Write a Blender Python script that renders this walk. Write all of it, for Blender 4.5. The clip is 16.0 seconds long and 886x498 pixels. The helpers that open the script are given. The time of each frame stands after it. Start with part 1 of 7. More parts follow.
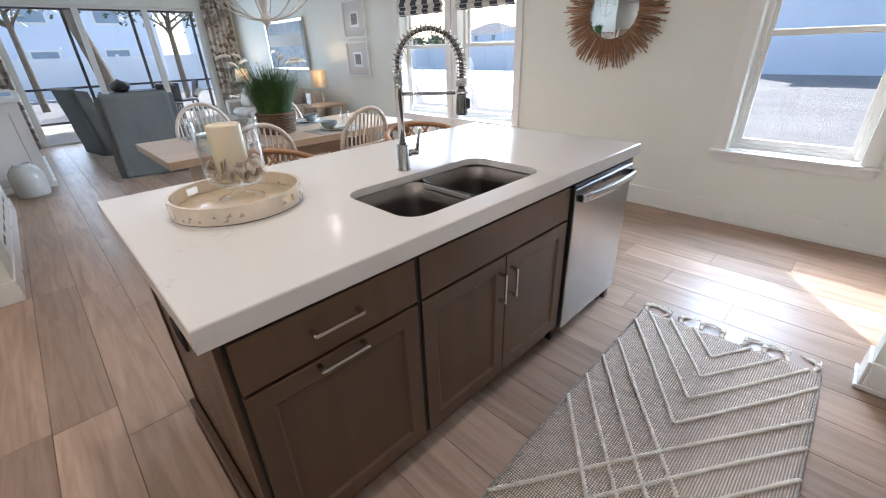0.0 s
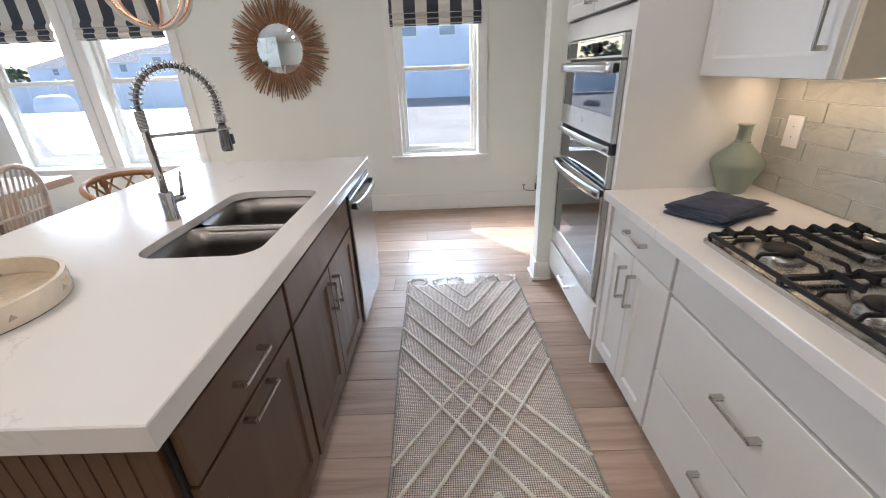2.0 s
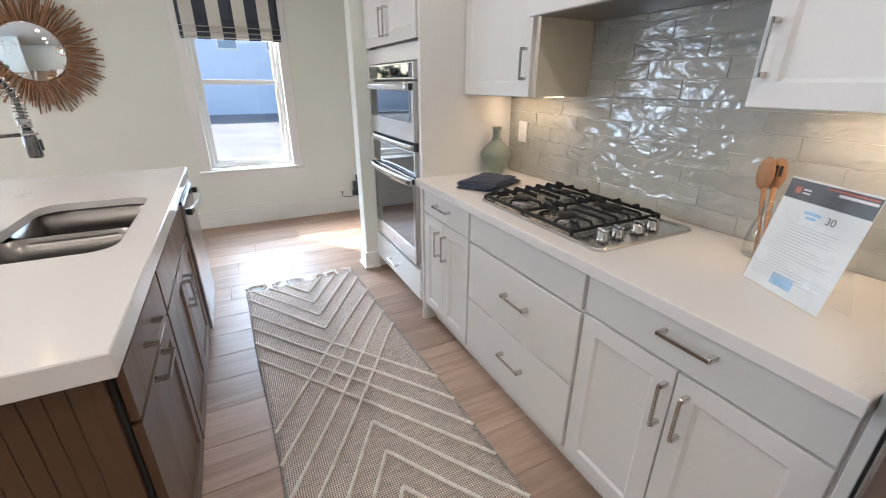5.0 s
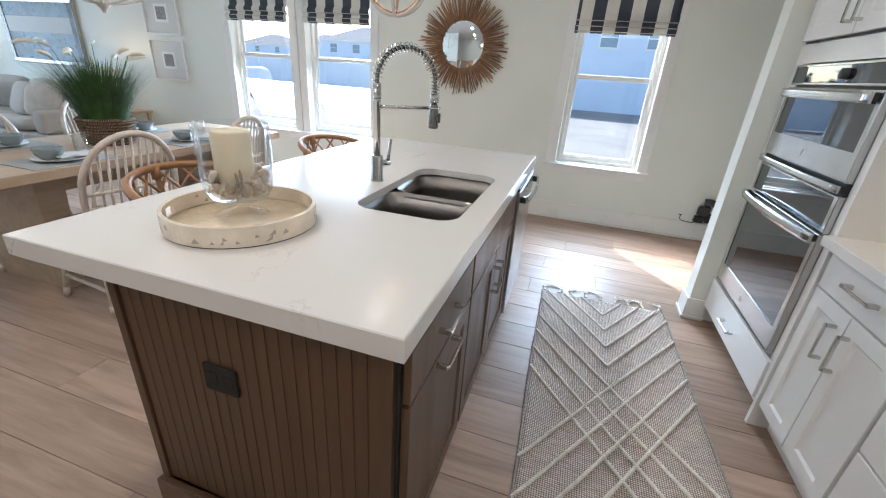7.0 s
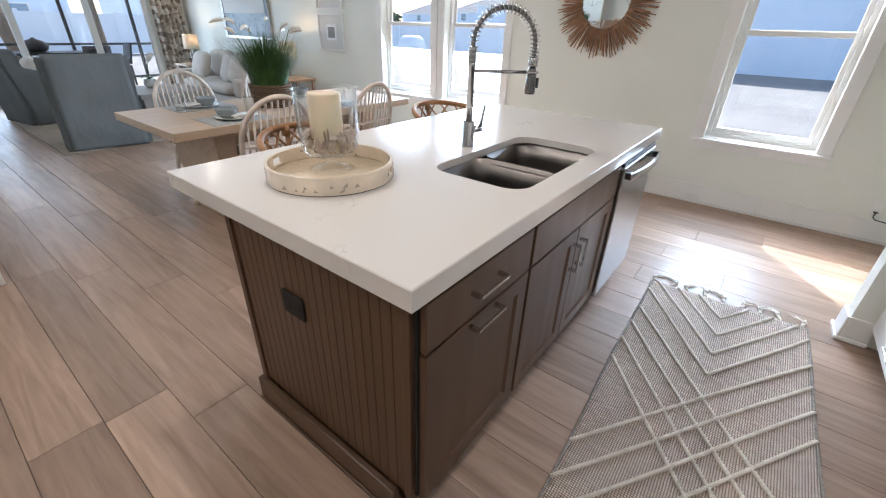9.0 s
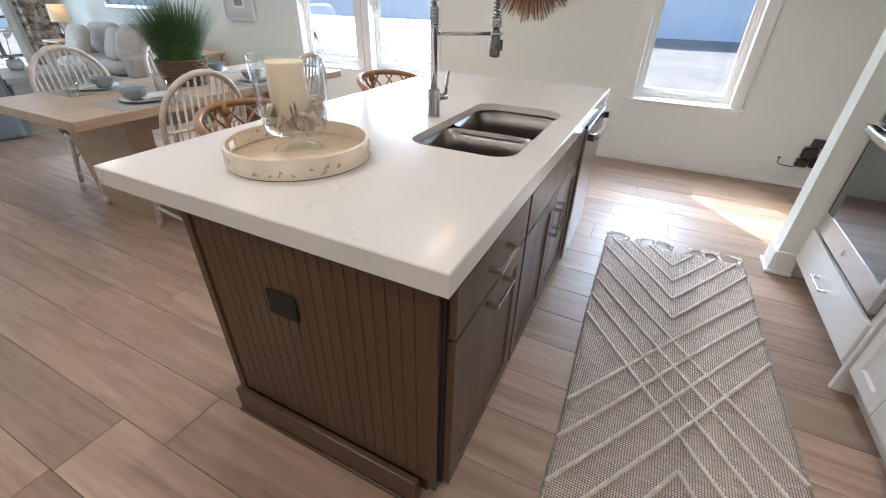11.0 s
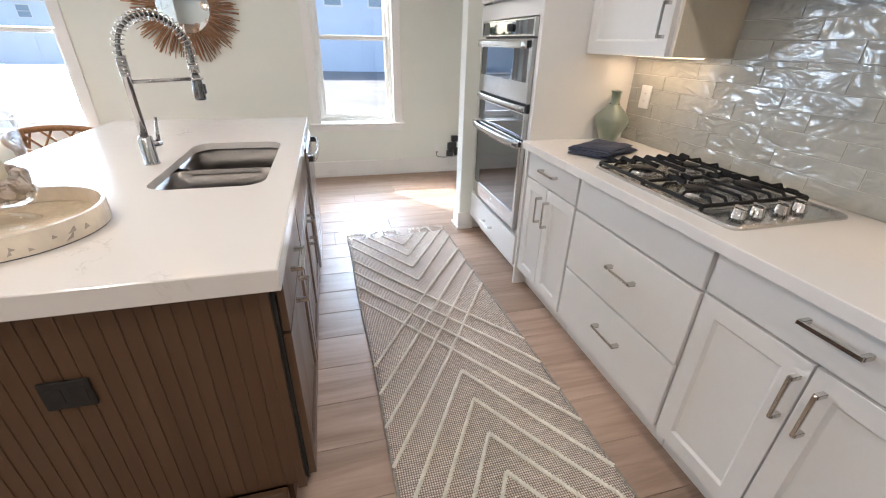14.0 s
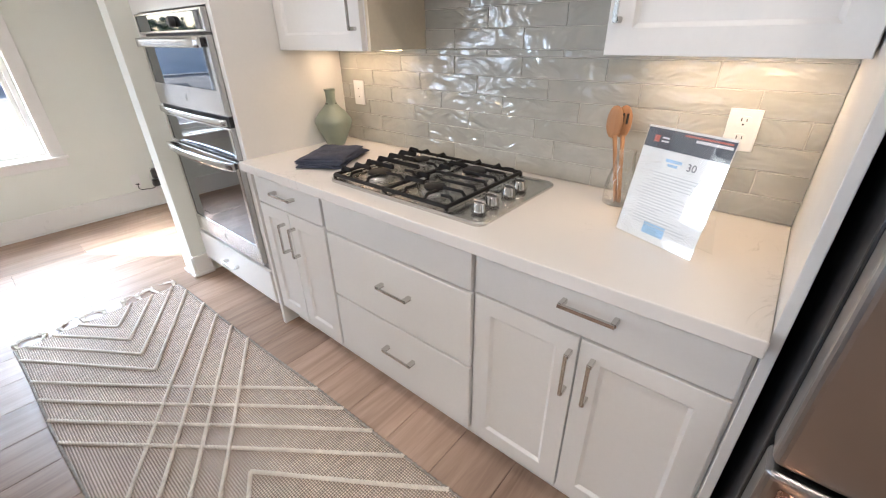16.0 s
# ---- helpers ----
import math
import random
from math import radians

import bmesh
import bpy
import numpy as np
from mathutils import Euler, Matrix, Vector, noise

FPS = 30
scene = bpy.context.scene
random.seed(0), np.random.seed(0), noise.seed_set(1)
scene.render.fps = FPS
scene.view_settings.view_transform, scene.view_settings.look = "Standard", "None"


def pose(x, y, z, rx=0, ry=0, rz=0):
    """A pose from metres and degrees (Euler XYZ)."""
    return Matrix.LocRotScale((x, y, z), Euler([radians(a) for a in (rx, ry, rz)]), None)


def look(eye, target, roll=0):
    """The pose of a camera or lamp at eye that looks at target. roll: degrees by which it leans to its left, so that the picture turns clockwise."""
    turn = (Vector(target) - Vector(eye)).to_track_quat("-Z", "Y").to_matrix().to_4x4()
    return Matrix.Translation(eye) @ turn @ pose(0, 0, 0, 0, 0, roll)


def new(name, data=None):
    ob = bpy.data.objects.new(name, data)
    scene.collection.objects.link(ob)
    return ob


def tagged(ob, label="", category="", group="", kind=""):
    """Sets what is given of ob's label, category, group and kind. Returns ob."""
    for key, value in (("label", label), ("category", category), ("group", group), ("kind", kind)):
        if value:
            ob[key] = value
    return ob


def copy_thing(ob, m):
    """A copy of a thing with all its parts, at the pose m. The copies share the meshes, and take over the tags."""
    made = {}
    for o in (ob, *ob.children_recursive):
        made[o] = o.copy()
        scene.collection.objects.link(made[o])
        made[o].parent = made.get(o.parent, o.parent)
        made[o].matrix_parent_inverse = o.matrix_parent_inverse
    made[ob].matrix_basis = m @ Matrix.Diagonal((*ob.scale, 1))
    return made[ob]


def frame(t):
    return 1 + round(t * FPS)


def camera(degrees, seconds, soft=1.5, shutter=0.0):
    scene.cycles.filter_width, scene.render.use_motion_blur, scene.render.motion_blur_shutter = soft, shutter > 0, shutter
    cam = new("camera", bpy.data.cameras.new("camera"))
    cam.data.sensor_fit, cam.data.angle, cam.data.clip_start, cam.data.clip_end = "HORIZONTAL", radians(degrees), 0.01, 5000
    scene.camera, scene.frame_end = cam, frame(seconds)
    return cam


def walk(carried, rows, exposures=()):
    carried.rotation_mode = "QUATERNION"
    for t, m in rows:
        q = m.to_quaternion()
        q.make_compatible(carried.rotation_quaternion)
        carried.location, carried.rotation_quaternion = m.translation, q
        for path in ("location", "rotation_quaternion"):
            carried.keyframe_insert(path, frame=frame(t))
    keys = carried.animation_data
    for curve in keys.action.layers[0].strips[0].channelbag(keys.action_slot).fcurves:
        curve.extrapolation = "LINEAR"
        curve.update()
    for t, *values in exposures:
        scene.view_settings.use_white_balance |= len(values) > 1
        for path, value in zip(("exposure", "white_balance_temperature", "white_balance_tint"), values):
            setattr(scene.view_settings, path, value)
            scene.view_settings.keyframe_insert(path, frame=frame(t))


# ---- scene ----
cam = camera(94.8, 16.0, soft=1.1)
PATH = [
    (0, (-0.086, -0.79, 1.381), (1.159, 0.502, 0.497), -2.0),
    (0.5, (-0.083, -0.654, 1.387), (1.396, 0.359, 0.499), -2.3),
    (1, (-0.154, -0.518, 1.389), (1.523, 0.15, 0.527), -2.9),
    (1.5, (-0.32, -0.494, 1.402), (1.464, -0.151, 0.566), -3.0),
    (2, (-0.471, -0.481, 1.408), (1.356, -0.458, 0.595), -2.3),
    (2.5, (-0.551, -0.415, 1.41), (1.259, -0.694, 0.606), -1.3),
    (3, (-0.633, -0.307, 1.398), (1.12, -0.865, 0.611), -0.5),
    (3.2, (-0.667, -0.285, 1.39), (1.063, -0.932, 0.624), -0.6),
    (3.8, (-0.770, -0.230, 1.382), (0.907, -1.117, 0.634), -0.2),
    (4.4, (-0.853, -0.249, 1.388), (0.807, -1.211, 0.635), -0.1),
    (5.0, (-0.870, -0.280, 1.396), (0.815, -1.131, 0.631), 0.2),
    (5.5, (-0.804, -0.272, 1.398), (0.94, -0.873, 0.625), 0.8),
    (6, (-0.692, -0.235, 1.396), (1.13, -0.51, 0.619), 1.7),
    (6.5, (-0.619, -0.198, 1.379), (1.217, -0.077, 0.597), 2.9),
    (7, (-0.576, -0.235, 1.372), (1.178, 0.295, 0.572), 4.0),
    (7.5, (-0.557, -0.318, 1.366), (1.05, 0.536, 0.537), 4.6),
    (8, (-0.541, -0.405, 1.377), (0.943, 0.615, 0.506), 3.6),
    (8.5, (-0.519, -0.429, 1.369), (0.908, 0.629, 0.45), 2.7),
    (9, (-0.497, -0.449, 1.373), (0.907, 0.609, 0.419), 1.8),
    (9.6, (-0.481, -0.429, 1.364), (0.910, 0.605, 0.364), 1.1),
    (10.2, (-0.490, -0.352, 1.349), (0.943, 0.586, 0.315), 0.9),
    (10.8, (-0.525, -0.269, 1.338), (0.979, 0.530, 0.288), 1.2),
    (11.5, (-0.606, -0.238, 1.348), (0.984, 0.389, 0.309), 1.6),
    (12, (-0.68, -0.259, 1.367), (0.964, 0.252, 0.35), 1.9),
    (12.5, (-0.804, -0.263, 1.363), (0.901, 0.111, 0.386), 2.0),
    (13, (-0.873, -0.254, 1.371), (0.88, -0.061, 0.428), 1.7),
    (13.5, (-0.872, -0.202, 1.374), (0.902, -0.318, 0.458), 1.6),
    (14, (-0.865, -0.148, 1.376), (0.856, -0.621, 0.475), 1.4),
    (14.5, (-0.86, -0.144, 1.392), (0.733, -0.948, 0.491), 1.2),
    (15, (-0.819, -0.227, 1.403), (0.614, -1.278, 0.485), 0.2),
    (15.5, (-0.736, -0.33, 1.401), (0.547, -1.555, 0.478), -0.4),
    (16, (-0.638, -0.37, 1.392), (0.504, -1.724, 0.464), -0.9),
]
walk(cam, [(t, look(eye, target, roll)) for t, eye, target, roll in PATH], exposures=((0, 1.16, 6000, 13), (5.5, 1.40, 5950, 12), (7, 1.24, 5750, 8), (9, 1.23, 5950, 12), (12.5, 1.36, 6050, 12), (16, 1.68, 6150, 14)))

# ---- world, sun, lamps ----
SUN_TO = Vector((0.695, 0.500, 0.670)).normalized()
world = bpy.data.worlds.new("sky")
scene.world = world
world.use_nodes = True
wn = world.node_tree.nodes
sky = wn.new("ShaderNodeTexSky")
sky.sky_type = 'NISHITA'
sky.sun_disc = False
sky.sun_elevation = math.asin(SUN_TO.z)
sky.sun_rotation = math.atan2(SUN_TO.x, SUN_TO.y)
world.node_tree.links.new(sky.outputs[0], wn["Background"].inputs[0])
wn["Background"].inputs[1].default_value = 0.15
sun = new("sun", bpy.data.lights.new("sun", 'SUN'))
sun.data.energy, sun.data.angle, sun.data.color = 5.0, radians(0.6), (1.0, 0.98, 0.94)
sun.matrix_world = look(SUN_TO * 30, (0, 0, 0))
CAN_WATTS, CAN_COLOR = {-2.6: 5.0, -1.0: 4.2, 0.2: 1.6, 0.7: 2.5, 2.6: 0.9}, (1.0, 0.90, 0.78)
CANS = [(x, y) for x in (-2.6, -1.0, 0.7, 2.6) for y in (-0.55, 1.4)] + [(x, y) for x in (0.2, 2.6) for y in (4.2, 7.0)]


def lamp(name, kind, place, watts, color, size=0.1, size_y=None, target=None):
    ob = new(name, bpy.data.lights.new(name, kind))
    ob.data.energy, ob.data.color = watts, color
    if kind == 'AREA':
        ob.data.size = size
        if size_y:
            ob.data.shape, ob.data.size_y = 'RECTANGLE', size_y
        else:
            ob.data.shape = 'DISK'
    else:
        ob.data.shadow_soft_size = size
    ob.matrix_world = look(place, target) if target else Matrix.Translation(place)
    return ob


# the sky's light at the window openings and at the glass doors
DAY = (0.66, 0.83, 1.0)
for y, w, watts, dip, spread in ((-0.44, 0.72, 8.5, 2.5, 78), (2.455, 0.74, 21.0, 1.6, 140), (3.485, 0.76, 21.0, 1.6, 140)):
    sky_lamp = lamp("window_daylight", 'AREA', (3.875, y, 1.18), watts, DAY, w, 1.12, (0.875, y, 1.18 - dip))
    sky_lamp.data.spread = radians(spread)
lamp("door_daylight", 'AREA', (1.58, 9.46, 1.10), 38.0, DAY, 3.0, 2.0, (1.58, 0.0, 0.9))


# ---- materials ----
class Nodes:
    """A small wrapper for building one node material."""

    def __init__(self, name):
        self.m = bpy.data.materials.new(name)
        self.m.use_nodes = True
        self.t = self.m.node_tree
        self.p = self.t.nodes["Principled BSDF"]
        self.out = self.t.nodes["Material Output"]

    def add(self, kind, **values):
        n = self.t.nodes.new(kind)
        for key, value in values.items():
            if key in n.inputs:
                n.inputs[key].default_value = value
        return n

    def link(self, a, b):
        self.t.links.new(a, b)

    def coords(self, scale=(1, 1, 1), kind="Object", random=False):
        tc = self.add("ShaderNodeTexCoord")
        mp = self.add("ShaderNodeMapping")
        mp.inputs["Scale"].default_value = scale
        self.link(tc.outputs[kind], mp.inputs["Vector"])
        if random:
            info = self.add("ShaderNodeObjectInfo")
            mul = self.add("ShaderNodeVectorMath")
            mul.operation = 'MULTIPLY'
            mul.inputs[1].default_value = (37.0, 53.0, 29.0)
            self.link(info.outputs["Random"], mul.inputs[0])
            self.link(mul.outputs[0], mp.inputs["Location"])
        return mp.outputs[0]

    def noise(self, vec, scale, detail=4.0, rough=0.55, dist=0.0):
        n = self.add("ShaderNodeTexNoise", Scale=scale, Detail=detail, Roughness=rough, Distortion=dist)
        self.link(vec, n.inputs["Vector"])
        return n.outputs["Fac"]

    def ramp(self, fac, stops):
        n = self.add("ShaderNodeValToRGB")
        e = n.color_ramp.elements
        while len(e) < len(stops):
            e.new(0.5)
        for k, (pos, c) in enumerate(stops):
            e[k].position = pos
            e[k].color = (*c, 1) if isinstance(c, tuple) else (c, c, c, 1)
        self.link(fac, n.inputs[0])
        return n.outputs[0]

    def mix(self, a, b, fac=0.5, blend='MIX'):
        n = self.add("ShaderNodeMix")
        n.data_type, n.blend_type = 'RGBA', blend
        for k, v in ((0, fac), (6, a), (7, b)):
            if isinstance(v, (int, float)) and k == 0:
                n.inputs[0].default_value = v
            elif isinstance(v, tuple):
                n.inputs[k].default_value = (*v, 1)
            else:
                self.link(v, n.inputs[k])
        return n.outputs[2]

    def bump(self, height, strength=0.2, distance=0.002):
        n = self.add("ShaderNodeBump", Strength=strength, Distance=distance)
        self.link(height, n.inputs["Height"])
        self.link(n.outputs[0], self.p.inputs["Normal"])
        return n

    def color(self, c):
        if isinstance(c, tuple):
            self.p.inputs["Base Color"].default_value = (*c, 1)
        else:
            self.link(c, self.p.inputs["Base Color"])

    def rough(self, r):
        if isinstance(r, (int, float)):
            self.p.inputs["Roughness"].default_value = r
        else:
            self.link(r, self.p.inputs["Roughness"])


def dim(c, k):
    return tuple(max(0.0, min(1.0, v * k)) for v in c)


def surface(name, c, rough=0.5, metal=0.0, fine=60.0, coarse=3.0, vary=0.08, bump=0.1, depth=0.0006, stretch=(1, 1, 1), spread=0.06, coat=0.0, transmission=0.0):
    """A plain surface with grain at two scales, slight unevenness of gloss and fine relief."""
    n = Nodes(name)
    v = n.coords(stretch, random=True)
    a = n.ramp(n.noise(v, coarse, 3), [(0.3, dim(c, 1 - vary)), (0.7, dim(c, 1 + vary))])
    b = n.ramp(n.noise(v, fine, 5), [(0.3, 1 - vary), (0.7, 1.0)])
    n.color(n.mix(a, b, 1.0, 'MULTIPLY'))
    n.rough(n.ramp(n.noise(v, coarse * 4, 4), [(0.3, max(0.02, rough - spread)), (0.7, min(1.0, rough + spread))]))
    n.p.inputs["Metallic"].default_value = metal
    n.p.inputs["Coat Weight"].default_value = coat
    n.p.inputs["Transmission Weight"].default_value = transmission
    if bump:
        n.bump(n.noise(v, fine * 2, 4), bump, depth)
    return n.m


def wood(name, dark, light, axis=1, rough=0.45, scale=1.0, per_piece=0.25, bump=0.15):
    """Wood with long grain along one axis, knots and a tint of its own for each piece."""
    n = Nodes(name)
    st = [22.0 * scale] * 3
    st[axis] = 1.6 * scale
    v = n.coords(tuple(st), random=True)
    grain = n.noise(v, 1.0, 7, 0.62, 0.6)
    st2 = [5.0 * scale] * 3
    st2[axis] = 0.5 * scale
    v2 = n.coords(tuple(st2), random=True)
    wave = n.noise(v2, 1.0, 4, 0.6, 1.8)
    mid = tuple((a + b) / 2 for a, b in zip(dark, light))
    c1 = n.ramp(grain, [(0.28, dark), (0.5, mid), (0.75, light)])
    c2 = n.ramp(wave, [(0.35, dim(mid, 0.86)), (0.65, dim(mid, 1.14))])
    c = n.mix(c1, c2, 0.5)
    info = n.add("ShaderNodeObjectInfo")
    tint = n.ramp(info.outputs["Random"], [(0.0, 1 - per_piece), (1.0, 1.0)])
    n.color(n.mix(c, tint, 1.0, 'MULTIPLY'))
    n.rough(n.ramp(wave, [(0.3, rough - 0.07), (0.7, rough + 0.07)]))
    n.bump(grain, bump, 0.001)
    return n.m


def metal(name, c, rough, stretch=(1, 1, 1), fine=300.0):
    n = Nodes(name)
    v = n.coords(stretch, random=True)
    n.p.inputs["Metallic"].default_value = 1.0
    g = n.noise(v, fine, 3)
    n.color(n.ramp(g, [(0.3, dim(c, 0.94)), (0.7, c)]))
    n.rough(n.ramp(n.noise(v, fine * 0.5, 4), [(0.3, rough * 0.8), (0.7, rough * 1.25)]))
    n.bump(g, 0.03, 0.0003)
    return n.m


def glass(name, c=(1, 1, 1), rough=0.0, ior=1.45):
    n = Nodes(name)
    n.p.inputs["Transmission Weight"].default_value = 1.0
    n.p.inputs["IOR"].default_value = ior
    n.color(c)
    n.rough(rough)
    return n.m


def thin_glass(name, tint=(0.99, 0.995, 0.993)):
    """Thin blown glass: clear straight through, with a gloss that grows towards its edges."""
    n = Nodes(name)
    clear = n.add("ShaderNodeBsdfTransparent")
    clear.inputs[0].default_value = (*tint, 1)
    gloss = n.add("ShaderNodeBsdfGlossy", Roughness=0.02)
    facing = n.add("ShaderNodeLayerWeight", Blend=0.5)
    edge = n.add("ShaderNodeMath")
    edge.operation = 'POWER'
    edge.inputs[1].default_value = 2.2
    n.link(facing.outputs["Facing"], edge.inputs[0])
    gain = n.add("ShaderNodeMath")
    gain.operation = 'MULTIPLY_ADD'
    gain.inputs[1].default_value, gain.inputs[2].default_value = 0.62, 0.045
    n.link(edge.outputs[0], gain.inputs[0])
    blend = n.add("ShaderNodeMixShader")
    n.link(gain.outputs[0], blend.inputs[0])
    n.link(clear.outputs[0], blend.inputs[1])
    n.link(gloss.outputs[0], blend.inputs[2])
    n.link(blend.outputs[0], n.out.inputs[0])
    n.t.nodes.remove(n.p)
    return n.m


def glow(name, c, strength):
    n = Nodes(name)
    n.color(c)
    n.p.inputs["Emission Color"].default_value = (*c, 1)
    n.p.inputs["Emission Strength"].default_value = strength
    return n.m


def quartz():
    n = Nodes("white quartz")
    v = n.coords((1, 1, 1), "Object")
    warp = n.noise(v, 2.0, 5, 0.6, 1.2)
    vein = n.add("ShaderNodeTexNoise", Scale=1.7, Detail=7.0, Roughness=0.6, Distortion=1.5)
    n.link(v, vein.inputs["Vector"])
    line = n.ramp(vein.outputs["Fac"], [(0.493, (0.73, 0.695, 0.66)), (0.5, (0.52, 0.49, 0.46)), (0.505, (0.73, 0.695, 0.66))])
    mask = n.ramp(warp, [(0.52, 0.0), (0.66, 1.0)])
    n.color(n.mix((0.73, 0.695, 0.66), line, mask))
    n.rough(n.ramp(n.noise(v, 30, 3), [(0.3, 0.13), (0.7, 0.18)]))
    return n.m


def tile_glaze():
    """Handmade glazed tile: uneven, wavy and glossy."""
    n = Nodes("sage glazed tile")
    v = n.coords((1, 1, 1), random=True)
    info = n.add("ShaderNodeObjectInfo")
    tint = n.ramp(info.outputs["Random"], [(0.0, (0.44, 0.43, 0.38)), (1.0, (0.50, 0.49, 0.44))])
    cloud = n.ramp(n.noise(v, 14, 4), [(0.3, 0.88), (0.7, 1.0)])
    n.color(n.mix(tint, cloud, 1.0, 'MULTIPLY'))
    n.rough(0.02)
    st = n.coords((7, 1, 13), random=True)
    n.bump(n.noise(st, 1.0, 2.0, 0.5, 1.0), 1.0, 0.013)
    return n.m


def weave(name, a, b, sx, sy, bump=0.8, depth=0.002, cell=0.5, wander=1.2, yarn=(26, 240, 100)):
    """A coarse flat weave: two crossing wave bands with flecks of darker yarn."""
    n = Nodes(name)
    v = n.coords((1, 1, 1), "Object")
    waves = []
    for direction, scale in (('X', sx), ('Y', sy)):
        w = n.add("ShaderNodeTexWave", Scale=scale, Distortion=wander, Detail=2.0)
        w.bands_direction = direction
        n.link(v, w.inputs["Vector"])
        waves.append(w.outputs["Fac"])
    mult = n.add("ShaderNodeMath")
    mult.operation = 'MULTIPLY'
    n.link(waves[0], mult.inputs[0])
    n.link(waves[1], mult.inputs[1])
    streak = n.noise(n.coords(yarn), 1.0, 3)
    base = n.ramp(mult.outputs[0], [(0.05, a), (cell, b)])
    fleck = n.ramp(streak, [(0.35, 0.68), (0.62, 1.0)])
    soft = n.ramp(n.noise(v, 5.0, 4), [(0.3, 0.93), (0.7, 1.0)])
    n.color(n.mix(n.mix(base, fleck, 1.0, 'MULTIPLY'), soft, 1.0, 'MULTIPLY'))
    n.rough(0.95)
    n.bump(mult.outputs[0], bump, depth)
    return n.m


def stripes(name, a, b, width, axis='Y'):
    n = Nodes(name)
    v = n.coords((1, 1, 1), "Object")
    w = n.add("ShaderNodeTexWave", Scale=math.pi / (20 * width), Distortion=0.0)
    w.bands_direction = axis
    n.link(v, w.inputs["Vector"])
    lines = n.ramp(w.outputs["Fac"], [(0.495, a), (0.505, b)])
    cloth = n.ramp(n.noise(v, 500, 2), [(0.3, 0.88), (0.7, 1.0)])
    n.color(n.mix(lines, cloth, 1.0, 'MULTIPLY'))
    n.rough(0.9)
    n.bump(n.noise(v, 700, 2), 0.2, 0.0008)
    return n.m


def leafprint(name):
    n = Nodes(name)
    v = n.coords((9, 9, 15), "Object")
    vo = n.add("ShaderNodeTexVoronoi", Scale=1.0)
    n.link(v, vo.inputs["Vector"])
    c = n.ramp(vo.outputs["Color"], [(0.25, (0.20, 0.16, 0.13)), (0.5, (0.42, 0.36, 0.30)), (0.8, (0.66, 0.62, 0.56))])
    n.color(c)
    n.rough(0.9)
    n.bump(n.noise(v, 40, 2), 0.2, 0.001)
    return n.m


M_WALL = surface("cream wall paint", (0.765, 0.782, 0.722), 0.6, fine=220, coarse=1.2, vary=0.025, bump=0.12, depth=0.0006)
M_CEIL = surface("white ceiling paint", (0.80, 0.79, 0.76), 0.8, fine=150, coarse=2, vary=0.02, bump=0.3, depth=0.001)
M_TRIM = surface("white trim enamel", (0.80, 0.79, 0.765), 0.32, fine=90, coarse=2, vary=0.02, bump=0.05)
M_CAB = surface("white cabinet enamel", (0.76, 0.745, 0.72), 0.34, fine=80, coarse=2, vary=0.02, bump=0.05)
M_CABSIDE = surface("beige cabinet panel", (0.72, 0.64, 0.50), 0.5, fine=60, coarse=2, vary=0.05, bump=0.08)
M_GAP = surface("matt near-black", (0.02, 0.018, 0.016), 0.8)
M_ISLAND = wood("stained maple", (0.070, 0.036, 0.018), (0.128, 0.072, 0.040), axis=2, rough=0.36, scale=0.8, per_piece=0.08, bump=0.06)
M_QUARTZ = quartz()
M_FLOOR = wood("oak plank", (0.185, 0.112, 0.076), (0.66, 0.475, 0.36), axis=1, rough=0.40, scale=1.0, per_piece=0.30, bump=0.12)
M_FLOOR.node_tree.nodes["Principled BSDF"].inputs["Specular IOR Level"].default_value = 0.28
M_JOINT = surface("plank joint", (0.05, 0.036, 0.028), 0.8)
M_STEEL = metal("brushed stainless steel", (0.44, 0.435, 0.43), 0.26, (1, 1, 18))
M_STEELH = metal("brushed steel, level grain", (0.60, 0.59, 0.57), 0.24, (1, 18, 18))
M_DARKSTEEL = surface("dark stainless steel", (0.33, 0.32, 0.315), 0.29, 1.0, fine=3, coarse=1.5, vary=0.03, bump=0.0, spread=0.015)
M_SINK = metal("satin steel", (0.27, 0.25, 0.235), 0.30, (1, 1, 14))
M_CHROME = metal("polished chrome", (0.60, 0.59, 0.58), 0.07)
M_NICKEL = metal("satin nickel", (0.62, 0.60, 0.57), 0.18)
M_GUN = metal("gunmetal", (0.24, 0.235, 0.23), 0.22)
M_BLACK = surface("black plastic", (0.018, 0.018, 0.02), 0.35, fine=120, vary=0.1)
M_IRON = surface("cast iron", (0.020, 0.019, 0.019), 0.55, fine=260, vary=0.2, bump=0.4, depth=0.0008)
M_IRON.node_tree.nodes["Principled BSDF"].inputs["Specular IOR Level"].default_value = 0.22
M_OVENGLASS = metal("mirror-tinted oven glass", (0.19, 0.205, 0.225), 0.03, fine=4.0)
M_TILE = tile_glaze()
M_GROUT = surface("light grout", (0.66, 0.64, 0.58), 0.9, fine=200, vary=0.06, bump=0.3)
M_RUG = weave("flat woven rug", (0.32, 0.245, 0.20), (0.95, 0.805, 0.69), 36, 36, 1.0, 0.004, 0.26, 0.7, (230, 18, 100))
M_CORD = surface("cream wool cord", (0.86, 0.79, 0.70), 0.95, fine=260, coarse=30, vary=0.12, bump=0.7, depth=0.003)
M_RUGEDGE = surface("grey binding yarn", (0.36, 0.32, 0.28), 0.95, fine=260, coarse=60, vary=0.25, bump=0.6, depth=0.002)
M_WINGLASS = glass("window glass", (0.97, 0.985, 1.0))
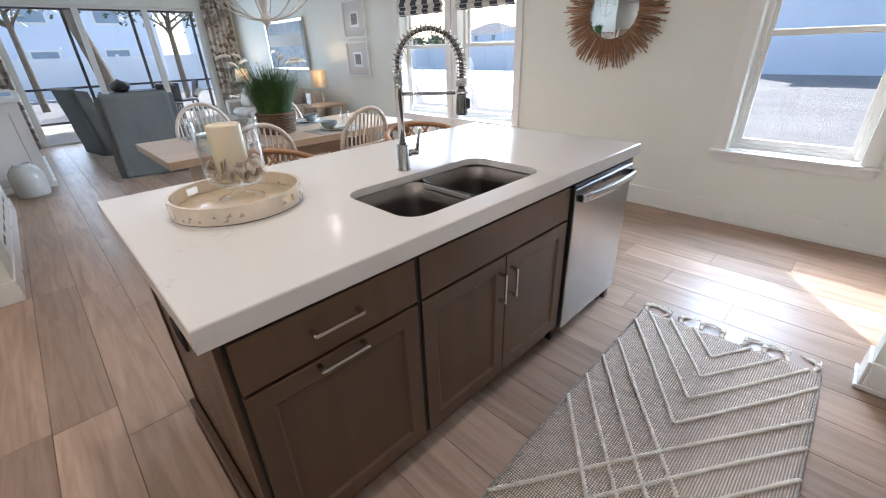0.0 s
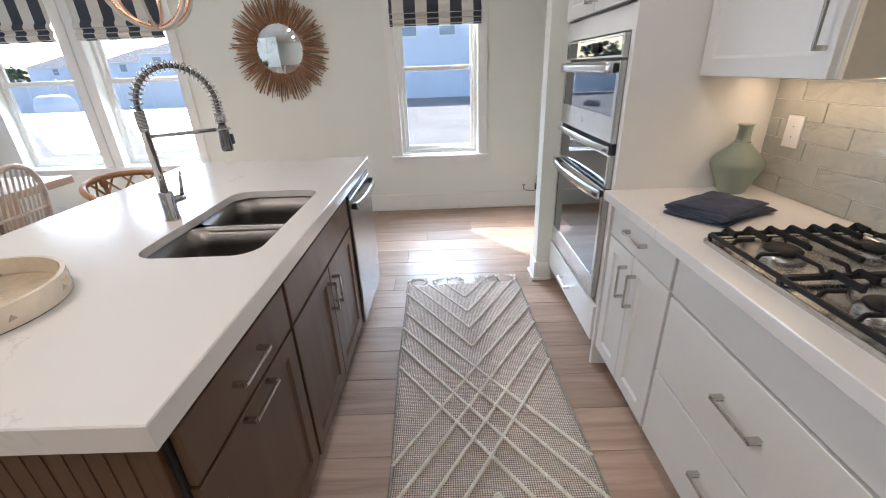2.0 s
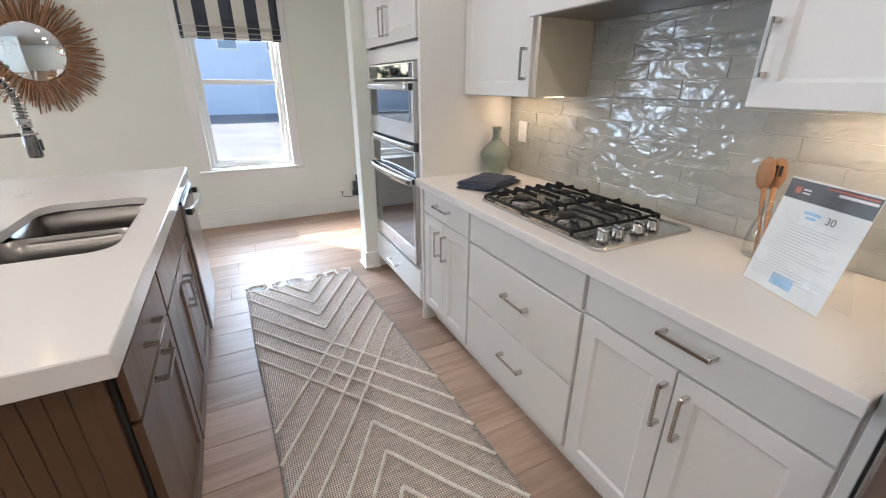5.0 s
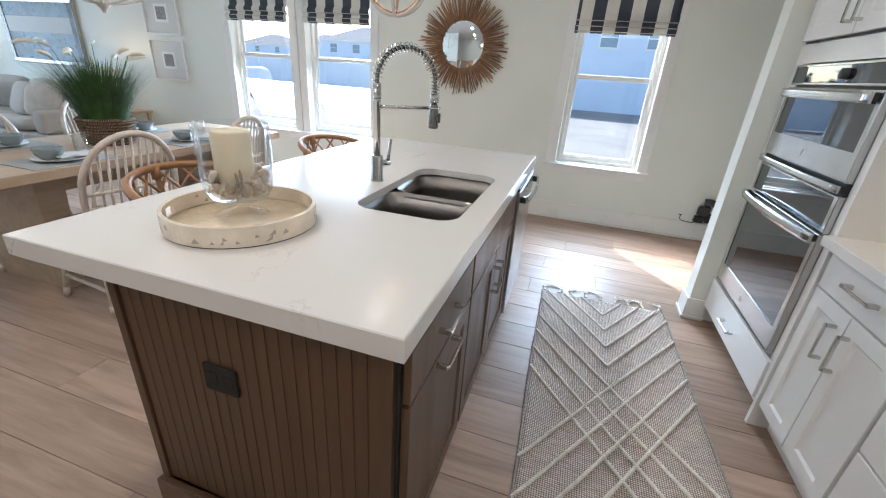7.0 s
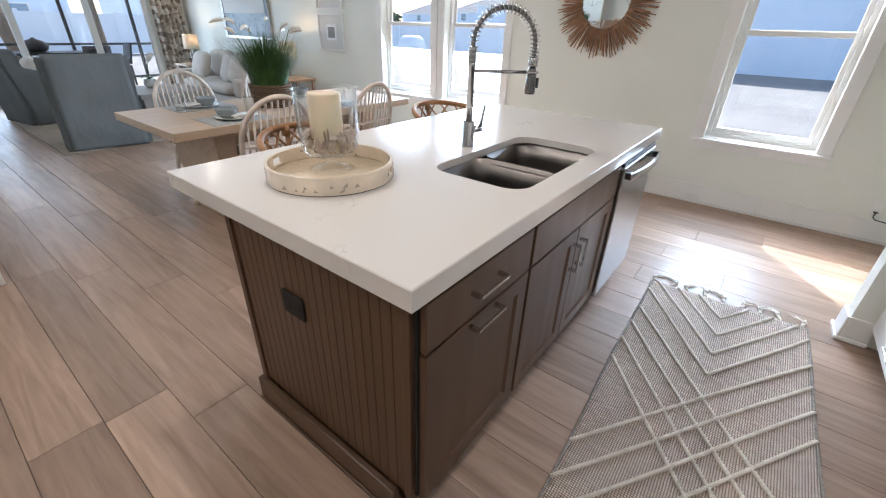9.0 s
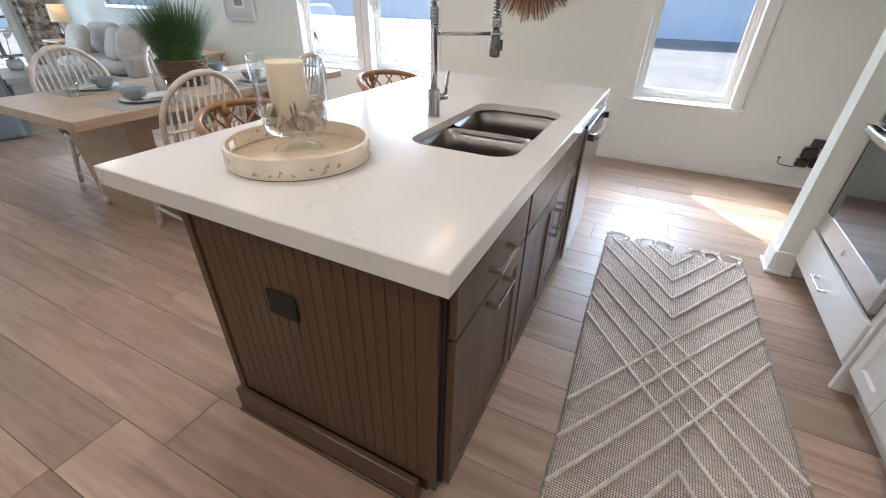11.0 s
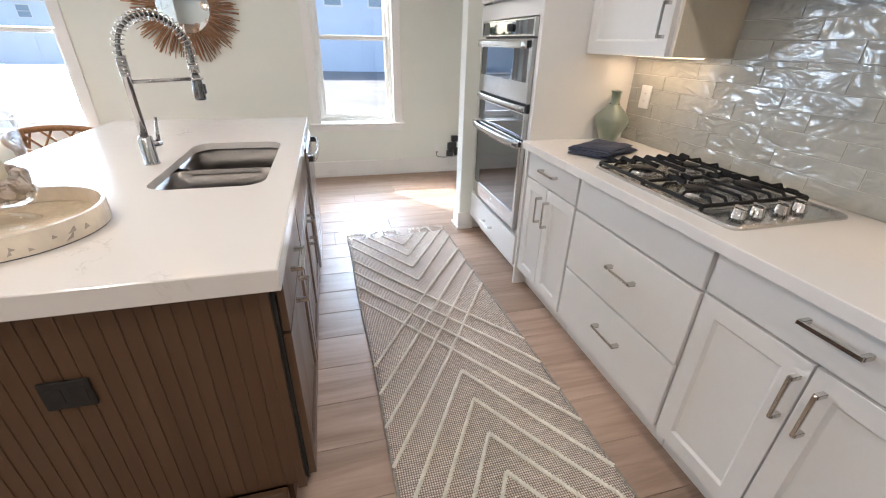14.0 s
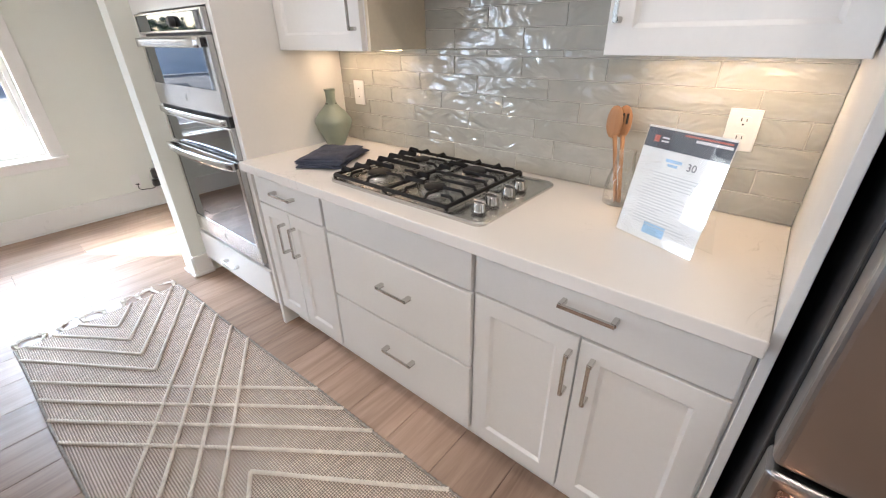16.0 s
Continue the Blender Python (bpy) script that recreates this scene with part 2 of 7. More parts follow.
M_CLEAR = thin_glass("clear glass")
M_MIRROR = metal("mirror silver", (0.86, 0.88, 0.88), 0.015)
M_STICK = wood("driftwood stick", (0.26, 0.125, 0.060), (0.56, 0.32, 0.175), axis=0, rough=0.7, scale=2.0, per_piece=0.4, bump=0.3)
M_BLIND = stripes("striped blind cloth", (0.055, 0.065, 0.085), (0.70, 0.68, 0.62), 0.105)
M_RATTAN = wood("honey rattan", (0.22, 0.095, 0.035), (0.46, 0.24, 0.10), axis=2, rough=0.38, scale=2.2, per_piece=0.15)
M_WHITEWASH = surface("whitewashed rattan", (0.66, 0.57, 0.49), 0.6, fine=90, coarse=14, vary=0.16, bump=0.3, depth=0.001)
M_TABLE = wood("bleached oak", (0.33, 0.23, 0.15), (0.56, 0.43, 0.31), axis=0, rough=0.5, scale=0.8, per_piece=0.06)
M_CANDLE = surface("ivory wax", (0.80, 0.70, 0.52), 0.45, vary=0.03, fine=20)
M_CANDLE.node_tree.nodes["Principled BSDF"].inputs["Subsurface Weight"].default_value = 0.15
M_TRAY = surface("mother of pearl", (0.82, 0.71, 0.57), 0.22, fine=30, coarse=9, vary=0.10, bump=0.1, coat=0.5)
M_CHIP = surface("taupe shell chip", (0.50, 0.42, 0.34), 0.25, fine=60, vary=0.2, coat=0.4)
M_TRAYFLOOR = surface("tray pearl floor", (0.88, 0.73, 0.53), 0.12, fine=60, coarse=24, vary=0.10, bump=0.5, depth=0.004, coat=0.6)
M_SHELL = surface("seashell", (0.48, 0.36, 0.28), 0.45, fine=90, coarse=16, vary=0.32, bump=0.4, depth=0.001)
M_PALESHELL = surface("pale clam shell", (0.56, 0.46, 0.385), 0.4, fine=90, coarse=30, vary=0.16, bump=0.3, depth=0.001)
M_DRIFT = surface("driftwood", (0.34, 0.24, 0.16), 0.8, fine=90, coarse=20, vary=0.25, bump=0.5, depth=0.002)
M_SLIP = surface("grey linen slipcover", (0.160, 0.172, 0.170), 0.95, fine=6, coarse=3, vary=0.08, bump=0.55, depth=0.016, stretch=(1, 1, 0.45))
M_LINEN = surface("oatmeal linen", (0.56, 0.51, 0.46), 0.95, fine=420, coarse=5, vary=0.08, bump=0.4, depth=0.001)
M_PILLOW = surface("cream cushion cotton", (0.64, 0.58, 0.52), 0.95, fine=300, coarse=7, vary=0.12, bump=0.4, depth=0.001)
M_NAVY = surface("navy linen", (0.052, 0.060, 0.092), 0.95, fine=420, coarse=30, vary=0.2, bump=0.5, depth=0.001)
M_VASE = surface("sea glass green glaze", (0.44, 0.50, 0.41), 0.38, fine=14, vary=0.12, bump=0.25, depth=0.004, transmission=0.62)
M_SPOON = wood("beech spoon", (0.36, 0.17, 0.075), (0.58, 0.32, 0.16), axis=2, rough=0.5, scale=2.0, per_piece=0.2)
M_PAPER = surface("printed paper", (0.80, 0.80, 0.80), 0.3, fine=90, vary=0.01, bump=0.02, coat=0.3)
M_INK = surface("slate ink", (0.10, 0.105, 0.125), 0.4)
M_PRINT = surface("grey print", (0.56, 0.56, 0.58), 0.5)
M_BLUEINK = surface("pale blue ink", (0.38, 0.60, 0.82), 0.4, coarse=20, vary=0.15)
M_ORANGEINK = surface("red print", (0.60, 0.16, 0.12), 0.4)
M_GRASS = surface("grass blade", (0.045, 0.11, 0.022), 0.55, fine=30, coarse=14, vary=0.35, bump=0.1)
M_PLUME = surface("cream plume", (0.80, 0.76, 0.66), 0.9, fine=200, vary=0.12, bump=0.5)
M_BASKET = weave("wicker", (0.10, 0.062, 0.035), (0.34, 0.225, 0.14), 40, 40, 0.9, 0.004)
M_PLATE = surface("white stoneware", (0.74, 0.72, 0.68), 0.2, vary=0.03)
M_BOWL = surface("grey blue stoneware", (0.24, 0.27, 0.285), 0.25, vary=0.06)
M_PLACEMAT = surface("seagrass placemat", (0.36, 0.365, 0.355), 0.9, fine=240, vary=0.12, bump=0.6, depth=0.002)
M_SHADE = surface("linen lamp shade", (0.82, 0.72, 0.58), 0.9, fine=260, vary=0.05, bump=0.2)
M_SHADE.node_tree.nodes["Principled BSDF"].inputs["Transmission Weight"].default_value = 0.35
M_BULB = glow("warm bulb", (1.0, 0.72, 0.42), 10.0)
M_CAN = glow("can lamp lens", (1.0, 0.82, 0.60), 6.0)
M_LED = glow("under cabinet strip", (1.0, 0.74, 0.48), 2.5)
M_DRAPE = leafprint("leaf print drape")
M_MATBOARD = surface("picture mount", (0.64, 0.64, 0.62), 0.7, vary=0.02)
M_SKETCH = surface("sepia sketch", (0.32, 0.31, 0.29), 0.6, fine=30, coarse=60, vary=0.45)
M_SAND = surface("pale building sand", (0.31, 0.293, 0.27), 0.95, fine=18, coarse=0.5, vary=0.14, bump=0.9, depth=0.05)
M_FENCE = surface("white vinyl fence", (0.86, 0.88, 0.90), 0.5, fine=20, coarse=0.5, vary=0.04)
M_SIDING = surface("pale blue siding", (0.68, 0.75, 0.84), 0.6, fine=20, coarse=0.4, vary=0.04)
M_ROOF = surface("grey shingle", (0.16, 0.16, 0.17), 0.9, fine=12, coarse=2, vary=0.2)
M_LEAF = surface("green foliage", (0.06, 0.10, 0.035), 0.6, fine=9, coarse=2, vary=0.4)
M_BARK = surface("palm bark", (0.22, 0.17, 0.12), 0.9, fine=30, coarse=8, vary=0.3, bump=0.8, depth=0.02)
M_PAVER = surface("pale pavers", (0.52, 0.49, 0.45), 0.85, fine=20, coarse=2, vary=0.08)
M_BRONZE = surface("dark bronze frame", (0.022, 0.022, 0.024), 0.4)
M_CERAMIC = surface("pale glazed ceramic", (0.60, 0.60, 0.57), 0.2, fine=40, coarse=6, vary=0.06, coat=0.3)
M_COPPER = metal("brushed copper", (0.72, 0.40, 0.27), 0.25)
M_CHALK = surface("chalk white iron", (0.62, 0.58, 0.52), 0.7, fine=90, vary=0.12, bump=0.3)
M_SISAL = surface("sisal area rug", (0.36, 0.30, 0.24), 0.95, fine=120, coarse=6, vary=0.12, bump=0.6, depth=0.003)
M_GREYWOOD = wood("weathered grey wood", (0.26, 0.235, 0.21), (0.42, 0.39, 0.35), axis=0, rough=0.7, per_piece=0.1)
M_HOUSEPANE = surface("far window glass", (0.26, 0.34, 0.42), 0.1, vary=0.1)
M_PICTURE = surface("dark sea painting", (0.085, 0.125, 0.155), 0.30, fine=7, coarse=2.2, vary=0.6, bump=0.02)


# ---- mesh helpers ----
def box(x0, x1, y0, y1, z0, z1, b=0.002, seg=2, bm=None):
    """A box with slightly rounded edges, added to bm or to a mesh of its own."""
    out = bm or bmesh.new()
    r = bmesh.ops.create_cube(out, size=1.0)
    for v in r["verts"]:
        v.co = ((x0 + x1) / 2 + v.co.x * (x1 - x0), (y0 + y1) / 2 + v.co.y * (y1 - y0), (z0 + z1) / 2 + v.co.z * (z1 - z0))
    if b > 0:
        edges = list({e for v in r["verts"] for e in v.link_edges})
        bmesh.ops.bevel(out, geom=edges, offset=min(b, 0.45 * min(abs(x1 - x0), abs(y1 - y0), abs(z1 - z0))), segments=seg, profile=0.5, affect='EDGES')
    return out


def tube(points, r, n=8, bm=None, closed=False):
    """A round bar swept along points; r is one radius or one for each point."""
    out = bm or bmesh.new()
    pts = [Vector(p) for p in points]
    rs = [r] * len(pts) if isinstance(r, (int, float)) else list(r)
    rings, up = [], None
    for k, p in enumerate(pts):
        if closed:
            d = (pts[(k + 1) % len(pts)] - pts[k - 1]).normalized()
        else:
            d = (pts[min(k + 1, len(pts) - 1)] - pts[max(k - 1, 0)]).normalized()
        if up is None:
            up = d.orthogonal().normalized()
        up = (up - d * up.dot(d)).normalized()
        side = d.cross(up)
        rings.append([out.verts.new(p + (up * math.cos(2 * math.pi * i / n) + side * math.sin(2 * math.pi * i / n)) * rs[k]) for i in range(n)])
    pairs = list(zip(rings, rings[1:])) + ([(rings[-1], rings[0])] if closed else [])
    for a, b in pairs:
        for i in range(n):
            f = out.faces.new((a[i], a[(i + 1) % n], b[(i + 1) % n], b[i]))
            f.smooth = True
    if not closed:
        out.faces.new(rings[0][::-1])
        out.faces.new(rings[-1])
    return out


def lathe(profile, n=32, at=(0, 0, 0), bm=None, smooth=True):
    """A turned body: radius and height pairs round the z axis."""
    out = bm or bmesh.new()
    o = Vector(at)
    rings = []
    for r, z in profile:
        if r < 1e-6:
            rings.append([out.verts.new(o + Vector((0, 0, z)))])
        else:
            rings.append([out.verts.new(o + Vector((r * math.cos(2 * math.pi * i / n), r * math.sin(2 * math.pi * i / n), z))) for i in range(n)])
    for a, b in zip(rings, rings[1:]):
        for i in range(n):
            j = (i + 1) % n
            if len(a) == 1 and len(b) == 1:
                continue
            if len(a) == 1:
                f = out.faces.new((a[0], b[j], b[i]))
            elif len(b) == 1:
                f = out.faces.new((a[i], a[j], b[0]))
            else:
                f = out.faces.new((a[i], a[j], b[j], b[i]))
            f.smooth = smooth
    return out


def prism(outline, z0, z1, bm=None):
    """An upright solid over a flat outline of x, y corners."""
    out = bm or bmesh.new()
    lo = [out.verts.new((x, y, z0)) for x, y in outline]
    hi = [out.verts.new((x, y, z1)) for x, y in outline]
    out.faces.new(lo[::-1])
    out.faces.new(hi)
    for i in range(len(lo)):
        j = (i + 1) % len(lo)
        out.faces.new((lo[i], lo[j], hi[j], hi[i]))
    return out


def sheet(fn, nu, nv, thick=0.004, bm=None):
    """A bent sheet with thickness: fn(u, v) gives a point for u, v in 0..1."""
    out = bm or bmesh.new()
    pts = [[Vector(fn(i / nu, j / nv)) for j in range(nv + 1)] for i in range(nu + 1)]
    top, low = [], []
    for i in range(nu + 1):
        a, b = [], []
        for j in range(nv + 1):
            du = pts[min(i + 1, nu)][j] - pts[max(i - 1, 0)][j]
            dv = pts[i][min(j + 1, nv)] - pts[i][max(j - 1, 0)]
            nn = du.cross(dv)
            nn = nn.normalized() if nn.length > 1e-9 else Vector((0, 0, 1))
            a.append(out.verts.new(pts[i][j] + nn * thick / 2))
            b.append(out.verts.new(pts[i][j] - nn * thick / 2))
        top.append(a)
        low.append(b)
    for i in range(nu):
        for j in range(nv):
            out.faces.new((top[i][j], top[i + 1][j], top[i + 1][j + 1], top[i][j + 1])).smooth = True
            out.faces.new((low[i][j], low[i][j + 1], low[i + 1][j + 1], low[i + 1][j])).smooth = True
    rim = [(i, 0) for i in range(nu)] + [(nu, j) for j in range(nv)] + [(i, nv) for i in range(nu, 0, -1)] + [(0, j) for j in range(nv, 0, -1)]
    for k in range(len(rim)):
        (a, b), (c, d) = rim[k], rim[(k + 1) % len(rim)]
        out.faces.new((top[a][b], low[a][b], low[c][d], top[c][d]))
    return out


def puff(sx, sy, sz, at=(0, 0, 0), power=3.0, n=12, bm=None, turn=None):
    """A soft cushion: a rounded block that thins towards its seams."""
    out = bm or bmesh.new()
    r = bmesh.ops.create_uvsphere(out, u_segments=n * 2, v_segments=n, radius=1.0)
    for v in r["verts"]:
        c = v.co
        e = 2.0 / power
        q = Vector((math.copysign(abs(c.x) ** e, c.x) * sx / 2, math.copysign(abs(c.y) ** e, c.y) * sy / 2, c.z * sz / 2))
        if turn:
            q = turn @ q
        v.co = q + Vector(at)
    for f in out.faces:
        f.smooth = True
    return out


def mesh_of(name, bm, material, flat=True):
    me = bpy.data.meshes.new(name)
    bmesh.ops.recalc_face_normals(bm, faces=bm.faces)
    bm.to_mesh(me)
    bm.free()
    for m in (material if isinstance(material, (list, tuple)) else [material]):
        me.materials.append(m)
    return me


def part(name, bm, material, parent=None, label=""):
    """Links a bmesh, given in world places, as one mesh object under a thing or part."""
    ob = new(name, mesh_of(name, bm, material))
    if parent:
        ob.parent = parent
        ob.matrix_parent_inverse = parent_world(parent).inverted()
    if label:
        tagged(ob, label)
    return ob


def parent_world(ob):
    m = ob.matrix_basis.copy()
    if ob.parent:
        m = parent_world(ob.parent) @ ob.matrix_parent_inverse @ m
    return m


def thing(name, at, label, category, group=""):
    """An empty at the base of a thing that has parts."""
    ob = new(name)
    ob.empty_display_size = 0.1
    ob.matrix_basis = Matrix.Translation(at)
    return tagged(ob, label, category, group)


def single(name, bm, material, label, category, group=""):
    return tagged(new(name, mesh_of(name, bm, material)), label, category, group)


def setting(name, bm, material, label="", category=""):
    return tagged(new(name, mesh_of(name, bm, material)), label, category, kind="structure")

# ---- the large structure ----
HIGH = 2.74
EAST, SOUTH, NORTH, WEST = 3.80, -1.77, 9.50, -4.2
FAR_SOUTH = -3.6


def wall_mesh(along, p0, p1, a0, a1, openings, z0=0.0, z1=HIGH):
    """A wall between p0 and p1 in thickness, from a0 to a1 along one axis, with openings (a, b, low, high)."""
    bm = bmesh.new()

    def piece(a, b, lo, hi):
        if b - a > 1e-4 and hi - lo > 1e-4:
            if along == 'y':
                box(p0, p1, a, b, lo, hi, 0, bm=bm)
            else:
                box(a, b, p0, p1, lo, hi, 0, bm=bm)
    at = a0
    for a, b, lo, hi in sorted(openings):
        piece(at, a, z0, z1)
        piece(a, b, z0, lo)
        piece(a, b, hi, z1)
        at = b
    piece(at, a1, z0, z1)
    return bm


WINDOWS = [(-0.83, -0.05, 0.585, 2.28), (2.05, 2.86, 0.585, 2.28), (3.07, 3.90, 0.585, 2.28)]
setting("wall_east", wall_mesh('y', EAST, EAST + 0.16, FAR_SOUTH, NORTH + 0.15, WINDOWS), M_WALL, "cream painted wall with three windows", "wall")
setting("wall_north", wall_mesh('x', NORTH, NORTH + 0.15, WEST, EAST, [(0.0, 3.15, 0.0, 2.25)]), M_WALL, "cream wall with a wide glass door opening", "wall")
setting("wall_west", wall_mesh('y', WEST - 0.15, WEST, FAR_SOUTH, NORTH + 0.15, []), M_WALL, "plain cream wall", "wall")
setting("wall_kitchen", wall_mesh('x', SOUTH - 0.15, SOUTH, WEST, 2.11, []), M_WALL, "cream kitchen wall behind the counter", "wall")
setting("wall_stub", wall_mesh('y', 2.112, 2.235, SOUTH - 0.15, -1.10, []), M_WALL, "short cream wall beside the oven cabinet", "wall")
setting("wall_south", wall_mesh('x', FAR_SOUTH - 0.15, FAR_SOUTH, 2.112, EAST, []), M_WALL, "plain cream wall", "wall")
setting("wall_passage", wall_mesh('y', 2.0, 2.11, FAR_SOUTH - 0.15, SOUTH - 0.151, []), M_WALL, "plain cream wall", "wall")
setting("wall_low_west", wall_mesh('y', -0.62, -0.48, 2.74, 5.20, []), M_WALL, "short cream wall with a low air grille", "wall")
cb = wall_mesh('y', WEST - 0.15, EAST + 0.16, FAR_SOUTH - 0.15, NORTH + 0.15, [], HIGH, HIGH + 0.12)
setting("ceiling", cb, M_CEIL, "flat white ceiling with recessed lamps", "ceiling")
slab = bmesh.new()
box(WEST - 0.15, EAST + 0.16, FAR_SOUTH - 0.15, NORTH + 0.15, -0.12, -0.006, 0, bm=slab)
floor = setting("floor", slab, M_JOINT, "oak plank floor in warm grey brown", "floor")


def baseboard(name, x0, x1, y0, y1, high=0.145):
    bm = bmesh.new()
    box(x0, x1, y0, y1, 0, high, 0.004, bm=bm)
    setting(name, bm, M_TRIM, "tall white painted baseboard", "baseboard")


baseboard("baseboard_east", EAST - 0.016, EAST - 0.0005, FAR_SOUTH, NORTH, 0.17)
baseboard("baseboard_stub", 2.096, 2.1115, -1.205, -1.0995, 0.14)
baseboard("baseboard_stub_end", 2.096, 2.251, -1.0995, -1.085, 0.14)
baseboard("baseboard_stub_far", 2.2355, 2.251, SOUTH, -1.0995, 0.14)
baseboard("baseboard_low_west", -0.4795, -0.464, 2.74, 5.20, 0.145)
baseboard("baseboard_low_west_end", -0.636, -0.464, 2.724, 2.7395, 0.145)
baseboard("baseboard_north", WEST, -0.35, NORTH - 0.016, NORTH - 0.0005)
for k, (a, b) in enumerate(((2.096, 2.251),)):
    bm = bmesh.new()
    box(a - 0.012, b + 0.012, -1.085, -1.073, 0, 0.022, 0.005, bm=bm)
    box(a - 0.012, a, -1.205, -1.085, 0, 0.022, 0.005, bm=bm)
    setting("shoe_moulding", bm, M_TRIM, "white quarter-round at the foot of the wall", "trim")
bm = bmesh.new()
box(EAST - 0.032, EAST - 0.0165, FAR_SOUTH, NORTH, 0, 0.02, 0.006, bm=bm)
setting("shoe_moulding_east", bm, M_TRIM, "white quarter-round at the foot of the wall", "trim")


# ---- windows ----
def window(k, y0, y1, z0, z1, cas_l=0.09, cas_r=0.09):
    w = tagged(new("window_%d" % k), "white double-hung window with a clear view outside", "window", "windows in the long wall", "structure")
    w.matrix_basis = Matrix.Translation((EAST, (y0 + y1) / 2, z0))
    x = EAST
    bm = bmesh.new()
    for a, b, c, d in ((y0 - cas_r, y0, z0 - 0.0, z1 + 0.09), (y1, y1 + cas_l, z0 - 0.0, z1 + 0.09), (y0, y1, z1, z1 + 0.09)):
        box(x - 0.018, x - 0.0005, a, b, c, d, 0.003, bm=bm)
    part("casing", bm, M_TRIM, w)
    bm = bmesh.new()
    box(x - 0.045, x - 0.0005, y0 - cas_r - 0.02, y1 + cas_l + 0.02, z0 - 0.022, z0 - 0.0005, 0.005, bm=bm)
    box(x - 0.0, x + 0.10, y0 + 0.0005, y1 - 0.0005, z0 + 0.0005, z0 + 0.008, 0.001, bm=bm)
    part("window_sill", bm, M_TRIM, w)
    bm = bmesh.new()
    box(x - 0.016, x - 0.0005, y0 - cas_r, y1 + cas_l, z0 - 0.085, z0 - 0.0225, 0.003, bm=bm)
    part("apron", bm, M_TRIM, w)
    # outer frame
    bm = bmesh.new()
    f0, f1 = x + 0.085, x + 0.155
    for a, b, c, d in ((y0 + 0.001, y0 + 0.035, z0 + 0.009, z1), (y1 - 0.035, y1 - 0.001, z0 + 0.009, z1), (y0 + 0.035, y1 - 0.035, z0 + 0.009, z0 + 0.04), (y0 + 0.035, y1 - 0.035, z1 - 0.035, z1)):
        box(f0, f1, a, b, c, d, 0.003, bm=bm)
    part("window_frame", bm, M_TRIM, w)
    mid = 1.405
    for name, lo, hi, s0, s1 in (("lower_sash", z0 + 0.041, mid + 0.02, x + 0.092, x + 0.118), ("upper_sash", mid - 0.022, z1 - 0.036, x + 0.122, x + 0.148)):
        bm = bmesh.new()
        a, b = y0 + 0.036, y1 - 0.036
        for p, q, r, s in ((a, a + 0.032, lo, hi), (b - 0.032, b, lo, hi), (a + 0.032, b - 0.032, lo, lo + 0.045), (a + 0.032, b - 0.032, hi - 0.04, hi)):
            box(s0, s1, p, q, r, s, 0.003, bm=bm)
        sash = part(name, bm, M_TRIM, w)
        bm = bmesh.new()
        box((s0 + s1) / 2 - 0.002, (s0 + s1) / 2 + 0.002, a + 0.033, b - 0.033, lo + 0.046, hi - 0.041, 0, bm=bm)
        pane = part("pane", bm, M_WINGLASS, sash, "clear window pane")
        pane.visible_shadow = False
    return w


window(1, *WINDOWS[0])
window(2, *WINDOWS[1], cas_l=0.10)
window(3, *WINDOWS[2], cas_r=0.10)


def blind(y0, y1, low, high=2.30):
    t = thing("roman_blind", (EAST - 0.03, (y0 + y1) / 2, low), "navy and cream striped roman blind, half raised", "blind", "striped blinds")
    x = EAST - 0.03

    def fold(u, v):
        z = low + (high - low) * v
        lip = 0.028 * abs(math.sin(min(v * (high - low), 0.16) / 0.16 * math.pi * 2.0)) if (z - low) < 0.16 else 0.0
        return (x - lip - 0.004 * math.sin(u * 9), y0 + (y1 - y0) * u, z)
    part("cloth", sheet(fold, 20, 46, 0.003), M_BLIND, t)
    bm = bmesh.new()
    box(x - 0.005, x + 0.012, y0, y1, high, high + 0.05, 0.003, bm=bm)
    part("headrail", bm, M_TRIM, t)
    for k, dz in enumerate((0.012, 0.055, 0.10)):
        bm = tube([(x - 0.034 + 0.004 * k, y0 + 0.004, low + dz), (x - 0.034 + 0.004 * k, y1 - 0.004, low + dz)], 0.0035, 6)
        part("rib", bm, M_LINEN, t)


blind(-0.86, -0.025, 1.765)
blind(2.045, 2.855, 1.755)
blind(3.06, 3.895, 1.755)


# ---- cabinet fronts and pulls ----
def pull(a, b, out, parent, material=None, proud=0.032, w=0.010):
    """A square bar pull from a to b, standing off its front along out."""
    a, b, out = Vector(a), Vector(b), Vector(out).normalized()
    d = (b - a).normalized()
    side = d.cross(out)
    bm = bmesh.new()

    def bar(p, q, s1, s2, h1, h2):
        r = bmesh.ops.create_cube(bm, size=1.0)
        ln = (q - p)
        u = ln.normalized()
        e1 = side
        e2 = u.cross(e1)
        c = (p + q) / 2
        for v in r["verts"]:
            v.co = c + u * v.co.x * ln.length + e1 * v.co.y * s1 + e2 * v.co.z * h1
        bmesh.ops.bevel(bm, geom=list({e for v in r["verts"] for e in v.link_edges}), offset=0.0015, segments=2, affect='EDGES')
    bar(a + out * proud, b + out * proud, w, w, w * 0.8, w)
    for p in (a, b):
        m = p + d * (w / 2 if p == a else -w / 2)
        r = bmesh.ops.create_cube(bm, size=1.0)
        for v in r["verts"]:
            v.co = m + out * (proud / 2 + v.co.x * proud) + d * v.co.y * w * 1.3 + side * v.co.z * w * 1.3
        bmesh.ops.bevel(bm, geom=list({e for v in r["verts"] for e in v.link_edges}), offset=0.0015, segments=2, affect='EDGES')
    return part("handle", bm, material or M_NICKEL, parent, "square satin nickel bar pull")


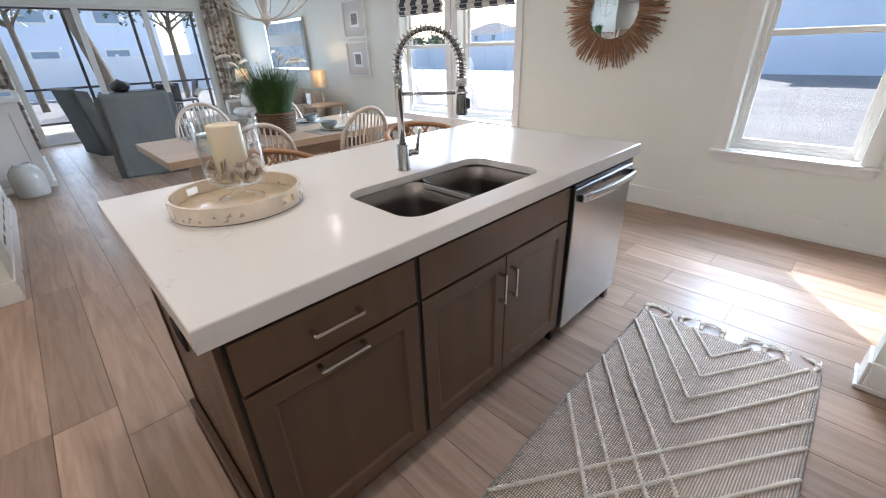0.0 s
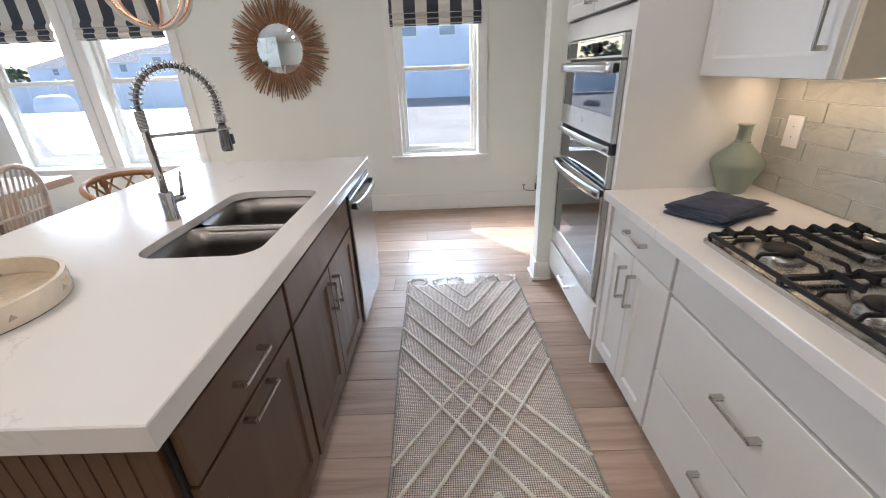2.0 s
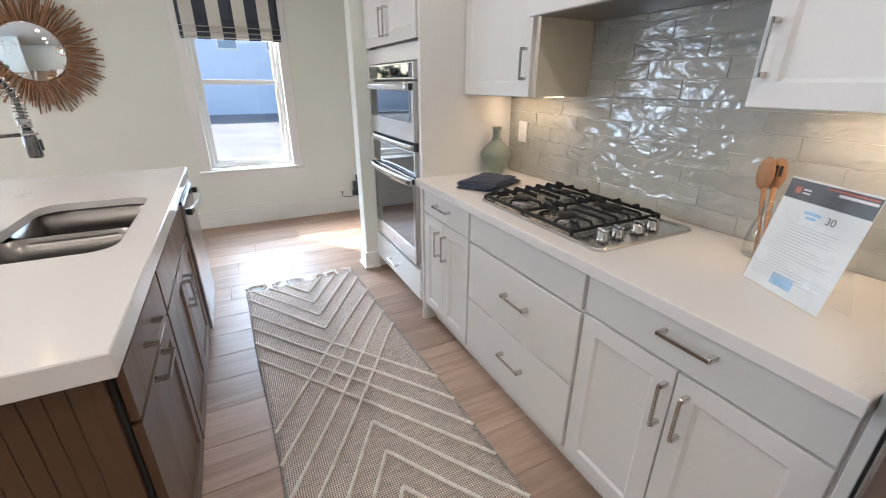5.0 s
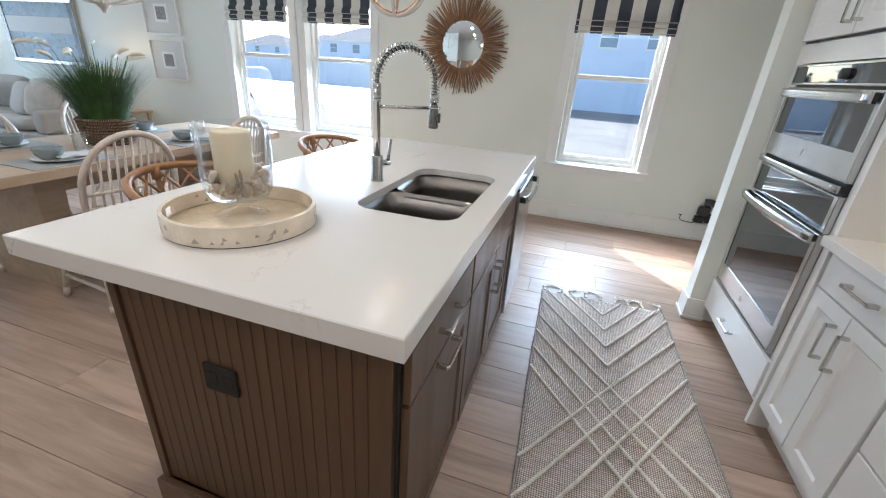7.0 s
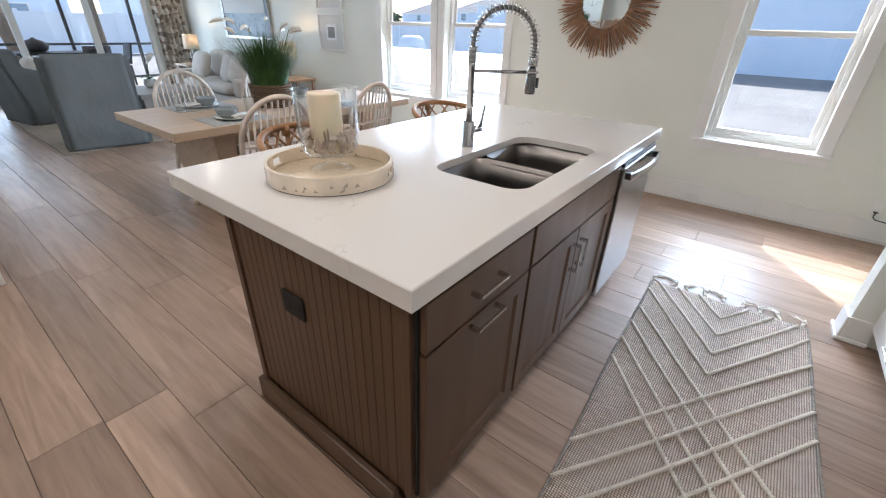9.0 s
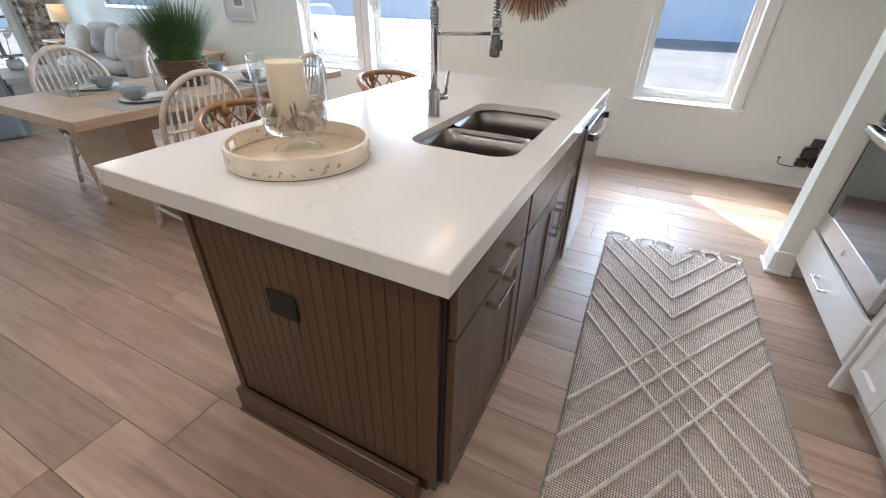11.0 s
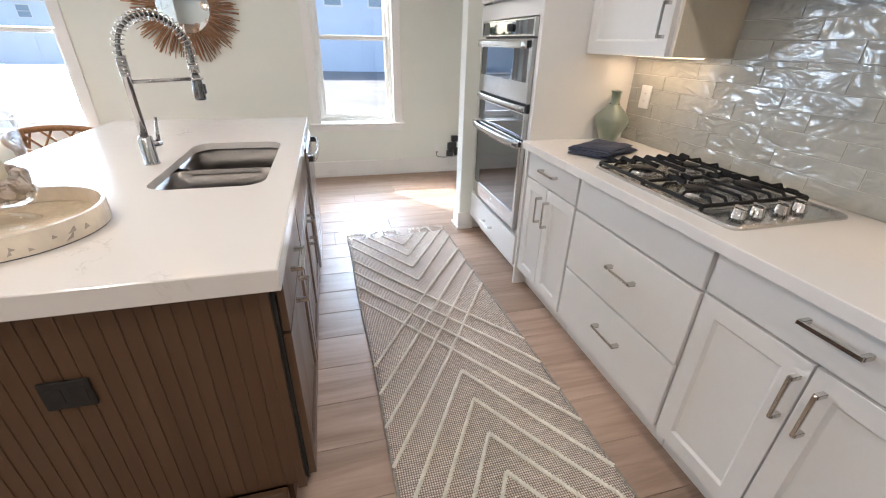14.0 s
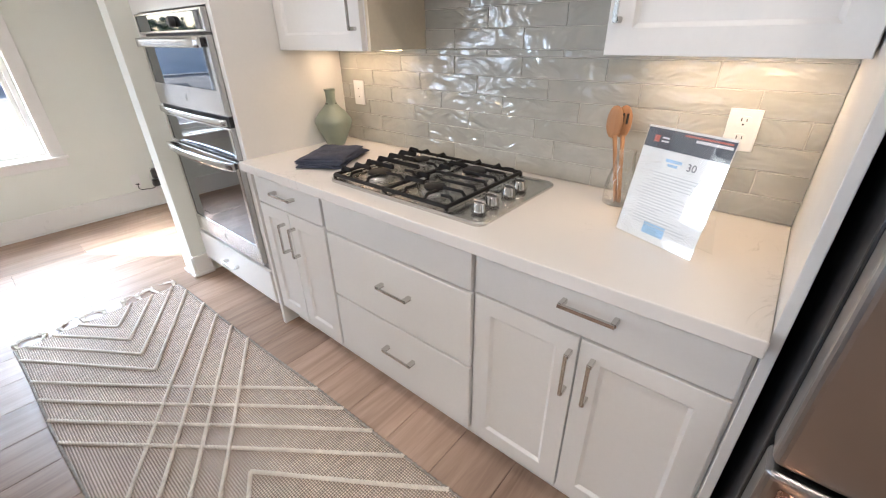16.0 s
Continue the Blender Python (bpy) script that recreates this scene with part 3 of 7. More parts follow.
def slab_front(x0, x1, z0, z1, y, s, b=0.003):
    """A flat drawer front whose face is at y; s is the side it faces (+1 or -1 along y)."""
    return box(x0, x1, min(y, y - s * 0.019), max(y, y - s * 0.019), z0, z1, b)


def loops(rings, bm, cap_first=True, cap_last=True):
    """Joins rings of points, given in order, into one closed skin."""
    vs = [[bm.verts.new(p) for p in ring] for ring in rings]
    n = len(vs[0])
    for p, q in zip(vs, vs[1:]):
        for i in range(n):
            bm.faces.new((p[i], p[(i + 1) % n], q[(i + 1) % n], q[i]))
    if cap_first:
        bm.faces.new(vs[0][::-1])
    if cap_last:
        bm.faces.new(vs[-1])
    return bm


def shaker(x0, x1, z0, z1, y, s, rail=0.056):
    """A frame and panel door in one skin, whose face is at y."""
    def ring(inset, depth):
        return [(x0 + inset, y - s * depth, z0 + inset), (x1 - inset, y - s * depth, z0 + inset), (x1 - inset, y - s * depth, z1 - inset), (x0 + inset, y - s * depth, z1 - inset)]
    return loops([ring(0, 0.02), ring(0, 0.002), ring(0.0006, 0.0006), ring(0.002, 0), ring(rail, 0), ring(rail + 0.002, 0.0015), ring(rail + 0.008, 0.007), ring(rail + 0.010, 0.0085)], bmesh.new())


def carcass(x0, x1, y0, y1, z0, z1, parent, material, name="body"):
    return part(name, box(x0, x1, y0, y1, z0, z1, 0.001), material, parent)


# ---- white base cabinets under the long counter ----
FACE = -1.195
BACK = SOUTH + 0.002


def base_unit(x0, x1, label):
    c = thing("base_cabinet", ((x0 + x1) / 2, (FACE + BACK) / 2, 0), label, "cabinet", "white base cabinets")
    carcass(x0 + 0.0005, x1 - 0.0005, BACK, FACE - 0.021, 0.105, 0.872, c, M_CAB)
    part("toe_kick", box(x0 + 0.001, x1 - 0.001, BACK + 0.05, FACE - 0.075, 0.0, 0.1045, 0.001), M_CAB, c)
    return c


Y = FACE
c1 = base_unit(0.672, 1.188, "white shaker base cabinet with one drawer and two doors")
d = part("drawer_front", slab_front(0.68, 1.178, 0.722, 0.858, Y, 1), M_CAB, c1)
pull((0.860, Y, 0.797), (1.010, Y, 0.797), (0, 1, 0), d)
for x0, x1, hx in ((0.945, 1.178, 0.985), (0.68, 0.940, 0.905)):
    d = part("door", shaker(x0, x1, 0.125, 0.714, Y, 1), M_CAB, c1)
    pull((hx, Y, 0.515), (hx, Y, 0.657), (0, 1, 0), d)
c2 = base_unit(-0.056, 0.671, "white base cabinet with two wide drawers below the cooktop")
part("panel_front", slab_front(-0.048, 0.664, 0.718, 0.858, Y, 1), M_CAB, c2)
for z0, z1, hz in ((0.420, 0.706, 0.584), (0.125, 0.410, 0.289)):
    d = part("drawer_front", slab_front(-0.048, 0.664, z0, z1, Y, 1), M_CAB, c2)
    pull((0.208, Y, hz), (0.356, Y, hz), (0, 1, 0), d)
c3 = base_unit(-0.718, -0.057, "white shaker base cabinet with a drawer over two doors")
d = part("drawer_front", slab_front(-0.708, -0.064, 0.726, 0.860, Y, 1), M_CAB, c3)
pull((-0.328, Y, 0.812), (-0.465, Y, 0.812), (0, 1, 0), d)
for x0, x1, hx in ((-0.384, -0.064, -0.367), (-0.708, -0.389, -0.427)):
    d = part("door", shaker(x0, x1, 0.125, 0.718, Y, 1), M_CAB, c3)
    pull((hx, Y, 0.536), (hx, Y, 0.674), (0, 1, 0), d)

bm = box(-0.7175, 1.1885, SOUTH + 0.001, -1.148, 0.8745, 0.914, 0.003)
single("countertop", bm, M_QUARTZ, "white quartz countertop with faint grey veins", "countertop")

# ---- tall oven cabinet ----
tower = thing("oven_cabinet", (1.65, -1.48, 0), "tall white cabinet built round the wall ovens", "cabinet")
TY = -1.200
part("side_panel", box(1.190, 1.212, BACK, TY + 0.012, 0, 2.45, 0.001), M_CAB, tower)
part("side_panel", box(2.090, 2.1105, BACK, TY, 0.1, 2.45, 0.001), M_CAB, tower)
part("body", box(1.2125, 2.0895, BACK, -1.26, 0.105, 2.45, 0.001), M_CAB, tower)
part("toe_kick", box(1.2125, 2.0895, BACK + 0.05, -1.275, 0.0, 0.1045, 0.001), M_CAB, tower)
part("stile", box(1.2125, 1.2545, -1.2595, TY, 0.105, 1.60, 0.001), M_CAB, tower)
part("stile", box(2.026, 2.0895, -1.2595, TY, 0.105, 1.60, 0.001), M_CAB, tower)
part("panel_front", box(1.2545, 2.026, -1.2595, TY, 1.513, 1.60, 0.001), M_CAB, tower)
d = part("drawer_front", slab_front(1.222, 2.08, 0.125, 0.318, TY + 0.02, 1), M_CAB, tower)
pull((1.60, TY + 0.02, 0.215), (1.74, TY + 0.02, 0.215), (0, 1, 0), d)
for x0, x1, hx in ((1.222, 1.648, 1.615), (1.653, 2.08, 1.688)):
    d = part("door", shaker(x0, x1, 1.612, 2.44, TY + 0.02, 1), M_CAB, tower)
    pull((hx, TY + 0.02, 1.65), (hx, TY + 0.02, 1.80), (0, 1, 0), d)

oven = thing("double_wall_oven", (1.64, -1.19, 0.34), "stainless steel double wall oven with black glass doors", "oven")
OX0, OX1, OY = 1.258, 2.022, -1.178
part("body", box(OX0 + 0.004, OX1 - 0.004, -1.2585, OY - 0.025, 0.345, 1.508, 0.002), M_BLACK, oven)


def steel_frame(x0, x1, z0, z1, wx, wb, wt, y0, y1):
    """A flat frame round an opening, with softened outer edges; y1 is its face."""
    def ring(e, y):
        return [(x0 + e, y, z0 + e), (x1 - e, y, z0 + e), (x1 - e, y, z1 - e), (x0 + e, y, z1 - e)]

    def inner(y):
        return [(x0 + wx, y, z0 + wb), (x1 - wx, y, z0 + wb), (x1 - wx, y, z1 - wt), (x0 + wx, y, z1 - wt)]
    rings = [inner(y0), ring(0, y0), ring(0, y1 - 0.003), ring(0.001, y1 - 0.001), ring(0.003, y1), inner(y1), inner(y0)]
    bm = loops(rings, bmesh.new(), False, False)
    bmesh.ops.remove_doubles(bm, verts=bm.verts, dist=1e-6)
    return bm


def bow(x0, x1, y, z, out, thick=0.016, n=14, high=0.03):
    """A bowed flat bar handle."""
    def fn(u, v):
        x = x0 + (x1 - x0) * u
        return (x, y + out * (0.35 + 0.65 * math.sin(math.pi * u) ** 0.6), z + (v - 0.5) * high)
    return sheet(fn, n, 3, thick)


panel = part("control_panel", steel_frame(OX0, OX1, 1.418, 1.506, 0.012, 0.010, 0.010, OY - 0.024, OY), M_STEELH, oven)
part("display", box(OX0 + 0.0125, OX1 - 0.0125, OY - 0.02, OY - 0.003, 1.4285, 1.4955, 0.001), M_OVENGLASS, panel, "black glass touch panel")
part("knob", lathe([(0, 0.02), (0.020, 0.02), (0.022, 0.0), (0.022, -0.004), (0, -0.004)], 20, (0, 0, 0)), M_BLACK, panel)
kn = bpy.data.objects["knob"]
kn.data.transform(Matrix.Translation((1.56, OY - 0.003, 1.462)) @ Matrix.Rotation(-math.pi / 2, 4, 'X'))
door = part("microwave_door", steel_frame(OX0, OX1, 1.092, 1.408, 0.028, 0.105, 0.03, OY - 0.024, OY + 0.004), M_STEELH, oven)
part("door_glass", box(OX0 + 0.0285, OX1 - 0.0285, OY - 0.02, OY + 0.001, 1.1975, 1.3775, 0.001), M_OVENGLASS, door, "black door glass")
bm = bow(OX0 + 0.02, OX1 - 0.02, OY + 0.022, 1.382, 0.016, 0.010, high=0.040)
hd = part("handle", bm, M_STEELH, door, "flat stainless handle")
for x in (OX0 + 0.035, OX1 - 0.035):
    part("bracket", box(x - 0.012, x + 0.012, OY + 0.0045, OY + 0.03, 1.368, 1.398, 0.003), M_BLACK, hd)
part("badge", lathe([(0, 0.001), (0.013, 0.001), (0.014, 0)], 20), M_NICKEL, door)
bpy.data.objects["badge"].data.transform(Matrix.Translation((1.64, OY + 0.0042, 1.145)) @ Matrix.Rotation(-math.pi / 2, 4, 'X'))
part("trim", bow(OX0, OX1, OY + 0.004, 1.066, 0.022, 0.008, high=0.028), M_STEELH, oven, "bowed steel trim")
part("vent", box(OX0, OX1, OY - 0.024, OY - 0.006, 1.043, 1.088, 0.002), M_BLACK, oven)
mid = part("lower_panel", steel_frame(OX0, OX1, 0.898, 1.041, 0.024, 0.008, 0.008, OY - 0.024, OY), M_STEELH, oven)
part("panel_glass", box(OX0 + 0.0245, OX1 - 0.0245, OY - 0.02, OY - 0.003, 0.9065, 1.0325, 0.001), M_OVENGLASS, mid, "black glass band")
door = part("oven_door", steel_frame(OX0, OX1, 0.350, 0.890, 0.028, 0.105, 0.02, OY - 0.024, OY + 0.006), M_STEELH, oven)
part("door_glass", box(OX0 + 0.0285, OX1 - 0.0285, OY - 0.02, OY + 0.003, 0.4555, 0.8695, 0.001), M_OVENGLASS, door, "black door glass")
bm = bow(OX0 - 0.002, OX1 + 0.002, OY + 0.014, 0.872, 0.042, 0.012, high=0.036)
hd = part("handle", bm, M_STEELH, door, "bowed stainless handle")
for x in (OX0 + 0.02, OX1 - 0.02):
    part("bracket", box(x - 0.012, x + 0.012, OY + 0.0065, OY + 0.03, 0.858, 0.888, 0.003), M_BLACK, hd)
bm = lathe([(0, 0.001), (0.017, 0.001), (0.018, 0)], 20)
bm.transform(Matrix.Translation((1.64, OY + 0.0062, 0.402)) @ Matrix.Rotation(-math.pi / 2, 4, 'X'))
part("badge", bm, M_NICKEL, door)

# ---- upper cabinets and hood ----
UY = -1.445


def upper(x0, x1, doors, label, handles):
    u = thing("wall_cabinet", ((x0 + x1) / 2, -1.6, 1.34), label, "cabinet", "white wall cabinets")
    part("body", box(x0 + 0.001, x1 - 0.001, BACK, UY - 0.021, 1.362, 2.45, 0.001), M_CAB, u)
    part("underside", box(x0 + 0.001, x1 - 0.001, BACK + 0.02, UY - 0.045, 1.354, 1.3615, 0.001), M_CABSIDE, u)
    part("light_rail", box(x0 + 0.001, x1 - 0.001, UY - 0.044, UY - 0.021, 1.345, 1.3615, 0.001), M_CAB, u)
    for (a, b), hx in zip(doors, handles):
        dr = part("door", shaker(a, b, 1.345, 2.44, UY, 1), M_CAB, u)
        pull((hx, UY, 1.413), (hx, UY, 1.538), (0, 1, 0), dr)
    return u


u1 = upper(0.628, 1.1895, [(0.636, 1.185)], "white shaker wall cabinet over the counter", [0.662])
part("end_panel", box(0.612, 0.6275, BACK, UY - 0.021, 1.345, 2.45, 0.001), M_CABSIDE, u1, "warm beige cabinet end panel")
u2 = upper(-0.716, -0.235, [(-0.712, -0.242)], "white shaker wall cabinet beside the fridge", [-0.268])
for x0, x1 in ((0.66, 1.15), (-0.68, -0.28)):
    s = thing("under_cabinet_light", ((x0 + x1) / 2, -1.66, 1.345), "slim warm light strip under a wall cabinet", "light", "under cabinet lights")
    part("housing", box(x0, x1, -1.685, -1.635, 1.343, 1.3535, 0.002), M_TRIM, s)
    part("diffuser", box(x0 + 0.01, x1 - 0.01, -1.68, -1.64, 1.3395, 1.3425, 0.0005), M_LED, s)
    lamp("strip_lamp", 'AREA', ((x0 + x1) / 2, -1.66, 1.336), 0.25, (1.0, 0.72, 0.45), x1 - x0 - 0.04, 0.03, ((x0 + x1) / 2, -1.66, 0))

hood = thing("range_hood", (0.19, -1.58, 1.64), "white boxed range hood over the cooktop", "hood")
part("body", box(-0.234, 0.611, BACK, -1.42, 1.665, 2.45, 0.002), M_CAB, hood)
part("trim", box(-0.2335, 0.6105, -1.4195, -1.395, 1.640, 1.72, 0.004), M_CAB, hood)
part("insert", box(-0.20, 0.58, BACK + 0.02, -1.425, 1.642, 1.6645, 0.003), M_DARKSTEEL, hood, "dark steel hood insert")

# ---- fridge and its side panel ----
single("fridge_side_panel", box(-0.739, -0.7185, BACK, -1.186, 0.0, 2.45, 0.002), M_CAB, "tall white panel between counter and fridge", "panel")
fr = thing("refrigerator", (-1.24, -1.4, 0), "dark stainless steel fridge with a bottom freezer drawer", "refrigerator")
part("body", box(-1.700, -0.764, BACK + 0.03, -1.10, 0.02, 1.78, 0.004), M_BLACK, fr, "black cabinet sides")
for x in (-1.66, -0.83):
    part("foot", lathe([(0.0, 0.0), (0.02, 0.0), (0.02, 0.02), (0, 0.02)], 12, (x, -1.2, 0)), M_BLACK, fr)
for x0, x1, hx in ((-1.232, -0.766, -1.200), (-1.698, -1.244, -1.277)):
    dd = part("door", box(x0, x1, -1.094, -1.018, 0.778, 1.775, 0.014, 4), M_DARKSTEEL, fr)
    bm = tube([(hx, -1.018, 0.84), (hx, -0.965, 0.855), (hx, -0.955, 0.90), (hx, -0.955, 1.55), (hx, -0.965, 1.60), (hx, -1.018, 1.61)], 0.013, 10)
    part("handle", bm, M_STEEL, dd, "steel bar handle")
dd = part("freezer_drawer", box(-1.698, -0.766, -1.094, -1.018, 0.06, 0.764, 0.014, 4), M_DARKSTEEL, fr)
bm = tube([(-0.812, -0.966, 0.722), (-1.64, -0.966, 0.722)], 0.014, 12)
hd = part("handle", bm, M_STEEL, dd, "steel bar handle")
for x in (-0.806, -1.646):
    # chrome bracket; the copper colour stands in for a warm reflection on it
    part("bracket", box(x - 0.017, x + 0.017, -1.0175, -0.952, 0.702, 0.742, 0.005, 3), M_COPPER, hd, "handle bracket with a copper reflection put into its colour")
part("grille", box(-1.69, -0.775, -1.09, -1.05, 0.012, 0.055, 0.003), M_BLACK, fr)

# ---- island ----
isl = thing("kitchen_island", (1.05, 0.42, 0), "brown stained maple island with shaker fronts and a beaded end", "island")
IX0, IX1, IY1, IF = 0.034, 2.062, 0.815, 0.004
for nm, x0, x1, y0, y1, z0, z1 in (("body", 0.06, 0.575, 0.026, 0.80, 0.105, 0.853), ("body", 0.5755, 1.4405, 0.026, 0.80, 0.105, 0.62), ("back_panel", 0.06, 2.04, 0.8005, 0.815, 0.0, 0.853), ("side_panel", 2.03, 2.06, 0.03, 0.80, 0.105, 0.853)):
    part(nm, box(x0, x1, y0, y1, z0, z1, 0.001), M_ISLAND, isl)
part("toe_kick", box(0.07, 2.03, 0.085, 0.79, 0.0, 0.1045, 0.001), M_ISLAND, isl)
# beaded end: boards with a bead between, one part each
nb = 20
part("backing_panel", box(0.039, 0.0595, 0.062, 0.806, 0.125, 0.853, 0), M_ISLAND, isl)
wide = (0.806 - 0.062) / nb
for k in range(nb):
    y0 = 0.062 + wide * k
    bm = box(0.0368, 0.0389, y0, y0 + wide - 0.0026, 0.125, 0.853, 0.001, 1)
    part("bead_board", bm, M_ISLAND, isl)
part("corner_stile", box(0.030, 0.0595, 0.036, 0.0615, 0.105, 0.853, 0.002), M_ISLAND, isl)
# near-black filler puts the shade of the corner gap into colour
part("reveal", box(0.045, 0.0595, 0.0262, 0.0355, 0.135, 0.853, 0.001), M_GAP, isl, "dark strip painted as the shade in a gap")
part("corner_stile", box(0.030, 0.0595, 0.8065, 0.835, 0.0, 0.853, 0.002), M_ISLAND, isl)
bm = box(0.010, 0.0355, 0.092, 0.845, 0.0, 0.122, 0.006)
box(0.004, 0.0095, 0.088, 0.850, 0.0, 0.02, 0.003, bm=bm)
part("base_moulding", bm, M_ISLAND, isl)
d = part("drawer_front", slab_front(0.052, 0.565, 0.702, 0.846, IF, -1), M_ISLAND, isl)
pull((0.226, IF, 0.786), (0.366, IF, 0.786), (0, -1, 0), d)
d = part("door", shaker(0.052, 0.565, 0.135, 0.692, IF, -1), M_ISLAND, isl)
pull((0.226, IF, 0.679), (0.366, IF, 0.679), (0, -1, 0), d)
part("panel_front", slab_front(0.584, 1.432, 0.702, 0.846, IF, -1), M_ISLAND, isl)
for x0, x1, hx in ((0.584, 1.000, 0.985), (1.005, 1.432, 1.052)):
    d = part("door", shaker(x0, x1, 0.135, 0.692, IF, -1), M_ISLAND, isl)
    hx = 0.962 if hx < 1 else 1.030
    pull((hx, IF, 0.514), (hx, IF, 0.638), (0, -1, 0), d)
# dark fillers between the fronts, coloured as the shade in the gaps
for x in (0.5745, 1.4415):
    part("reveal", box(x - 0.006, x + 0.006, 0.010, 0.0255, 0.135, 0.853, 0.001), M_GAP, isl, "dark strip painted as the shade in a gap")
part("filler", box(2.026, 2.06, 0.006, 0.0295, 0.105, 0.853, 0.001), M_ISLAND, isl)
ft = box(2.03, 2.075, 0.03, 0.11, 0.0, 0.1, 0.004)
part("foot_block", ft, M_ISLAND, isl)

dw = thing("dishwasher", (1.74, 0.1, 0), "stainless steel dishwasher with a bowed handle", "dishwasher")
part("body", box(1.452, 2.024, 0.03, 0.62, 0.1, 0.85, 0.002), M_BLACK, dw)
dd = part("door", box(1.455, 2.022, -0.010, 0.028, 0.115, 0.832, 0.005, 3), M_STEEL, dw)
part("control_strip", box(1.455, 2.022, -0.004, 0.028, 0.834, 0.850, 0.002), M_BLACK, dw)
bm = bow(1.47, 2.008, -0.022, 0.792, -0.036, 0.012, high=0.034)
hd = part("handle", bm, M_STEELH, dd, "bowed stainless handle")
for x in (1.482, 1.996):
    part("bracket", box(x - 0.012, x + 0.012, -0.036, -0.0105, 0.776, 0.808, 0.003), M_BLACK, hd)
part("badge", box(1.70, 1.78, -0.0125, -0.0105, 0.808, 0.822, 0.0005), M_BLACK, dd)
part("foot", box(1.47, 1.50, 0.05, 0.08, 0.0, 0.0995, 0.002), M_BLACK, dw)
part("foot", box(1.98, 2.01, 0.05, 0.08, 0.0, 0.0995, 0.002), M_BLACK, dw)

# island worktop with a rounded sink opening
SX0, SX1, SY0, SY1, SR = 0.643, 1.374, 0.102, 0.490, 0.080


def rounded(x0, x1, y0, y1, r, n=8):
    pts = []
    for cx, cy, a0 in ((x1 - r, y1 - r, 0), (x0 + r, y1 - r, 90), (x0 + r, y0 + r, 180), (x1 - r, y0 + r, 270)):
        for i in range(n + 1):
            a = radians(a0 + 90 * i / n)
            pts.append((cx + r * math.cos(a), cy + r * math.sin(a)))
    return pts


def slab_with_hole(x0, x1, y0, y1, z0, z1, hole):
    bm = bmesh.new()
    c = ((SX0 + SX1) / 2, (SY0 + SY1) / 2)
    outer = []
    for hx, hy in hole:
        dx, dy = hx - c[0], hy - c[1]
        ks = []
        if dx > 1e-9: ks.append((x1 - c[0]) / dx)
        if dx < -1e-9: ks.append((x0 - c[0]) / dx)
        if dy > 1e-9: ks.append((y1 - c[1]) / dy)
        if dy < -1e-9: ks.append((y0 - c[1]) / dy)
        k = min(ks)
        outer.append([c[0] + dx * k, c[1] + dy * k])
    for X, Yc in ((x0, y0), (x1, y0), (x1, y1), (x0, y1)):
        j = min(range(len(outer)), key=lambda i: (outer[i][0] - X) ** 2 + (outer[i][1] - Yc) ** 2)
        outer[j] = [X, Yc]
    n = len(hole)
    e = 0.003
    ins = [[min(max(px, x0 + e), x1 - e), min(max(py, y0 + e), y1 - e)] for px, py in outer]
    rings = [[bm.verts.new((px, py, z1)) for px, py in hole], [bm.verts.new((px, py, z1)) for px, py in ins], [bm.verts.new((px, py, z1 - e)) for px, py in outer],
             [bm.verts.new((px, py, z0 + e)) for px, py in outer], [bm.verts.new((px, py, z0)) for px, py in ins],
             [bm.verts.new((c[0] + (px - c[0]) * 1.16, c[1] + (py - c[1]) * 1.22, z0)) for px, py in hole], [bm.verts.new((c[0] + (px - c[0]) * 1.16, c[1] + (py - c[1]) * 1.22, 0.884)) for px, py in hole], [bm.verts.new((px, py, 0.884)) for px, py in hole]]
    for a, b in zip(rings, rings[1:] + rings[:1]):
        for i in range(n):
            j = (i + 1) % n
            bm.faces.new((a[i], a[j], b[j], b[i]))
    return bm


top = single("island_worktop", slab_with_hole(0.0, 2.109, 0.0, 1.128, 0.8545, 0.914, rounded(SX0, SX1, SY0, SY1, SR)), M_QUARTZ, "thick white quartz island worktop with a sink opening", "countertop")

# undermount double sink
sink = thing("double_sink", (1.01, 0.3, 0.66), "undermount stainless steel sink with two bowls", "sink")
for x0, x1 in ((SX0 - 0.004, 0.992), (1.015, SX1 + 0.004)):
    def ring(inset, z, r):
        return [(x, y, z) for x, y in rounded(x0 + inset, x1 - inset, SY0 - 0.004 + inset, SY1 + 0.004 - inset, r, 6)]
    levels = [ring(-0.006, 0.8835, 0.07), ring(0.0, 0.882, 0.065), ring(0.004, 0.80, 0.062), ring(0.008, 0.70, 0.058), ring(0.018, 0.672, 0.055), ring(0.045, 0.664, 0.04)]
    bm = bmesh.new()
    vs = [[bm.verts.new(p) for p in lv] for lv in levels]
    for a, b in zip(vs, vs[1:]):
        for i in range(len(a)):
            f = bm.faces.new((a[i], a[(i + 1) % len(a)], b[(i + 1) % len(a)], b[i]))
            f.smooth = True
    bm.faces.new(vs[-1])
    bw = part("bowl", bm, M_SINK, sink)
    part("drain", lathe([(0, 0.667), (0.028, 0.667), (0.042, 0.670), (0.045, 0.666)], 20, ((x0 + x1) / 2, 0.32, 0)), M_CHROME, bw)
bm = box(0.991, 1.016, SY0 + 0.02, SY1 - 0.02, 0.70, 0.876, 0.009, 3)
part("divider", bm, M_SINK, sink)

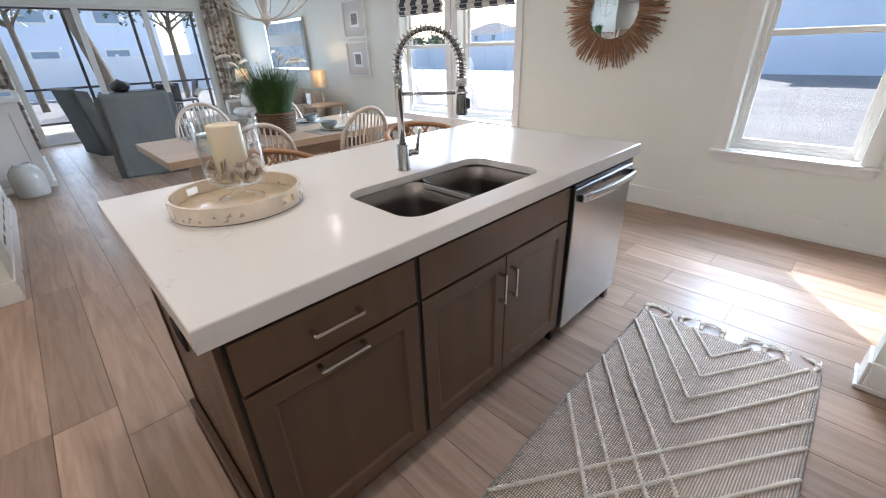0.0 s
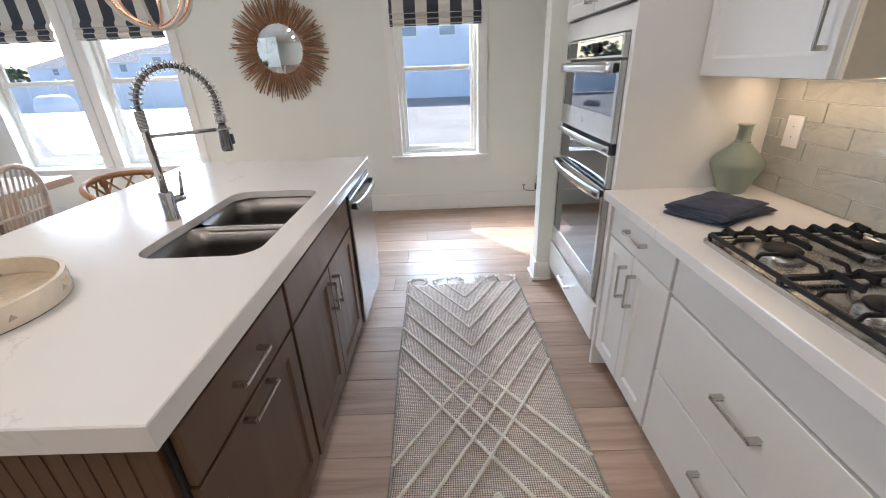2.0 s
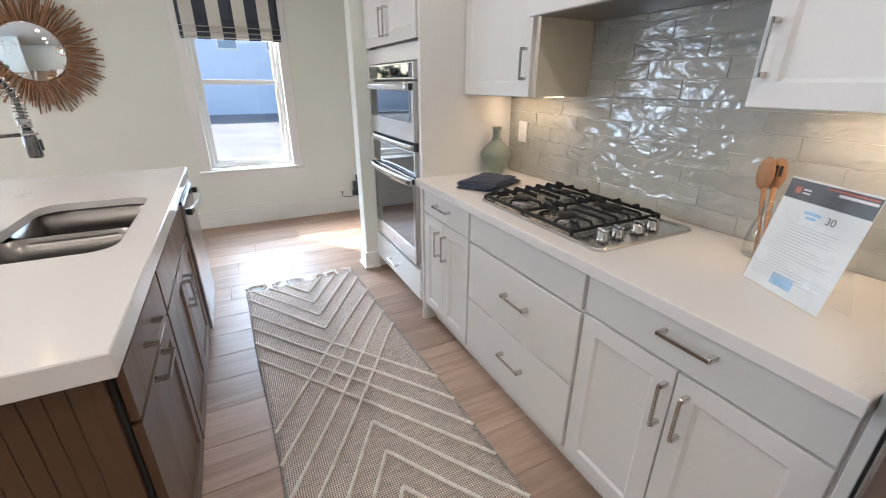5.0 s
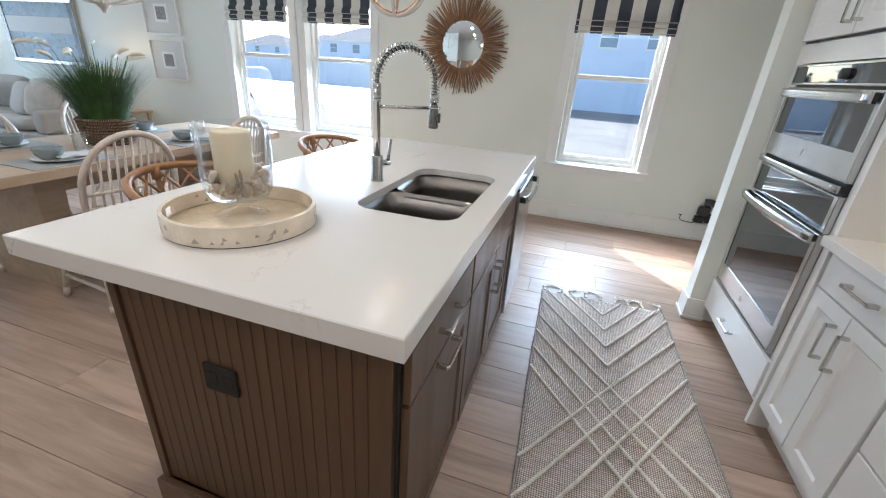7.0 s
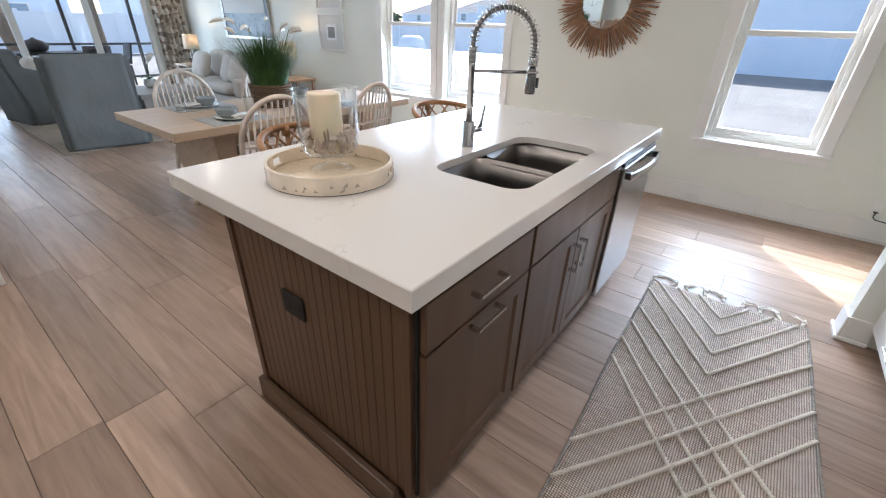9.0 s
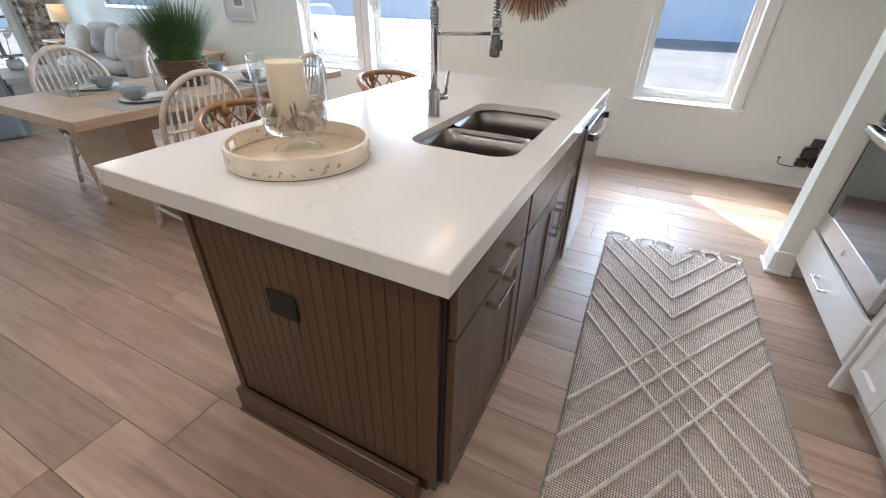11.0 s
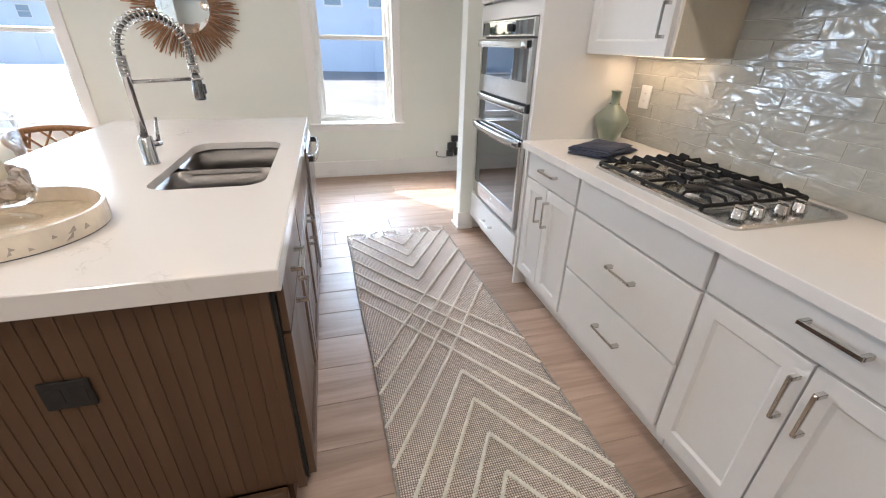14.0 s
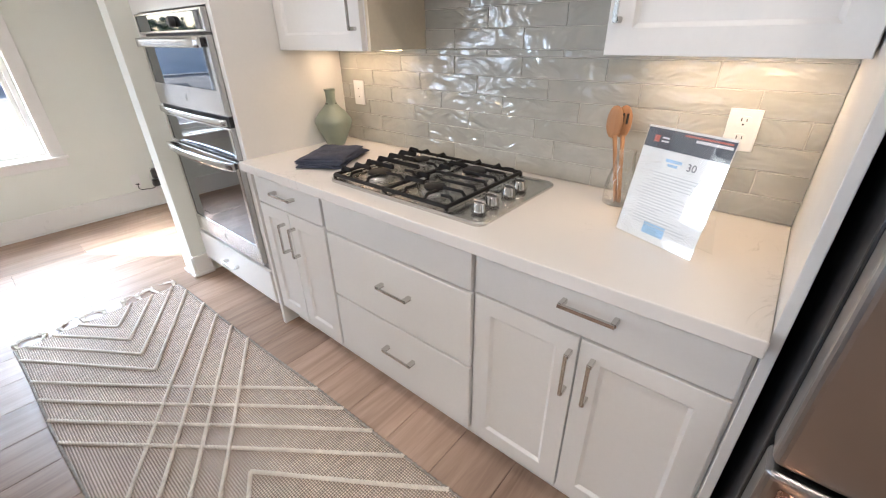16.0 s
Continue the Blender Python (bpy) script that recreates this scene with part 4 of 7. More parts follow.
# ---- on the island ----
FX, FY = 1.005, 0.565
fau = thing("kitchen_faucet", (FX, FY, 0.914), "chrome spring-neck kitchen faucet with a pull-down head", "faucet")
part("base", lathe([(0, 0), (0.029, 0), (0.030, 0.004), (0.026, 0.010), (0.0255, 0.105), (0.022, 0.110), (0, 0.110)], 28, (FX, FY, 0.9142)), M_CHROME, fau)
part("pole", lathe([(0, 0), (0.0145, 0), (0.0145, 0.215), (0.016, 0.217), (0.016, 0.228), (0.0, 0.228)], 20, (FX, FY, 1.0245)), M_CHROME, fau)
E1 = Vector((0.165, -0.19, 0)).normalized()
RA = 0.125
arch = [Vector((FX, FY, 1.2526 + k * 0.0115)) for k in range(6)] + [Vector((FX, FY, 1.318)) + E1 * (RA - RA * math.cos(math.pi * k / 22)) + Vector((0, 0, RA * 1.05 * math.sin(math.pi * k / 22))) for k in range(1, 23)]
arch += [arch[-1] + Vector((0, 0, -0.012 * k)) for k in range(1, 7)]
part("hose", tube(arch, 0.0085, 8), M_GUN, fau, "dark flexible hose")


def coil(path, radius, wire, turns, parent, material, name):
    pts = []
    n = turns * 12
    for i in range(n + 1):
        f = i / n * (len(path) - 1)
        k = min(int(f), len(path) - 2)
        p = path[k].lerp(path[k + 1], f - k)
        d = (path[k + 1] - path[k]).normalized()
        s = d.cross(Vector((E1.y, -E1.x, 0))).normalized()
        q = d.cross(s)
        a = 2 * math.pi * turns * i / n
        pts.append(p + (s * math.cos(a) + q * math.sin(a)) * radius)
    return part(name, tube(pts, wire, 5), material, parent)


coil(arch[:6], 0.0155, 0.0026, 13, fau, M_CHROME, "tight_spring")
coil(arch[5:], 0.0185, 0.0024, 30, fau, M_CHROME, "open_spring")
HP = arch[-1]
part("collar", lathe([(0, 0), (0.020, 0), (0.020, 0.030), (0.016, 0.034), (0, 0.034)], 20, (HP.x, HP.y, HP.z - 0.002)), M_CHROME, fau)
part("spray_head", lathe([(0, -0.105), (0.020, -0.105), (0.022, -0.098), (0.0215, -0.05), (0.016, -0.012), (0.011, 0.0), (0, 0.0)], 24, (HP.x, HP.y, HP.z - 0.0025)), M_GUN, fau, "gunmetal spray head")
part("rocker", box(HP.x + 0.010, HP.x + 0.026, HP.y - 0.024, HP.y - 0.014, HP.z - 0.085, HP.z - 0.045, 0.003), M_BLACK, fau)
part("holder_arm", tube([(FX, FY, 1.222), (FX + (HP.x - FX) * 0.9, FY + (HP.y - FY) * 0.9, 1.222)], 0.0075, 10), M_CHROME, fau)
part("holder_ring", tube([(HP.x + 0.024 * math.cos(a * 0.3142), HP.y + 0.024 * math.sin(a * 0.3142), 1.222) for a in range(20)], 0.005, 6, closed=True), M_CHROME, fau)
part("lever_hub", tube([(FX + 0.02, FY - 0.008, 0.985), (FX + 0.062, FY - 0.024, 0.985)], 0.0155, 16), M_CHROME, fau)
part("lever", tube([(FX + 0.056, FY - 0.022, 0.985), (FX + 0.064, FY - 0.026, 1.03), (FX + 0.075, FY - 0.030, 1.085)], [0.009, 0.007, 0.0055], 10), M_CHROME, fau)

TX, TYC, TR = 0.352, 0.682, 0.210
tray = thing("round_tray", (TX, TYC, 0.914), "round shell inlay tray with cut-out handles", "tray")
part("base", lathe([(0, 0.003), (TR - 0.004, 0.003), (TR - 0.003, 0.0125), (0, 0.0125)], 56, (TX, TYC, 0.914)), M_TRAYFLOOR, tray, "glossy pearl tray floor")
part("foot_ring", lathe([(TR - 0.012, 0.0003), (TR + 0.001, 0.0003), (TR + 0.001, 0.0028), (TR - 0.012, 0.0028), (TR - 0.012, 0.0003)], 56, (TX, TYC, 0.914)), M_BLACK, tray)
bm = bmesh.new()
NSEG = 72
ringv = []
for i in range(NSEG):
    a = 2 * math.pi * i / NSEG
    side = abs(((a - radians(118)) % math.pi + math.pi / 2) % math.pi - math.pi / 2)
    hole = side < 0.20
    cs = math.cos(a), math.sin(a)
    ringv.append((cs, hole))
for i in range(NSEG):
    (c0, h0), (c1, h1) = ringv[i], ringv[(i + 1) % NSEG]
    bands = [(0.0030, 0.020), (0.045, 0.058)] if (h0 and h1) else [(0.0030, 0.058)]
    for lo, hi in bands:
        q = []
        for cs in (c0, c1):
            for r in (TR - 0.009, TR + 0.002):
                for z in (lo, hi):
                    q.append(bm.verts.new((TX + cs[0] * r, TYC + cs[1] * r, 0.914 + z)))
        a, b, c, d, e, f, g, h = q
        for quad in ((a, b, f, e), (c, g, h, d), (b, d, h, f), (a, e, g, c), (a, c, d, b), (e, f, h, g)):
            bm.faces.new(quad)
bmesh.ops.remove_doubles(bm, verts=bm.verts, dist=1e-5)
seen_faces = {}
bm.verts.index_update()
for f in list(bm.faces):
    key = tuple(sorted(v.index for v in f.verts))
    seen_faces.setdefault(key, []).append(f)
bmesh.ops.delete(bm, geom=[f for fs in seen_faces.values() if len(fs) > 1 for f in fs], context='FACES_ONLY')
part("rim", bm, M_TRAY, tray)
rr = random.Random(9)
for k in range(34):
    a = rr.uniform(0, 2 * math.pi)
    z = rr.uniform(0.012, 0.045)
    w = rr.uniform(0.006, 0.016)
    inside = k % 3 == 0
    r = TR - 0.0092 if inside else TR + 0.0022
    c = Vector((TX + r * math.cos(a), TYC + r * math.sin(a), 0.914 + z))
    t = Vector((-math.sin(a), math.cos(a), 0))
    o = Vector((math.cos(a), math.sin(a), 0)) * (-0.0008 if inside else 0.0008)
    bm = bmesh.new()
    p = [c + t * w * rr.uniform(-1, -0.4) + Vector((0, 0, -w * 0.5)), c + t * w * rr.uniform(0.3, 1) + Vector((0, 0, -w * 0.3)), c + t * w * rr.uniform(-0.3, 0.6) + Vector((0, 0, w * 0.6))]
    lo = [bm.verts.new(q - o * 0.5) for q in p]
    hi = [bm.verts.new(q + o) for q in p]
    bm.faces.new(lo)
    bm.faces.new(hi)
    for i in range(3):
        bm.faces.new((lo[i], lo[(i + 1) % 3], hi[(i + 1) % 3], hi[i]))
    part("inlay_chip", bm, M_CHIP, tray)

VX, VY, VZ = 0.372, 0.702, 0.9268
hur = thing("hurricane_vase", (VX, VY, VZ), "footed clear glass hurricane holding a candle and seashells", "vase")
out = [(0.074, 0.0), (0.076, 0.004), (0.058, 0.012), (0.024, 0.024), (0.017, 0.033), (0.022, 0.042), (0.056, 0.049), (0.080, 0.060), (0.093, 0.082), (0.098, 0.115), (0.100, 0.170), (0.1015, 0.236), (0.1045, 0.243), (0.103, 0.250), (0.1025, 0.264), (0.104, 0.270)]
inn = [(0.1015, 0.271), (0.0995, 0.264), (0.0985, 0.236), (0.097, 0.170), (0.095, 0.116), (0.090, 0.085), (0.077, 0.064), (0.054, 0.054), (0.0, 0.051)]
part("glass_body", lathe(out + inn, 56, (VX, VY, VZ)), M_CLEAR, hur).visible_shadow = False
can = single("pillar_candle", lathe([(0, 0.0), (0.051, 0.0), (0.053, 0.004), (0.053, 0.176), (0.050, 0.182), (0.040, 0.178), (0.0, 0.174)], 36, (VX - 0.004, VY + 0.004, VZ + 0.072)), M_CANDLE, "thick ivory pillar candle inside the hurricane", "candle")
rr = random.Random(3)


def shell(name, at, size, kind):
    bm = bmesh.new()
    rot = Euler((rr.uniform(0, 6), rr.uniform(0, 6), rr.uniform(0, 6))).to_matrix()
    if kind == "clam":
        def fn(u, v):
            a = 2 * math.pi * u
            r = size * v * (1 + 0.03 * math.cos(u * 63))
            return rot @ Vector((r * math.sin(a) * 0.82, r * math.cos(a), size * 0.50 * (1 - v * v))) + Vector(at)
        sheet(fn, 24, 5, 0.0025, bm=bm)
    elif kind == "snail":
        pts, rs = [], []
        for i in range(30):
            f = i / 29
            a = f * 13
            r = size * 0.42 * (1 - f)
            pts.append(rot @ Vector((r * math.cos(a), r * math.sin(a), size * 0.95 * f - size * 0.4)) + Vector(at))
            rs.append(max(0.0012, size * 0.36 * (1 - f)))
        tube(pts, rs, 7, bm=bm)
    elif kind == "star":
        rim = []
        for i in range(20):
            a = 2 * math.pi * i / 20
            r = size * (0.35 + 0.65 * abs(math.cos(a * 2.5)) ** 2.2)
            rim.append(Vector((r * math.cos(a), r * math.sin(a), 0)))
        top = bm.verts.new(rot @ Vector((0, 0, size * 0.22)) + Vector(at))
        low = bm.verts.new(rot @ Vector((0, 0, -size * 0.08)) + Vector(at))
        vs = [bm.verts.new(rot @ p + Vector(at)) for p in rim]
        for i in range(20):
            bm.faces.new((vs[i], vs[(i + 1) % 20], top)).smooth = True
            bm.faces.new((vs[(i + 1) % 20], vs[i], low))
    else:
        d = rot @ Vector((size, 0, 0))
        tube([Vector(at) - d, Vector(at) - d * 0.3 + Vector((0, 0, size * 0.1)), Vector(at) + d * 0.4, Vector(at) + d], [size * 0.12, size * 0.2, size * 0.17, size * 0.06], 7, bm=bm)
    label = {"clam": "pale ribbed clam shell among the shells", "snail": "small tan spiral shell among the shells", "star": "little cream starfish among the shells", "twig": "short brown driftwood piece among the shells"}[kind]
    return single(name, bm, {"twig": M_DRIFT, "clam": M_PALESHELL, "star": M_PALESHELL}.get(kind, M_SHELL), label, "driftwood" if kind == "twig" else "shell", "shells in the hurricane")


kinds = ["clam", "snail", "clam", "twig", "clam", "snail", "star", "twig"]
names = {"clam": "clam_shell", "snail": "spiral_shell", "star": "starfish", "twig": "driftwood_piece"}
for k in range(76):
    kind = kinds[k % 8]
    lvl = k / 76
    a = k * 2.399 + rr.uniform(-0.3, 0.3)
    z = VZ + 0.072 + 0.062 * lvl
    r = (0.035 + 0.025 * rr.random()) if lvl < 0.3 else 0.069 + 0.006 * rr.random()
    shell(names[kind], (VX + r * math.cos(a), VY + r * math.sin(a), z), 0.019 + 0.005 * rr.random(), kind)

plate = thing("island_outlet", (0.032, 0.51, 0.62), "black outlet cover on the island end", "outlet")
part("plate", box(0.0275, 0.0358, 0.458, 0.561, 0.580, 0.662, 0.003), M_GAP, plate)
for y in (0.486, 0.533):
    part("socket", box(0.0262, 0.0274, y - 0.016, y + 0.016, 0.600, 0.642, 0.002), M_GAP, plate)

# ---- runner rug ----
RC, RT = Vector((0.93, -0.612, 0)), radians(1.75)
MR = Matrix.Translation(RC) @ Matrix.Rotation(RT, 4, 'Z')
RU0, RU1, RV = -1.150, 1.140, 0.388
rug = thing("runner_rug", (RC.x, RC.y, 0), "grey and cream woven runner with raised cords and tassels", "rug")
ru = bmesh.new()


def rugfn(u, v):
    uu, vv = RU0 + (RU1 - RU0) * u, -RV + 2 * RV * v
    return MR @ Vector((uu, vv + 0.004 * math.sin(uu * 5), 0.0052 + 0.0012 * math.sin(uu * 9 + vv * 4)))


part("field", sheet(rugfn, 90, 30, 0.007), M_RUG, rug)
for s in (-1, 1):
    pts = []
    for i in range(330):
        uu = RU0 + (RU1 - RU0) * i / 329
        pts.append(MR @ Vector((uu, s * (RV + 0.001) + 0.004 * math.sin(uu * 5) + 0.0018 * math.sin(i * 1.9), 0.0075 + 0.0018 * math.cos(i * 1.9))))
    part("binding", tube(pts, 0.0058, 6), M_RUGEDGE, rug, "grey whipped edge")


def cord(a, b):
    """Two strands twisted into one raised cord, lying on the weave."""
    a, b = Vector(a), Vector(b)
    n = max(4, int((b - a).length / 0.0050))
    d = (b - a).normalized()
    side = Vector((-d.y, d.x))
    bm = bmesh.new()
    for phase in (0.0, math.pi):
        pts = []
        for i in range(n + 1):
            p = a.lerp(b, i / n)
            w = phase + i * 1.15
            q = p + side * 0.0042 * math.cos(w)
            pts.append(MR @ Vector((q.x, q.y + 0.004 * math.sin(p.x * 5), 0.0125 + 0.0036 * math.sin(w))))
        tube(pts, 0.0049, 6, bm=bm)
    part("raised_cord", bm, M_CORD, rug)


def to_u(x):
    return x - RC.x


SL = 1.56


def arm(tip, side, towards):
    """A cord from a tip on the centre line out to one edge; clipped at the rug's ends."""
    end = tip + towards * SL * RV
    v = RV
    lim = RU1 - 0.006 if towards > 0 else RU0 + 0.006
    if (end - lim) * towards > 0:
        v = (lim - tip) * towards / SL
        end = lim
    if v > 0.03:
        cord((tip, 0), (end, side * v))


for tip in (1.345, 1.520, 1.695, 1.868):
    for s in (-1, 1):
        arm(to_u(tip), s, 1)
for tip in (0.502, 0.328, 0.150, -0.018):
    for s in (-1, 1):
        arm(to_u(tip), s, -1)
for k in range(4):
    hi, lo = 1.720 - 0.170 * k, 0.632 - 0.176 * k
    for s in (-1, 1):
        cord((to_u(hi), s * RV), (to_u(lo), -s * RV))
rr = random.Random(21)
for end, sgn in ((RU1, 1), (RU0, -1)):
    for k in range(9):
        v = -RV + 0.02 + (2 * RV - 0.04) * k / 8
        tas = bmesh.new()
        lean = rr.uniform(-0.018, 0.018)
        bend = rr.choice((-1, 1)) * rr.uniform(0.02, 0.055)
        neck = rr.uniform(0.040, 0.055)
        for j in range(16):
            fan = rr.uniform(-0.034, 0.034)
            curl = bend * rr.uniform(0.2, 1.3)
            ln = rr.uniform(0.040, 0.085)
            pts = []
            for i in range(5):
                f = i / 4
                pts.append(MR @ Vector((end + sgn * neck * f, v + lean * f + (j - 7.5) * 0.0008, 0.0060 + 0.0014 * (j % 3) + 0.004 * f)))
            for i in range(1, 6):
                f = i / 5
                pts.append(MR @ Vector((end + sgn * (neck + ln * f * (1 - 0.25 * f)), v + lean + curl * f * f + fan * f, 0.0105 - 0.0058 * f + 0.0012 * (j % 4))))
            tube(pts, [0.0026] * 5 + [0.0021, 0.0021, 0.0020, 0.0018, 0.0012], 5, bm=tas)
        for i in range(3):
            ring = [MR @ Vector((end + sgn * (neck - 0.004 + 0.005 * i + 0.003 * math.sin(q * 0.7)), v + lean + 0.0105 * math.cos(q * 0.6283), 0.0115 + 0.0058 * math.sin(q * 0.6283))) for q in range(10)]
            tube(ring, 0.0034, 5, bm=tas, closed=True)
        part("tassel", tas, M_CORD, rug, "knotted cream tassel")

# ---- on the long counter ----
CX0, CX1, CY0, CY1 = -0.055, 0.642, -1.692, -1.226
ck = thing("gas_cooktop", (0.29, -1.46, 0.914), "stainless gas cooktop with black iron grates and four knobs", "cooktop")
bm = loops([[(x, y, z) for x, y in rounded(CX0 + e, CX1 - e, CY0 + e, CY1 - e, 0.03)] for e, z in ((0, 0.9143), (0, 0.921), (0.004, 0.926), (0.02, 0.926), (0.026, 0.922))], bmesh.new())
part("top_plate", bm, M_STEELH, ck)
part("burner_well", box(0.085, 0.615, -1.672, -1.246, 0.9222, 0.9245, 0.001), M_STEELH, ck, "recessed steel burner tray")
for bx, by, br in ((0.485, -1.345, 0.042), (0.485, -1.572, 0.036), (0.215, -1.345, 0.036), (0.215, -1.572, 0.046)):
    bn = part("burner", lathe([(0, 0.0), (br + 0.012, 0.0), (br + 0.010, 0.010), (br, 0.014), (br - 0.004, 0.020), (0, 0.020)], 26, (bx, by, 0.9247)), M_STEEL, ck)
    part("burner_cap", lathe([(0, 0.0), (br, 0.0), (br + 0.002, 0.004), (br - 0.003, 0.008), (0, 0.009)], 26, (bx, by, 0.945)), M_IRON, bn)


def bar(a, b, w=0.0085, h=0.011, bm=None):
    a, b = Vector(a), Vector(b)
    d = (b - a)
    ln = d.length
    d.normalize()
    s = Vector((0, 0, 1)).cross(d)
    if s.length < 1e-6:
        s = Vector((1, 0, 0))
    s.normalize()
    u = d.cross(s)
    r = bmesh.ops.create_cube(bm, size=1.0)
    for v in r["verts"]:
        v.co = (a + b) / 2 + d * v.co.x * ln + s * v.co.y * w + u * v.co.z * h
    bmesh.ops.bevel(bm, geom=list({e for v in r["verts"] for e in v.link_edges}), offset=0.002, segments=1, affect='EDGES')


for gx0, gx1, s in ((0.353, 0.618, -1), (0.082, 0.347, 1)):
    g = bmesh.new()
    y0, y1, z = -1.676, -1.242, 0.940
    gm = (gx0 + gx1) / 2
    outer, inner = (gx1, gx0) if s < 0 else (gx0, gx1)
    for a, b in (((gx0, y0), (gx1, y0)), ((gx0, y1), (gx1, y1)), ((gx0, y0), (gx0, y1)), ((gx1, y0), (gx1, y1))):
        bar((*a, z), (*b, z), 0.010, 0.012, bm=g)

    def finger(ax, ay, bx, by):
        """An arched prong: up from the frame, level over the burner, down at its tip."""
        d = Vector((bx - ax, by - ay, 0)).normalized() * 0.014
        bar((ax, ay, z), (ax + d.x, ay + d.y, z + 0.019), 0.0075, 0.010, bm=g)
        bar((ax + d.x * 0.8, ay + d.y * 0.8, z + 0.018), (bx, by, z + 0.016), 0.0075, 0.010, bm=g)
    for k, (far, near) in enumerate(((0.050, 0), (0.092, 0.088), (0.150, 0.055), (0.225, 0), (0.150, 0.055), (0.092, 0.088), (0.050, 0))):
        y = -1.640 + 0.0605 * k
        finger(outer, y, outer + s * far, y)
        if near:
            finger(inner, y, inner - s * near, y)
    for x in (gm - 0.045, gm + 0.045):
        finger(x, y0, x, y0 + 0.060)
        finger(x, y1, x, y1 - 0.060)
    for xx in (gx0, gx1):
        for yy in (y0, -1.459, y1):
            bar((xx, yy, 0.9262), (xx, yy, z + 0.002), 0.011, 0.011, bm=g)
    part("grate", g, M_IRON, ck, "black cast iron grate")
for kx, ky in ((0.004, -1.300), (0.004, -1.370), (0.006, -1.470), (0.008, -1.545)):
    kb = part("knob", lathe([(0, 0), (0.022, 0), (0.024, 0.003), (0.020, 0.008), (0.018, 0.026), (0.015, 0.031), (0, 0.031)], 24, (kx, ky, 0.9262)), M_CHROME, ck)
    part("grip", box(kx - 0.019, kx + 0.019, ky - 0.005, ky + 0.005, 0.9575, 0.966, 0.002), M_CHROME, kb)

tw = thing("folded_towel", (0.88, -1.43, 0.914), "folded navy linen towel on the counter", "towel")
rr = random.Random(12)
for k in range(6):
    top_layer = k == 5
    cx, cy = 0.882 + rr.uniform(-0.016, 0.016), -1.425 + rr.uniform(-0.014, 0.014)
    a = radians(-62 + (3 if top_layer else rr.uniform(-13, 13)))
    wl, ww = 0.150 - 0.004 * k + rr.uniform(-0.012, 0.012), 0.104 - 0.002 * k + rr.uniform(-0.008, 0.008)
    z0 = 0.9170 + 0.0056 * k
    ph = rr.uniform(0, 6)

    def fold(u, v):
        p = (u * 2 - 1) * wl * (1 + 0.02 * math.sin(v * 6 + ph))
        q = (v * 2 - 1) * ww * (1 + 0.03 * math.sin(u * 5 + ph))
        x = cx + p * math.cos(a) - q * math.sin(a)
        y = cy + p * math.sin(a) + q * math.cos(a)
        edge = max(abs(u * 2 - 1), abs(v * 2 - 1)) ** 6
        ripple = 0.0016 * math.sin(u * 11 + v * 7 + ph) + (0.0012 * math.sin(v * 23 + ph) if u > 0.6 else 0.0)
        return (x, y, z0 + ripple + 0.0012 * k * (1 - edge) + (0.004 * (1 - edge) if top_layer else 0.0))
    part("fold", sheet(fold, 26, 18, 0.0044), M_NAVY, tw)

single("green_vase", lathe([(0, 0), (0.040, 0), (0.046, 0.006), (0.058, 0.036), (0.080, 0.082), (0.0895, 0.108), (0.087, 0.124), (0.066, 0.152), (0.040, 0.178), (0.026, 0.196), (0.0225, 0.212), (0.0225, 0.246), (0.027, 0.256), (0.0265, 0.260), (0.022, 0.259), (0.0195, 0.246), (0.0195, 0.21), (0.04, 0.17), (0.0, 0.10)], 22, (1.105, -1.615, 0.9143)), M_VASE, "frosted sea green glass bottle vase on the counter", "vase")


def duplex(x0, x1, z0, z1, label, sockets=True):
    o = thing("wall_outlet", ((x0 + x1) / 2, SOUTH + 0.01, z0), label, "outlet")
    y = SOUTH + 0.0115
    part("plate", box(x0, x1, y, y + 0.006, z0, z1, 0.002), M_TRIM, o)
    cx, cz = (x0 + x1) / 2, (z0 + z1) / 2
    if sockets:
        for dz in (-0.023, 0.023):
            bm = loops([[(cx + px, yy, cz + dz + pz) for px, pz in rounded(-0.0165, 0.0165, -0.0145, 0.0145, 0.009, 5)] for yy in (y + 0.0062, y + 0.0078)], bmesh.new())
            sk = part("socket", bm, M_TRIM, o)
            for dx, h in ((-0.0062, 0.0038), (0.0062, 0.0045)):
                part("slot", box(cx + dx - 0.0011, cx + dx + 0.0011, y + 0.0078, y + 0.0082, cz + dz + 0.0005, cz + dz + 0.0005 + 2 * h, 0), M_BLACK, sk)
            part("slot", box(cx - 0.0022, cx + 0.0022, y + 0.0078, y + 0.0082, cz + dz - 0.0095, cz + dz - 0.0055, 0), M_BLACK, sk)
    else:
        for dz in (-0.018, 0.018):
            part("screw", lathe([(0, 0.0012), (0.003, 0.0012), (0.003, 0)], 8), M_NICKEL, o).data.transform(Matrix.Translation((cx, y + 0.006, cz + dz)) @ Matrix.Rotation(-math.pi / 2, 4, 'X'))


duplex(-0.574, -0.499, 1.098, 1.208, "white duplex outlet on the tile backsplash")
duplex(1.020, 1.092, 1.092, 1.204, "white cover plate on the tile backsplash", False)

